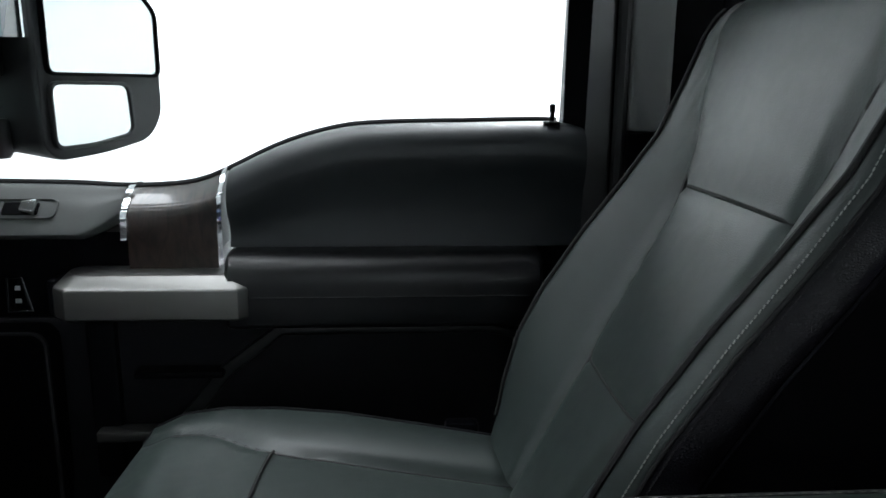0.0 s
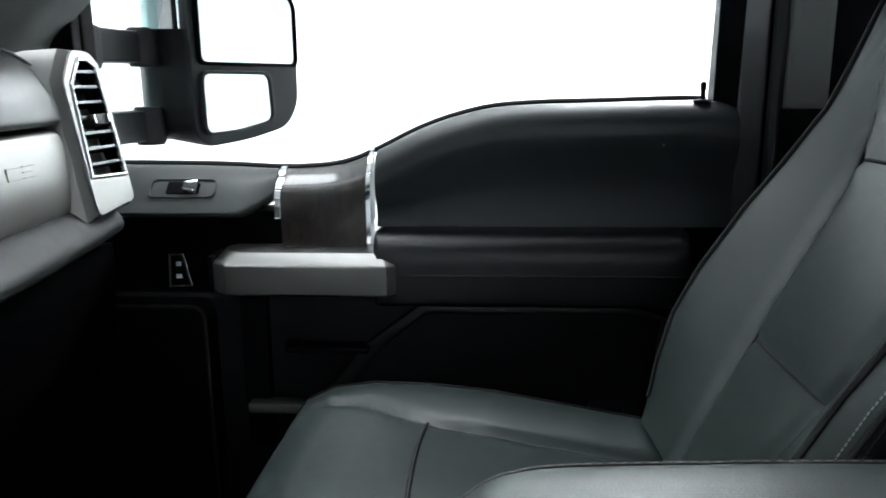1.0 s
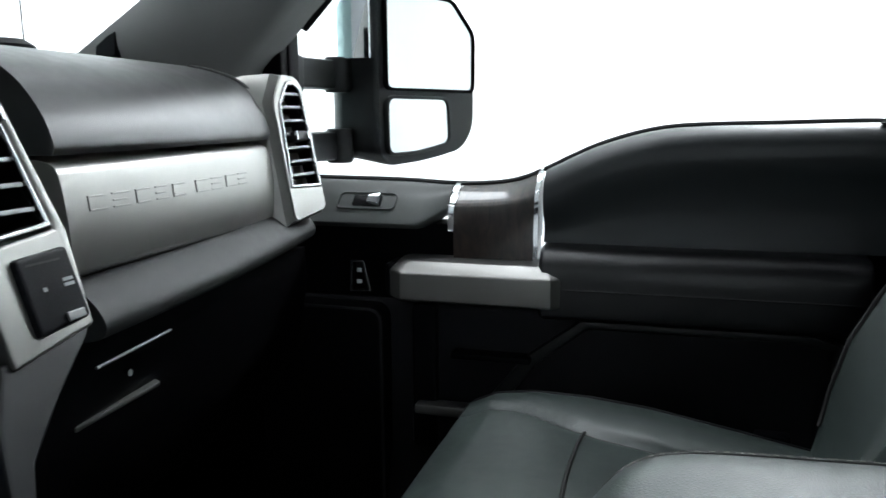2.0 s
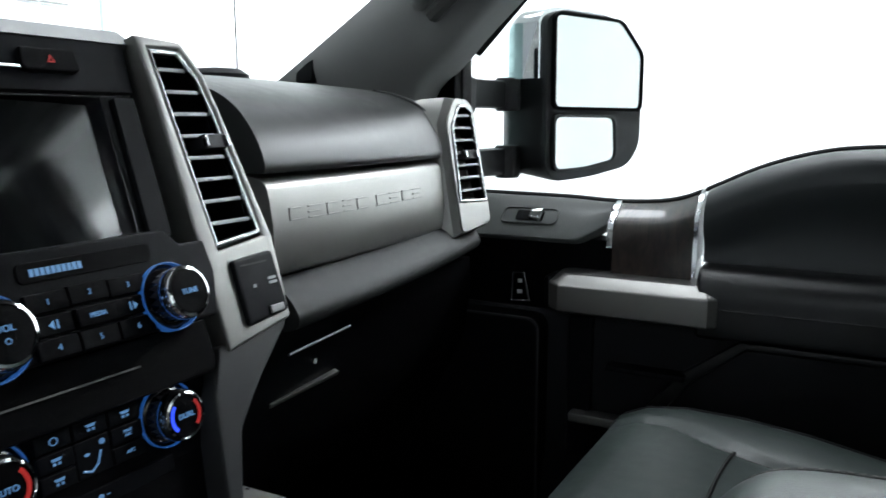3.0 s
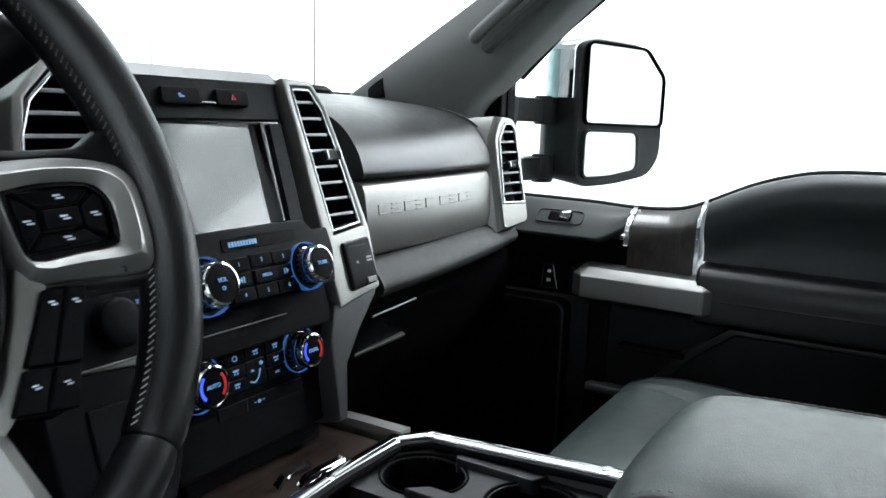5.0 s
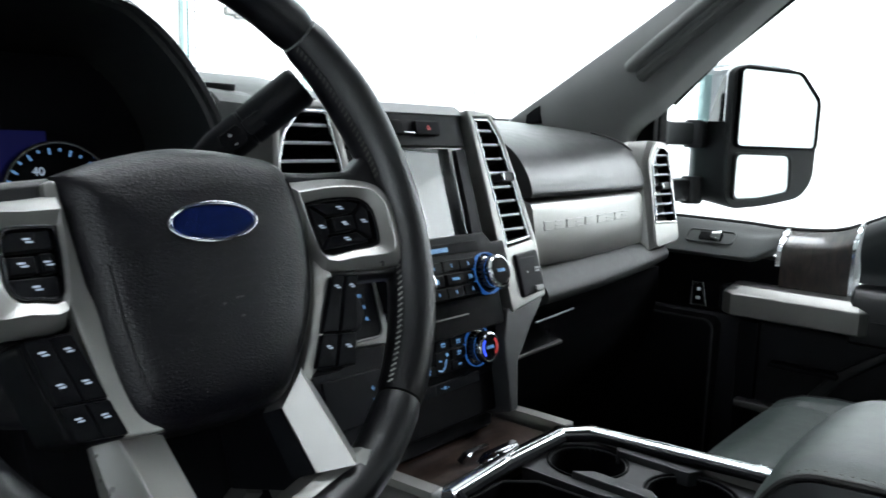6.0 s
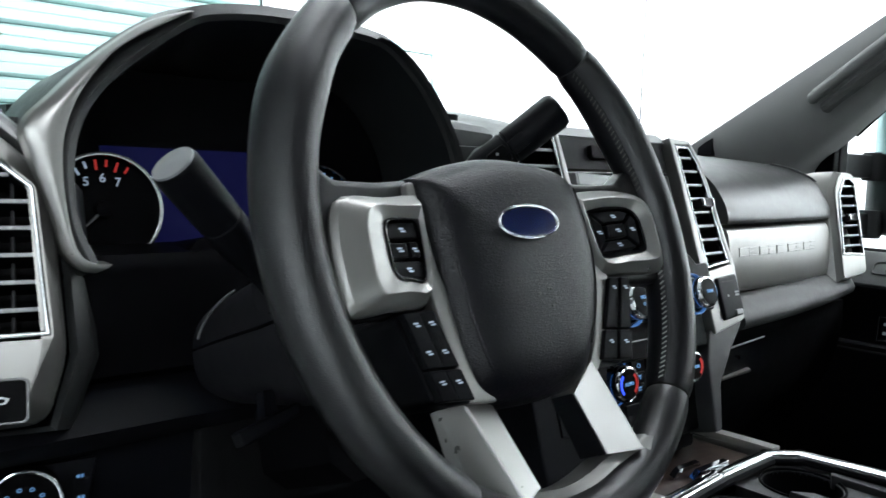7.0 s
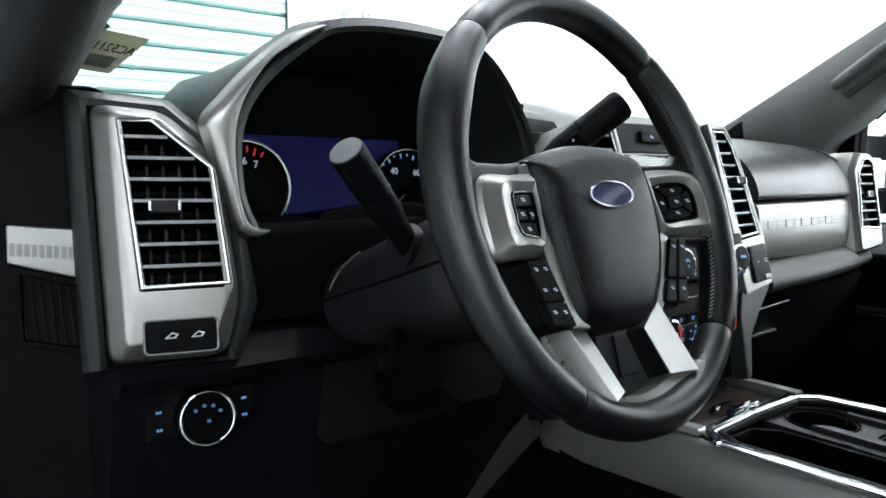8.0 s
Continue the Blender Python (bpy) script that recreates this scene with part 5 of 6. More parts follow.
part("vent_side_block", along_y([(-0.80, 0.885), (-0.775, 0.87), (-0.735, 0.75), (-0.70, 0.64), (-0.9, 0.62), (-0.9, 0.885)], (-0.735, -0.615)), BLACK, dash)
part("inner_face", along_y([(-0.68, 0.765), (-0.672, 0.75), (-0.672, 0.66), (-0.70, 0.64), (-0.85, 0.64), (-0.85, 0.765)], (-0.615, -0.14)), BLACK, dash, "black face under the gauges")
L = axes((-0.672, -0.646, 0.571), (0.1, 1, 0), (-0.12, 0, 1))
lsw = thing("headlamp_switch", "black headlamp switch panel with a chrome-ringed rotary knob", "switch", at=(-0.67, -0.656, 0.545))
lp = part("switch_panel", plate(L, [(-0.056, -0.022), (0.050, -0.020), (0.058, 0.022), (-0.056, 0.024)], -0.01, 0.003, 0.002), GREY_PLASTIC, lsw)
kn = part("knob", lathe(L @ Matrix.Translation((0.0, -0.003, 0)), [(0.030, 0.0), (0.030, 0.006), (0.0275, 0.014), (0.0265, 0.022), (0.0001, 0.0225)], 40), BLACK, lsw, "gloss black rotary knob")
part("knob_ring", ring(L @ Matrix.Translation((0.0, -0.003, 0)), circle(0, 0, 0.0290, 40), circle(0, 0, 0.0255, 40), 0.0150, 0.0250, 0.0014), CHROME, kn, "chrome ring")
for a, b in ((-0.012, 0.006), (-0.003, 0.010), (0.006, 0.009), (0.013, 0.003), (0.001, -0.006)):
    part("symbol", ring(L, circle(a, b, 0.0019, 10, 0.0016), circle(a, b, 0.0012, 10, 0.0009), 0.0215, 0.0230), BLUE_ICON, kn)
for a, b in ((-0.044, 0.006), (-0.044, -0.012), (0.044, 0.008), (0.044, -0.010)):
    part("symbol", joined([plate(L, circle(a - 0.0012, b, 0.0015, 10), 0.003, 0.0036), plate(L, rect(a + 0.001, b - 0.0014, a + 0.003, b + 0.0014), 0.003, 0.0036)]), BLUE_ICON, lp)

# ---- instrument cluster ----
clus = thing("instrument_cluster", "instrument cluster under a black hood with silver trim", "instrument cluster", at=(-0.72, -0.40, 0.75))
HOOD = smooth_line([(-0.590, 0.755), (-0.606, 0.80), (-0.604, 0.865), (-0.575, 0.915), (-0.510, 0.968), (-0.47, 0.984), (-0.40, 0.990), (-0.31, 0.986), (-0.268, 0.972), (-0.222, 0.925), (-0.19, 0.865), (-0.183, 0.80), (-0.20, 0.755)], 4)


def hood_x(z):
    return -0.655 - 0.02 * (z - 0.75) / 0.24


CY = -0.395
rows = []
for (y, z) in HOOD:
    dy, dz = y - CY, z - 0.84
    l = math.hypot(dy, dz)
    ny, nz = dy / l, dz / l
    x = hood_x(z)
    rows.append([(x, y, z), (x - 0.006, y + ny * 0.010, z + nz * 0.010), (x - 0.05, y + ny * 0.022, z + nz * 0.012), (x - 0.25, y + ny * 0.012, min(z, 0.93) + nz * 0.0), (x - 0.25, y - ny * 0.02, min(z, 0.93) - nz * 0.02), (x - 0.10, y - ny * 0.02, z - nz * 0.02), (x - 0.003, y - ny * 0.006, z - nz * 0.006)])
part("hood", loft(rows), VINYL, clus, "black vinyl gauge hood", 50)
TRIMS = smooth_line([(-0.577, 0.7605, -0.590, 0.753), (-0.592, 0.7625, -0.602, 0.757), (-0.604, 0.7745, -0.6125, 0.771), (-0.610, 0.8065, -0.6215, 0.806), (-0.6115, 0.846, -0.633, 0.8465), (-0.606, 0.8775, -0.6375, 0.873),
                     (-0.591, 0.909, -0.616, 0.8985), (-0.562, 0.943, -0.585, 0.930), (-0.512, 0.974, -0.540, 0.966), (-0.498, 0.981, -0.506, 0.981)], 5)
rows = []
for yi, zi, yo, zo in TRIMS:
    x = hood_x(zi)
    row = [(x - 0.022, yi, zi), (x + 0.001, yi, zi)]
    for k in range(9):
        c = k / 8
        row.append((x + 0.004 + 0.0034 * math.sin(math.pi * min(1.0, 0.12 + 0.88 * c)) - 0.004 * c, yi + (yo - yi) * (0.04 + 0.92 * c), zi + (zo - zi) * (0.04 + 0.92 * c)))
    rows.append(row + [(x - 0.003, yo, zo), (x - 0.024, yo, zo)])
# the lighter silver stands in for light falling on this trim
part("hood_trim", loft(rows), SILVER_LIT, clus, "satin silver hood trim", 50)
rows = []
for i, (y, z) in enumerate(HOOD[::-1][:20]):
    dy, dz = y - CY, z - 0.84
    l = math.hypot(dy, dz)
    ny, nz = dy / l, dz / l
    w = 0.010 * (1.0 if i < 15 else (20.3 - i) / 6)
    x = hood_x(z) + 0.004
    rows.append([(x + 0.002, y, z), (x + 0.004, y + ny * w * 0.5, z + nz * w * 0.5), (x - 0.004, y + ny * w, z + nz * w), (x - 0.02, y + ny * w * 0.9, z + nz * w * 0.9), (x - 0.02, y - ny * 0.004, z - nz * 0.004)])
part("hood_trim", loft(rows), GRAPHITE, clus, "dark graphite hood trim", 50)
C = axes((-0.785, CY, 0.81), (0, 1, 0), (-0.15, 0, 1))
part("face", plate(C, [(-0.21, -0.065), (0.21, -0.065), (0.21, 0.04), (0.16, 0.13), (-0.16, 0.13), (-0.21, 0.04)], -0.02, 0.0), BLACK, clus, "black gauge face")
part("display", plate(C, [(-0.150, -0.055), (0.08, -0.055), (0.08, 0.050), (-0.150, 0.052)], 0.0, 0.002), NAVY, clus, "dim navy display")
part("display_text", joined([plate(C, rect(-0.098 + i * 0.0045, -0.052, -0.098 + i * 0.0045 + 0.0033, -0.047), 0.0021, 0.0025) for i in range(5)]), WHITE_ICON, clus)


def gauge(cu, cv, r, name_label, marks, red_from, ticks=17):
    m = C @ Matrix.Translation((cu, cv, 0))
    g = part("gauge", plate(m, circle(0, 0, r, 48), 0.0, 0.006), BLACK, clus, name_label)
    part("gauge_ring", ring(m, circle(0, 0, r + 0.003, 48), circle(0, 0, r - 0.001, 48), 0.0, 0.016, 0.001), SATIN_CHROME if red_from < 50 else GLOSS, g, "gauge ring")
    for i in range(ticks):
        a = radians(222 - i * 202 / 16)
        mt = m @ Matrix.Rotation(a, 4, "Z")
        part("tick", plate(mt, rect(r * (0.80 if i % 2 else 0.74) + (0.004 if red_from > 50 else 0.0), -0.0011, r * 0.93, 0.0011), 0.0061, 0.0068), RED_LIGHT if i >= red_from else (WHITE_ICON if red_from < 50 else BLUE_ICON), g)
    for a, s in marks:
        a = radians(a)
        words(s, m @ Matrix.Translation((r * 0.58 * math.cos(a), r * 0.58 * math.sin(a), 0.0066)), 0.0125, WHITE_ICON, g)
    part("needle_hub", lathe(m, [(0.009, 0.006), (0.008, 0.014), (0.0001, 0.015)], 20), BLACK, g)
    part("needle", plate(m @ Matrix.Rotation(radians(222), 4, "Z"), [(0, -0.0015), (r * 0.8, -0.0005), (r * 0.8, 0.0005), (0, 0.0015)], 0.010, 0.012), SILVER_DARK, g)
    return g


gauge(-0.152, -0.012, 0.053, "round tachometer", ((118, "5"), (88, "6"), (60, "7")), 10, 14)
gauge(0.085, -0.020, 0.056, "round speedometer", ((170, "20"), (123, "40"), (51, "60")), 99)
part("lower_lip", plate(C, [(-0.21, -0.115), (0.21, -0.115), (0.20, -0.080), (0.14, -0.077), (0.10, -0.050), (0.04, -0.040), (-0.045, -0.042), (-0.091, -0.047), (-0.12, -0.077), (-0.20, -0.086)], -0.02, 0.085, 0.006), BLACK, clus)
# defroster bump on the dash behind the wheel
hump = part("speaker_housing", loft([[(x, y0, z) for y0, z in ((-0.175, 0.86), (-0.172, zt - 0.008), (-0.165, zt), (-0.098, zt - 0.004), (-0.090, zt - 0.012), (-0.086, 0.86))] for x, zt in ((-0.70, 0.898), (-0.715, 0.908), (-0.76, 0.917), (-0.90, 0.922), (-0.93, 0.90))]), VINYL, dash, "raised dash speaker housing")
part("speaker_grille", plate(axes((-0.81, -0.131, 0.9185), (0, 1, 0), (-1, 0, 0.03)), rrect(-0.026, -0.06, 0.026, 0.06, 0.012), -0.004, 0.0035, 0.001), GREY_PLASTIC, hump)

# ======== steering column and wheel ========
W = axes((-0.370, -0.398, 0.80), (0, 1, 0), (-0.40, 0, 1))
col = thing("steering_column", "black steering column shroud with stalks", "steering column", at=(-0.52, -0.40, 0.65))
COLS = ((-0.030, 0.052, 0.042, -0.010), (-0.084, 0.060, 0.046, -0.016), (-0.098, 0.084, 0.056, -0.021), (-0.114, 0.099, 0.065, -0.023), (-0.132, 0.106, 0.069, -0.024), (-0.18, 0.107, 0.067, -0.022), (-0.25, 0.106, 0.062, -0.017), (-0.33, 0.103, 0.055, -0.012))


def col_at(n, deg, out=0.0):
    """A point on the shroud's skin: n along the column, deg round it."""
    ns = [c[0] for c in COLS][::-1]
    a, b, vv = (float(np.interp(n, ns, [c[i] for c in COLS][::-1])) for i in (1, 2, 3))
    c, s = math.cos(radians(deg)), math.sin(radians(deg))
    return W @ Vector(((a + out) * math.copysign(abs(c) ** 0.7, c), vv + (b + out) * math.copysign(abs(s) ** 0.7, s), n))


NS = (-0.084, -0.090, -0.098, -0.106, -0.114, -0.123, -0.132, -0.15, -0.18, -0.21, -0.25, -0.29, -0.33)
part("upper_shroud", loft([[col_at(n, 3.5 + 173 * i / 24) for i in range(25)] + [col_at(n, 180, -0.03), col_at(n, 0, -0.03)] for n in NS]), COLUMN, col, "dark grey upper column shroud", 50)
part("lower_shroud", loft([[col_at(n, 178 + 184 * i / 24) for i in range(25)] + [col_at(n, 0, -0.03), col_at(n, 180, -0.03)] for n in NS]), COLUMN, col, "dark grey lower column shroud", 50)
part("collar", loft([[col_at(n, 360 * i / 36, out) for i in range(36)] for n, out in ((-0.030, -0.012), (-0.034, 0.0), (-0.060, 0.002), (-0.10, -0.02))]), COLUMN, col, "dark collar behind the wheel", 50)
part("collar_edge", sweep([col_at(-0.305 + 0.04 * k / 13, 172 - 40 * k / 13, 0.002) for k in range(14)], 0.0014, 6), SILVER_DARK, col, "pale edge of the column boot")
part("stalk_boot", lathe(axes(W @ Vector((-0.100, 0.012, -0.150)), (0, 0, 1), (1, 0, 0)), [(0.021, -0.012), (0.021, 0.004), (0.018, 0.009), (0.0001, 0.010)], 28), COLUMN, col, "round boot at the stalk's root")
part("under_cover", loft([[W @ Vector((u * k, v, n)) for u, v in ((-0.05, -0.07), (0.05, -0.07), (0.05, -0.13), (0.03, -0.15), (-0.03, -0.15), (-0.05, -0.13))] for n, k in ((-0.215, 0.9), (-0.235, 1.0), (-0.33, 1.05))]), BLACK, col, "black cover under the column")


def stalk(tip, base, r, name_label, cap):
    tip, base = Vector(tip), Vector(base)
    d = (tip - base).normalized()
    m = axes(base, d.orthogonal(), d.cross(d.orthogonal()))
    l = (tip - base).length
    st = part("stalk", lathe(m, [(r * 0.75, 0), (r * 0.8, l * 0.3), (r * 1.0, l * 0.42), (r * 1.02, l * 0.60), (r * 0.96, l * 0.605), (r * 0.96, l * 0.62), (r * 1.04, l * 0.625), (r * 1.08, l - 0.003), (r * 1.0, l)], 28), GREY_PLASTIC, col, name_label)
    part("stalk_cap", lathe(m, [(r * 1.0, l), (r * 0.97, l + 0.0015), (0.0001, l + 0.002)], 28), cap, st)
    return st, m, l


stalk((-0.483, -0.590, 0.845), (-0.510, -0.495, 0.748), 0.0155, "dark turn signal stalk with grey end", SLAT)
sh, shm, shl = stalk((-0.470, -0.236, 0.905), (-0.540, -0.325, 0.812), 0.0165, "dark gear selector lever", COLUMN)
sd_ = (Vector((-0.470, -0.236, 0.905)) - Vector((-0.540, -0.325, 0.812))).normalized()
sn = Vector((0.6, -0.28, 0.06))
sn = (sn - sn.dot(sd_) * sd_).normalized()
SB2 = axes(Vector((-0.540, -0.325, 0.812)) + sd_ * 0.076 + sn * 0.0145, sd_, sn.cross(sd_))
pad2 = part("selector_pad", plate(SB2, rrect(-0.010, -0.0085, 0.010, 0.0085, 0.003), -0.006, 0.0022, 0.001), BLACK, sh)
part("symbol", joined([plate(SB2, rect(-0.0004, 0.0024, 0.0004, 0.0056), 0.0023, 0.0027), plate(SB2, rect(-0.0016, 0.0036, 0.0016, 0.0044), 0.0024, 0.0028), plate(SB2, rect(-0.0016, -0.005, 0.0016, -0.0042), 0.0023, 0.0027)]), WHITE_PRINT, pad2)
part("selector_pad", plate(SB2, rrect(0.013, -0.007, 0.030, 0.007, 0.002), -0.006, 0.0024, 0.001), GREY_PLASTIC, sh)
part("selector_print", plate(SB2, rect(0.054, -0.002, 0.060, 0.002), 0.0012, 0.0026), GREY_PLASTIC, sh)
tl = [(-0.134, -0.090), (-0.078, -0.076), (-0.077, -0.086), (-0.131, -0.102)]
part("tilt_lever", bevel_all(loft([[W @ Vector((u, v, n)) for u, v in tl] for n in (-0.205, -0.188)]), 0.003, 2), GREY_PLASTIC, col, "grey tilt lever")
part("lever_stem", loft([[W @ Vector((u, v, n)) for u, v in ((-0.104, -0.086), (-0.092, -0.082), (-0.094, -0.062), (-0.102, -0.062))] for n in (-0.215, -0.200)]), GREY_PLASTIC, col)
part("lower_bracket", box(-0.70, -0.50, 0.50, -0.66, -0.30, 0.64, 0.01), CARPET, col)

wheel = thing("steering_wheel", "black leather steering wheel with silver spokes and button pods", "steering wheel", at=(-0.364, -0.396, 0.804))
RU, RV = 0.1785, 0.1945
H = axes((-0.364, -0.396, 0.804), (-0.03, 1, 0), (-0.39, 0, 1))


def rim_r(a):
    """Tube radius round the rim: thicker where it is gripped, with thumb rests."""
    d = math.degrees(a) % 360
    r = 0.0166
    for c, w, h in ((163, 26, 0.0022), (17, 26, 0.0012), (152, 9, 0.0018), (28, 9, 0.0012), (205, 25, 0.0014), (335, 25, 0.0008)):
        e = min(abs(d - c), 360 - abs(d - c))
        r += h * math.exp(-(e / w) ** 2)
    return r


def rim_section(a, r):
    row = []
    for j in range(20):
        t = 2 * math.pi * j / 20
        c = r * math.cos(t)
        row.append(H @ Vector(((RU + c) * math.cos(a), (RV + c) * math.sin(a), r * 1.10 * math.sin(t))))
    return row


def rim_piece(a0, a1, extra=0.0):
    k = max(4, int(abs(a1 - a0) / 2.5))
    rows = []
    for i in range(k + 1):
        a = radians(a0 + (a1 - a0) * i / k)
        e = 0.0014 if i in (0, k) else 0.0
        rows.append(rim_section(a, rim_r(a) + extra - e))
    return loft(rows)


part("rim_grip", rim_piece(-44, 47.6), LEATHER_DARK, wheel, "stitched black leather grip")
part("rim_grip", rim_piece(130.6, 236), LEATHER_DARK, wheel, "stitched black leather grip")
part("rim_top", rim_piece(48.1, 130.1, -0.0004), LEATHER_DARK, wheel, "smooth black rim top")
part("rim_bottom", rim_piece(236.5, 315.5, -0.0004), LEATHER_DARK, wheel, "smooth black rim bottom")
# cross stitching along the inner side of the grips


def on_rim(d, t, out=1.01):
    a, t = radians(d), radians(t)
    r = rim_r(a) * out
    return H @ Vector(((RU + r * math.cos(t)) * math.cos(a), (RV + r * math.cos(t)) * math.sin(a), r * 1.10 * math.sin(t)))


for a0, a1, mat in ((-43, -3, THREAD), (10, 47, RIM_THREAD)):
    st = []
    for d in np.arange(a0, a1, 1.4):
        for t0, t1 in ((170, 159),):
            st.append(sweep([on_rim(d, t0), on_rim(d + 0.75, t1)], 0.00055, 4))
    part("rim_stitches", joined(st), mat, wheel, "pale cross stitching")
    part("rim_seam", sweep([on_rim(d, 157, 0.995) for d in np.arange(a0, a1 + 1, 1.5)], 0.0006, 5), SEAM, wheel, "dark seam in the leather grip")

HUB = [(-0.080, 0.043), (-0.045, 0.0535), (0.0, 0.060), (0.045, 0.0555), (0.076, 0.046), (0.083, 0.020), (0.083, -0.015), (0.076, -0.048), (0.063, -0.076),
       (0.048, -0.098), (0.032, -0.112), (0.0, -0.1155), (-0.040, -0.1135), (-0.0615, -0.103), (-0.0695, -0.085), (-0.0740, -0.055), (-0.0755, -0.020), (-0.079, 0.015)]
HUBS = smooth_line(HUB + [HUB[0]], 4)[:-1]


def hub_ring(s, n, top=0.0):
    """The airbag cover's outline drawn in by s at height n; top leans the upper edge back."""
    return [H @ Vector((0.003 + (u - 0.003) * s, -0.030 + (v + 0.030) * s, n - top * max(0.0, (v - 0.02) / 0.04))) for u, v in HUBS]


part("airbag_cover", loft([hub_ring(0.985, -0.050), hub_ring(1.0, -0.030, 0.006), hub_ring(1.0, -0.016, 0.004), hub_ring(0.985, -0.008, 0.003), hub_ring(0.95, -0.001, 0.002),
                           hub_ring(0.88, 0.0055), hub_ring(0.78, 0.0095), hub_ring(0.62, 0.0120), hub_ring(0.42, 0.0130), hub_ring(0.2, 0.0134)]), LEATHER_HUB, wheel, "pebbled black airbag cover", 60)
crease = hub_ring(0.865, 0.0066)
part("cover_crease", sweep(crease[53:66], 0.0008, 6), LEATHER_HUB, wheel, "raised crease in the airbag cover")
part("cover_crease", sweep(crease[17:36], 0.0008, 6), LEATHER_HUB, wheel, "raised crease in the airbag cover")
part("emblem_ring", ring(H, circle(0, 0.0035, 0.0310, 40, 0.0128), circle(0, 0.0035, 0.0286, 40, 0.0106), 0.010, 0.0165, 0.0008), CHROME, wheel, "chrome oval emblem ring")
part("emblem", plate(H, circle(0, 0.0035, 0.0288, 40, 0.0108), 0.011, 0.0155, 0.0008), EMBLEM_BLUE, wheel, "plain blue oval emblem")
part("hub_back", lathe(H, [(0.04, -0.075), (0.058, -0.05), (0.060, -0.03), (0.05, -0.02)], 28), BLACK, wheel)


def dish(a):
    """How far the spokes rise out of the hub towards the rim."""
    return 0.17 * max(0.0, abs(a) - 0.085)


def dished(bm):
    for q in bm.verts:
        q.co.z += dish(q.co.x)
    bm.transform(H)
    return bm


def between(quad, s, t):
    """A point of a four-cornered patch: tl, tr, br, bl."""
    tl, tr, br, bl = (Vector(q) for q in quad)
    q = tl.lerp(tr, s).lerp(bl.lerp(br, s), t)
    return (q.x, q.y)


def mixed(p, q, k):
    return [(a + (c - a) * k, b + (d - b) * k) for (a, b), (c, d) in zip(p, q)]


for flip in (1, -1):
    def F(pts):
        q = [(u * flip, v) for u, v in pts]
        return q if flip > 0 else q[::-1]
    if flip > 0:
        pod = [(0.074, 0.032), (0.118, 0.0325), (0.148, 0.027), (0.1615, 0.016), (0.164, -0.006), (0.162, -0.032), (0.153, -0.0405), (0.120, -0.038), (0.090, -0.034), (0.080, -0.010)]
        hole = [(0.0845, 0.0145), (0.103, 0.0165), (0.128, 0.0145), (0.1385, 0.006), (0.1405, -0.006), (0.1395, -0.019), (0.135, -0.023), (0.115, -0.0235), (0.091, -0.0235), (0.086, -0.006)]
        quad = ((0.094, -0.039), (0.117, -0.041), (0.094, -0.103), (0.061, -0.098))
        up_end = ((0.056, -0.0930, -0.008), (0.047, -0.097, 0.0004), (0.038, -0.117, -0.0144), (0.038, -0.118, -0.036), (0.056, -0.095, -0.036))
        foot_end = ((0.072, -0.160, 0.005), (0.062, -0.164, 0.0143), (0.0438, -0.1625, -0.003), (0.0438, -0.164, -0.028), (0.072, -0.162, -0.022))
        band = [(0.084, -0.024), (0.099, -0.0365), (0.0855, -0.066), (0.067, -0.0975), (0.046, -0.115), (0.050, -0.100), (0.064, -0.079), (0.076, -0.050)]
    else:
        pod = [(0.080, 0.031), (0.108, 0.0275), (0.140, 0.0265), (0.1525, 0.013), (0.1555, -0.012), (0.154, -0.037), (0.147, -0.0455), (0.118, -0.0435), (0.090, -0.0425), (0.083, -0.010)]
        hole = [(0.085, 0.012), (0.098, 0.0125), (0.113, 0.0115), (0.1175, 0.006), (0.118, -0.008), (0.1175, -0.019), (0.1125, -0.026), (0.103, -0.0275), (0.090, -0.028), (0.086, -0.010)]
        quad = ((0.089, -0.046), (0.114, -0.046), (0.099, -0.101), (0.071, -0.104))
        up_end = ((0.0785, -0.106, -0.030), (0.0735, -0.1055, -0.008), (0.048, -0.107, -0.012), (0.048, -0.108, -0.034), (0.0785, -0.107, -0.036))
        foot_end = ((0.0815, -0.151, -0.009), (0.064, -0.170, 0.0165), (0.041, -0.165, 0.008), (0.040, -0.166, -0.026), (0.0815, -0.153, -0.024))
        band = [(0.0785, 0.039), (0.0860, 0.037), (0.0872, -0.010), (0.0835, -0.045), (0.0735, -0.106), (0.048, -0.109), (0.060, -0.078), (0.074, -0.020)]
    pod, hole = smooth_line(pod + [pod[0]], 3)[:-1], smooth_line(hole + [hole[0]], 3)[:-1]
    # bezel: outer flank, shoulder, ridge, inner slope to the key well
    rows = [[Vector((u * flip, v, n + dish(u))) for u, v in pts] for pts, n in ((inset(pod[::-1], 0.001)[::-1], -0.022), (pod, -0.008), (mixed(pod, hole, 0.10), -0.0035), (mixed(pod, hole, 0.50), 0.0035),
            (mixed(pod, hole, 0.58), 0.0042), (mixed(pod, hole, 0.92), 0.0015), (hole, 0.000), (hole, -0.012))]
    bz = loft(rows, True, False)
    bz.transform(H)
    sp = part("spoke_bezel", bz, SILVER_LIT, wheel, "satin silver spoke bezel", 28)
    lip = inset(hole[::-1], 0.0022)
    part("pod_lip", dished(ring(Matrix(), F(hole[::-1]), F(lip), -0.012, 0.0014, 0.0007)), GLOSS, sp)
    part("pad_well", dished(plate(Matrix(), F(hole[::-1]), -0.016, -0.006)), GLOSS, sp)
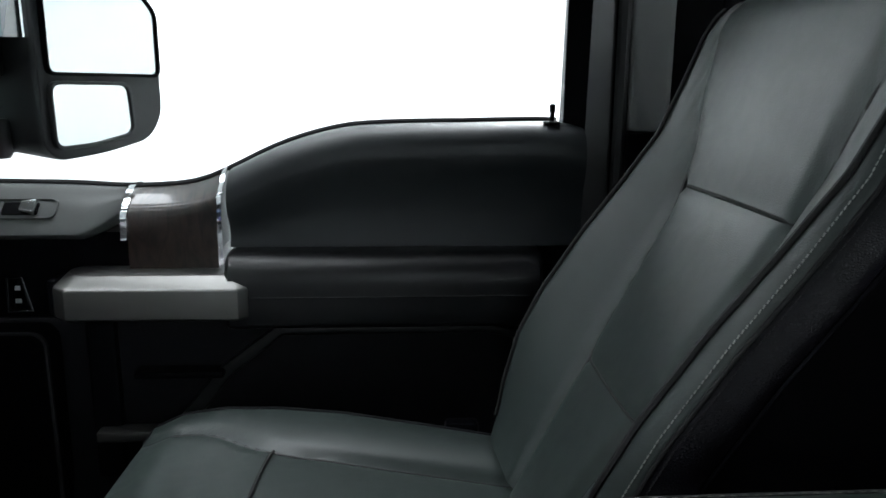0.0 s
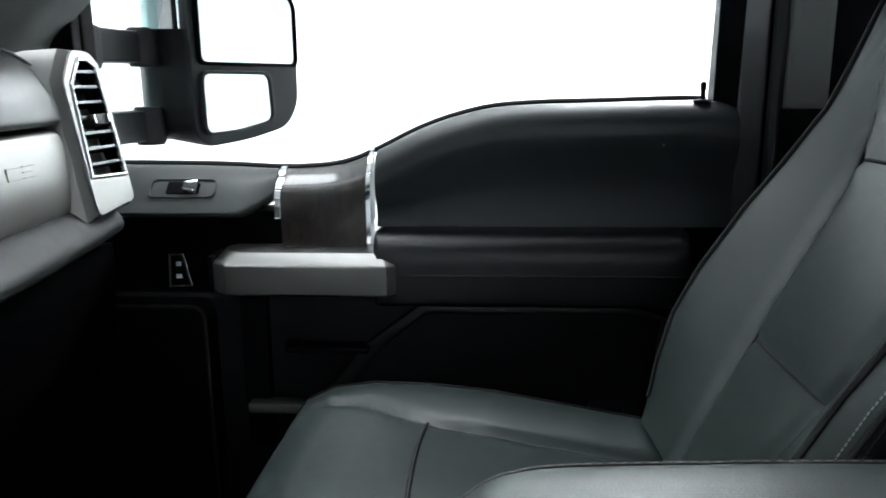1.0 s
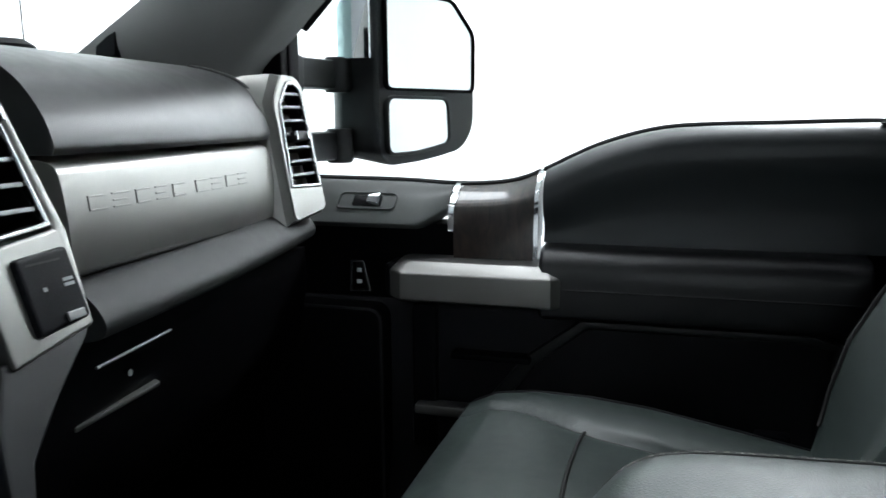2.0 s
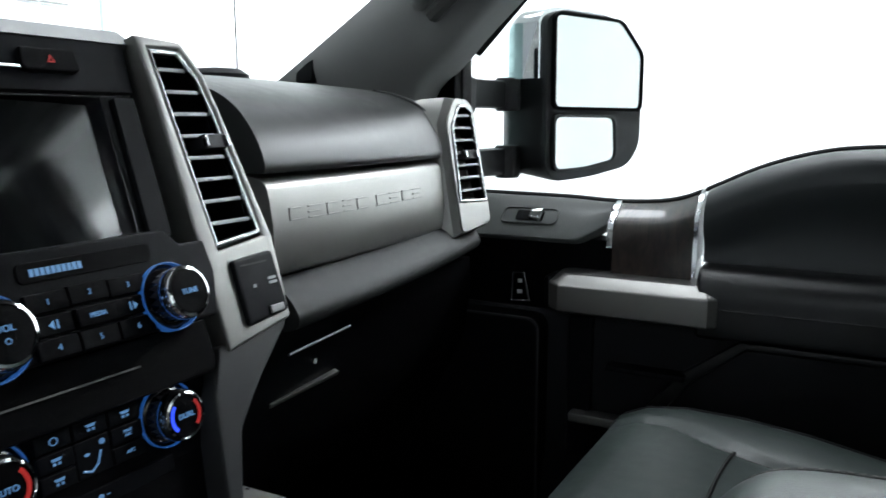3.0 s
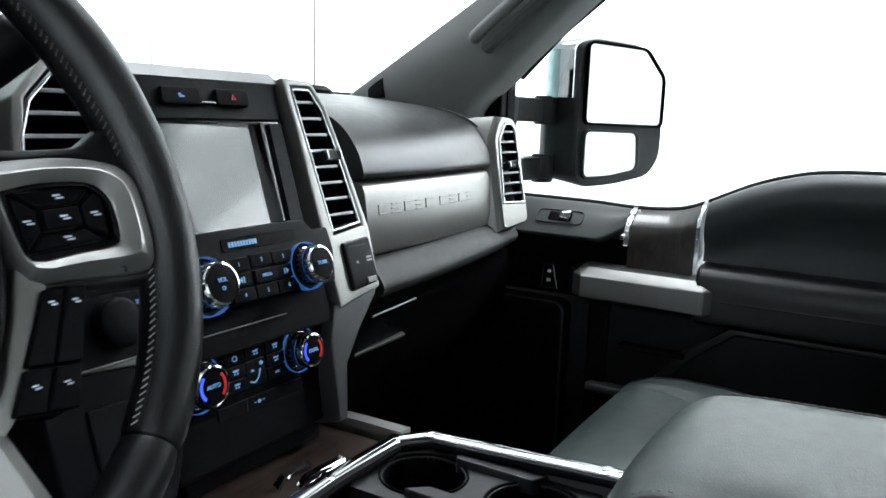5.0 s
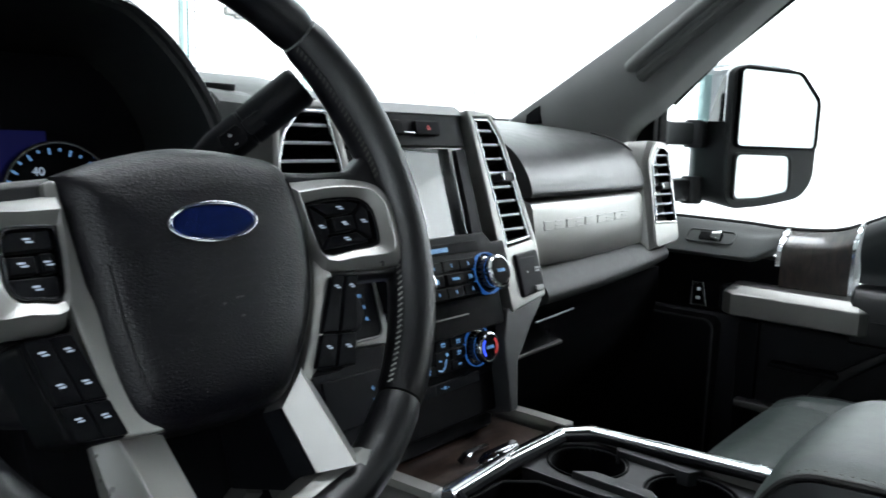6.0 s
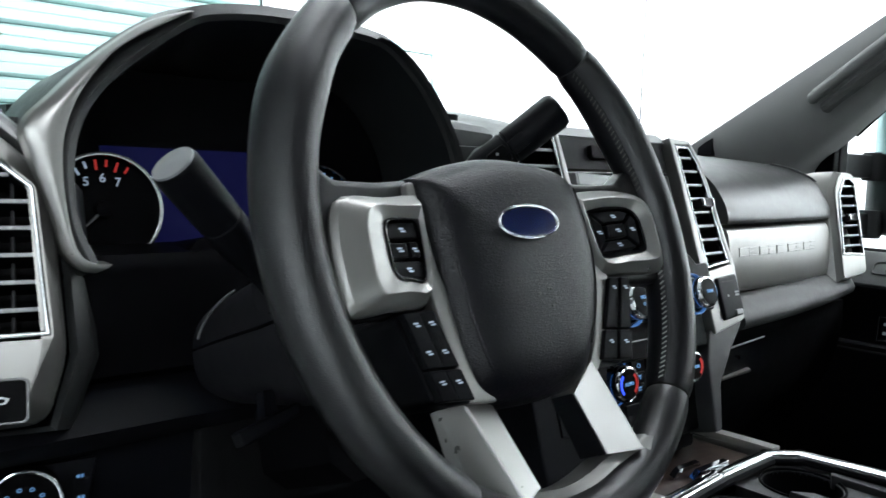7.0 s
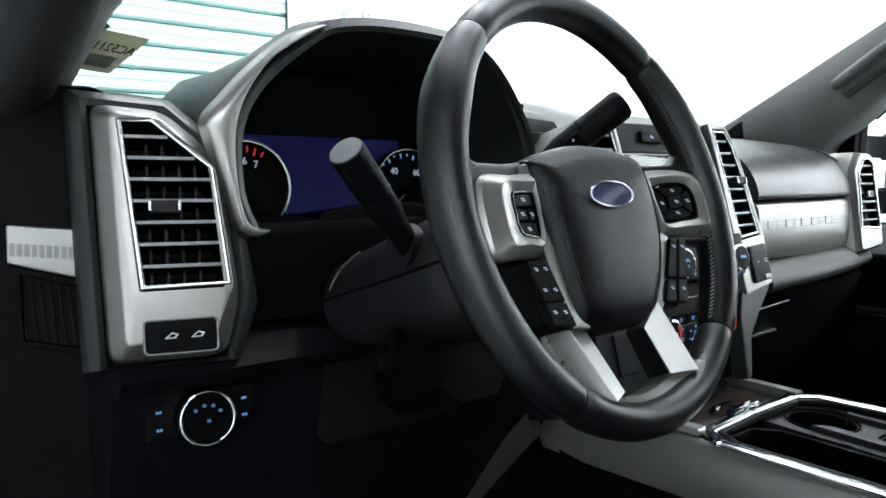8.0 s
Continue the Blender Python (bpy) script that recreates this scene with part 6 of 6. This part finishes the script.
    web = [(0.066, 0.044), (0.105, 0.040), (0.140, 0.039), (0.156, 0.050), (0.178, 0.062), (0.182, 0.0), (0.174, -0.055), (0.160, -0.048), (0.120, -0.045), (0.080, -0.044), (0.070, 0.0)]
    part("spoke_back", dished(plate(Matrix(), F(web[::-1]), -0.034, -0.010, 0.006, 3)), LEATHER_DARK, wheel, "black leather web round the bezel")
    if flip > 0:
        cx, cy, k = 0.1128, -0.0035, 1.16
        keys = [rect(-0.009, -0.006, 0.008, 0.006), [(-0.020, 0.017), (-0.010, 0.007), (0.009, 0.007), (0.016, 0.014), (0.008, 0.017)], [(-0.018, -0.0165), (0.017, -0.0155), (0.009, -0.007), (-0.010, -0.007)],
                [(-0.019, -0.016), (-0.0105, -0.006), (-0.0105, 0.006), (-0.021, 0.0165)], [(0.0095, -0.006), (0.0195, -0.0145), (0.0210, 0.008), (0.017, 0.013), (0.0095, 0.006)]]
        marks = [(0, 0), (0, 0.0120), (0, -0.0112), (-0.0155, 0), (0.0152, 0)]
    else:
        cx, cy, k = -0.102, -0.008, 1.0
        keys = [[(-0.0135, 0.006), (0.0135, 0.007), (0.0135, 0.0185), (-0.009, 0.0175), (-0.0135, 0.013)], rect(-0.0135, -0.0055, 0.003, 0.005), [(-0.0105, -0.0175), (0.0125, -0.0185), (0.0125, -0.0065), (-0.0135, -0.0065)], rect(0.004, -0.0055, 0.0130, 0.006)]
        marks = [(0, 0.0125), (-0.005, 0), (0, -0.0125), (0.0085, 0)]
    for kp, (a, b) in zip(keys, marks):
        kp = [(cx + u * k, cy + v) for u, v in kp]
        a, b = cx + a * k, cy + b
        bt = part("key", dished(plate(Matrix(), inset(kp, 0.0005), -0.010, 0.0016 if (a, b) == (cx, cy) else 0.0, 0.0013)), GREY_PLASTIC, sp)
        z0 = 0.0018 if (a, b) == (cx, cy) else 0.0002
        part("symbol", dished(joined([plate(Matrix(), rect(a - 0.0026, b + 0.0003, a + 0.0012, b + 0.0013), z0, z0 + 0.0004), plate(Matrix(), rect(a - 0.0012, b - 0.0013, a + 0.0026, b - 0.0004), z0, z0 + 0.0004)])), WHITE_ICON, bt)
    # lower switch pod with its four keys
    lowp = [between(quad, s, t) for s, t in ((-0.05, -0.03), (-0.05, 1.03), (0.7, 1.05), (1.08, 0.97), (1.08, 0.06), (0.95, -0.03))]
    lpod = part("switch_pod", plate(H, F(lowp), -0.045, -0.003, 0.003), GREY_PLASTIC, wheel, "dark grey lower switch pod")
    for s0, s1 in ((0.0, 0.49), (0.51, 1.0)):
        for t0, t1 in ((0.0, 0.63), (0.65, 1.0)):
            kk = [between(quad, s, t) for s, t in ((s0, t0), (s0, t1), (s1, t1), (s1, t0))]
            hi = 0.0012 if s0 == 0 else 0.0026
            bt = part("key", plate(H, F(kk), -0.006, hi, 0.0013), GREY_PLASTIC, lpod)
            for g in ((0.2,) if flip > 0 and t0 == 0 else (0.4,) if t0 > 0 else (0.22, 0.72)):
                a, b = between(quad, (s0 + s1) / 2, t0 + (t1 - t0) * g)
                part("symbol", joined([plate(H, rect(a * flip - 0.0024, b + 0.0002, a * flip + 0.0010, b + 0.0012), hi + 0.0001, hi + 0.0005), plate(H, rect(a * flip - 0.0010, b - 0.0014, a * flip + 0.0022, b - 0.0004), hi + 0.0001, hi + 0.0005)]), WHITE_ICON, bt)
    # faceted lower spoke: outer edge, ridge and inner edge at its top and foot
    legs = [[H @ Vector((u * flip, v, n)) for u, v, n in row] for row in (up_end, foot_end)]
    spk_ = part("lower_spoke", loft(legs), SILVER_LIT, wheel, "silver lower spoke, paint lightened for the light on it", 15)
    if flip < 0:
        # tube added along the ridge to draw its highlight
        part("ridge_highlight", sweep([legs[0][1].lerp(legs[1][1], k) + H.to_3x3() @ Vector((-0.0003, 0, 0.0007)) for k in (0.03, 0.5, 0.97)], 0.0013, 6), SILVER_LIT, spk_, "thin tube for the highlight on the ridge")
    else:
        part("spoke_wall", loft([[a + H.to_3x3() @ Vector((du, 0, dn)) for a, du, dn in ((r[2], -0.0012, -0.0015), (r[2], 0.001, -0.0015), (r[3], 0.001, 0), (r[3], -0.0012, 0))] for r in legs]), GREY_PLASTIC, spk_, "dark inner wall of the spoke")
        part("wall_bead", sweep([(legs[0][2].lerp(legs[0][3], 0.3)).lerp(legs[1][2].lerp(legs[1][3], 0.3), k) for k in (0.03, 0.5, 0.97)], 0.0012, 6), SILVER_DARK, spk_, "thin bead along the spoke's inner wall")
    part("hub_strip", plate(H, F(band[::-1]), -0.030, -0.0030, 0.0025), SILVER_LIT, wheel, "silver strip beside the airbag cover")
bridge = []
for u, vi, vo in smooth_line([(-0.064, -0.166, -0.168), (-0.050, -0.1655, -0.1765), (-0.030, -0.170, -0.184), (0.0, -0.1735, -0.1885), (0.028, -0.170, -0.1875), (0.050, -0.164, -0.181), (0.066, -0.160, -0.172), (0.076, -0.156, -0.162)], 4):
    ni = -0.007 + 0.014 * max(0.0, (abs(u) - 0.044) / 0.03)
    bridge.append([H @ Vector((u, vi, ni - 0.02)), H @ Vector((u, vi, ni)), H @ Vector((u, vi - 0.0015, ni + 0.002)), H @ Vector((u * 1.03, vo + 0.003, 0.0135)), H @ Vector((u * 1.03, vo, 0.0115)), H @ Vector((u * 1.03, vo, -0.012))])
part("spoke_bridge", loft(bridge), SILVER_LIT, wheel, "silver bottom spoke bridge", 35)
# small scuffs on the cover
for a, b in ((-0.006, -0.047), (0.004, -0.0445), (0.007, -0.0445), (0.005, -0.056)):
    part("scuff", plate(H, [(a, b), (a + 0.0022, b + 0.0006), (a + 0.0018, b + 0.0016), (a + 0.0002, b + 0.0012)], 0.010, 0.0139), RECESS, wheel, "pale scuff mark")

# ======== floor console ========
con = thing("floor_console", "silver-sided floor console with chrome rails and cup holders", "console", at=(-0.2, 0.03, 0.0))
part("wood_tray", plate(Matrix(), [(-0.435, -0.075), (-0.435, 0.150), (-0.60, 0.150), (-0.68, 0.10), (-0.68, -0.02), (-0.60, -0.075)], 0.470, 0.492, 0.002), WOOD, con, "dark burl wood tray")
for sg in (1, -1):
    yy = 0.0355
    rail = [(-0.70, 0.050 * 0 + 0.135, 0.448), (-0.60, 0.134, 0.492), (-0.52, 0.132, 0.500), (-0.43, 0.128, 0.503)]
    part("side_rail", ribbon([(x, yy + sg * w, z) for x, w, z in smooth_line(rail, 4)], 0.018, 0.009), SILVER_LIT, con, "satin silver side rail")
    flank = []
    for x, zt, zb, yw in ((-0.70, 0.440, 0.395, 0.132), (-0.62, 0.482, 0.400, 0.138), (-0.52, 0.492, 0.408, 0.143), (-0.43, 0.496, 0.415, 0.146), (-0.30, 0.500, 0.425, 0.152), (-0.10, 0.512, 0.44, 0.156), (0.35, 0.52, 0.45, 0.158)):
        flank.append([(x, yy + sg * (yw - 0.010), zt), (x, yy + sg * yw, zt - 0.006), (x, yy + sg * (yw + 0.006), (zt + zb) / 2), (x, yy + sg * (yw - 0.004), zb), (x, yy + sg * (yw - 0.0115), zb), (x, yy + sg * (yw - 0.0115), zt)])
    part("side_panel", loft(flank), SILVER_LIT, con, "satin silver side panel", 50)
    part("lower_side", loft([[(x, yy + sg * 0.135, 0.43), (x, yy + sg * 0.125, 0.02), (x, yy + sg * 0.11, 0.02), (x, yy + sg * 0.11, 0.43)] for x in (-0.66, 0.35)]), BLACK, con)
part("nose", box(-0.72, -0.08, 0.0, -0.60, 0.15, 0.46, 0.02), BLACK, con, "black console nose")
# silver strut down from the dash
part("strut", ribbon([(-0.66, -0.155, 0.46), (-0.74, -0.165, 0.36), (-0.83, -0.175, 0.24)], 0.028, 0.02, (1, 0, 0.8)), SILVER, con, "silver strut into the footwell")
RAIL = [(0.05, -0.118, 0.520), (-0.20, -0.114, 0.510), (-0.395, -0.106, 0.502), (-0.428, -0.082, 0.501), (-0.434, 0.03, 0.502), (-0.433, 0.146, 0.502), (-0.404, 0.176, 0.504), (-0.20, 0.190, 0.510), (0.05, 0.194, 0.520)]
rails = []
for (x0, y0, z0), (x1, y1, z1) in zip(RAIL, RAIL[1:]):
    rails.append(sweep([(x0, y0, z0), (x1, y1, z1)], 0.0095, 10, flat=0.45))
for x, y, z in RAIL:
    rails.append(lathe(axes((x, y, z - 0.0044), (1, 0, 0), (0, 1, 0)), [(0.006, 0), (0.0095, 0.0022), (0.0095, 0.0062), (0.006, 0.0086)], 16))
part("chrome_rail", joined(rails), CHROME, con, "chrome rail round the bin")
inner_rail = [(x * 1.0 + (0.012 if x < -0.3 else 0), 0.036 + (y - 0.036) * 0.90, z - 0.003) for x, y, z in RAIL]
part("rail_liner", sweep(inner_rail, 0.006, 8), GREY_PLASTIC, con)
# bin: open tray on the driver side
bin_pts = [(0.02, -0.105), (0.02, 0.045), (-0.385, 0.030), (-0.418, 0.0), (-0.418, -0.075), (-0.39, -0.098)]
part("bin", joined([ring(Matrix(), inset(bin_pts[::-1], -0.006), inset(bin_pts[::-1], 0.0), 0.34, 0.492, 0.002), plate(Matrix(), bin_pts[::-1], 0.335, 0.342)]), BLACK, con, "deep black storage bin")
CUPS = [(-0.372, 0.112, 0.044), (-0.248, 0.116, 0.046)]


def cup_deck():
    """A slab with two round wells cut by building rings round them."""
    out = []
    x_edges = (-0.424, -0.311, -0.195)
    for (cx, cy, r), xa, xb in zip(CUPS, x_edges, x_edges[1:]):
        k = 48
        inner = circle(cx, cy, r, k)
        outer = []
        for i in range(k):
            t = 2 * math.pi * i / k
            c, s = math.cos(t), math.sin(t)
            hx = (xb - cx) if c > 0 else (cx - xa)
            hy = (0.178 - cy) if s > 0 else (cy - 0.048)
            f = min(hx / max(abs(c), 1e-6), hy / max(abs(s), 1e-6))
            outer.append((cx + f * c, cy + f * s))
        out.append(ring(Matrix(), outer, inner, 0.470, 0.490, 0.0))
    return joined(out)


dk = part("cup_deck", cup_deck(), SHELL, con, "dark grey cup holder deck")
part("deck_rear", box(-0.195, 0.048, 0.470, -0.02, 0.178, 0.490, 0.002), SHELL, con)
for cx, cy, r in CUPS:
    part("cup_well", lathe(Matrix.Translation((cx, cy, 0.40)), [(0.001, 0.0), (r * 0.90, 0.0), (r * 0.94, 0.004), (r * 1.0, 0.088), (r * 1.05, 0.0925), (r * 1.09, 0.0925), (r * 1.09, 0.088), (r * 1.03, 0.084), (r * 0.97, -0.004), (0.001, -0.004)], 40), BLACK, dk, "round cup well")
for yy, sg in ((0.070, 1), (0.160, -1)):
    part("cup_clip", plate(axes((-0.31, yy, 0.491), (1, 0, 0), (0, 1, 0)), [(-0.055, -0.008), (0.055, -0.008), (0.035, 0.010 * 1), (-0.035, 0.010 * 1)] if sg > 0 else [(-0.045, -0.010), (0.045, -0.010), (0.055, 0.010), (-0.055, 0.010)], -0.01, 0.008, 0.002), SHELL, dk, "black cup retainer")
# tray tabs
for (x, y0, y1) in ((-0.470, -0.002, 0.036), (-0.452, 0.012, 0.068)):
    part("tray_tab", ribbon([(x - 0.003, y0, 0.494), (x, y0 + 0.006, 0.503), (x + 0.006, y1, 0.506)], 0.008, 0.005, (1, 0, 0)), CHROME, con, "chrome tray tab")
# armrest lid
LIDP = [(-0.152, 0.522), (-0.149, 0.540), (-0.138, 0.572), (-0.124, 0.600), (-0.105, 0.619), (-0.075, 0.627), (0.0, 0.631), (0.10, 0.634), (0.38, 0.636)]
LIDP = smooth_line(LIDP, 4)
LY = 0.058
rows = []
for x, z in LIDP:
    w = 0.114 * min(1.0, 0.93 + 0.07 * (x + 0.152) / 0.08)
    row = []
    for s in np.linspace(-1, 1, 15):
        row.append((x - 0.006 * (1 - s * s), LY + s * w, z + 0.004 - 0.006 * abs(s) ** 8 + 0.002 * (1 - s * s)))
    row += [(x + 0.012, LY + w * 0.96, z - 0.024), (x + 0.012, LY - w * 0.96, z - 0.024)]
    rows.append(row)
lid = thing("console_armrest", "grey leather centre armrest with black stitched sides", "armrest", at=(0.1, 0.058, 0.52))
lt2 = part("top_pad", loft(rows), LEATHER, lid, "grey leather top pad", 60)
rows = []
for x, z in LIDP:
    w = 0.118 * min(1.0, 0.94 + 0.06 * (x + 0.152) / 0.08)
    zb = 0.507
    zt = max(zb + 0.006, z - 0.006)
    rows.append([(x + 0.004, LY - w, zt), (x + 0.006, LY - w - 0.008, (zt * 0.6 + zb * 0.4)), (x + 0.008, LY - w + 0.004, zb), (x + 0.008, LY + w - 0.004, zb), (x + 0.006, LY + w + 0.008, (zt * 0.6 + zb * 0.4)), (x + 0.004, LY + w, zt)])
part("side_wrap", loft(rows), LEATHER_DARK, lid, "pebbled black leather sides", 60)
for sg in (-1, 1):
    st = []
    pts = [(x + 0.002, LY + sg * 0.1145 * min(1.0, 0.935 + 0.065 * (x + 0.152) / 0.08), z - 0.0030) for x, z in LIDP]
    part("seam", sweep(pts, 0.0026, 6), SEAM, lt2)
    for (x0, y0, z0), (x1, y1, z1) in zip(pts, pts[1:]):
        n = max(1, int(math.hypot(x1 - x0, z1 - z0) / 0.006))
        for i in range(n):
            q = Vector((x0, y0 - sg * 0.004, z0 + 0.0042)).lerp(Vector((x1, y1 - sg * 0.004, z1 + 0.0042)), i / n)
            d = Vector((x1 - x0, y1 - y0, z1 - z0)).normalized()
            st.append(sweep([q, q + d * 0.0030], 0.0003, 4))
    part("stitches", joined(st), RIM_THREAD, lt2, "pale stitching")
part("storage_box", box(-0.06, -0.115, 0.02, 0.38, 0.185, 0.515, 0.01), BLACK, con, "black storage box under the armrest")
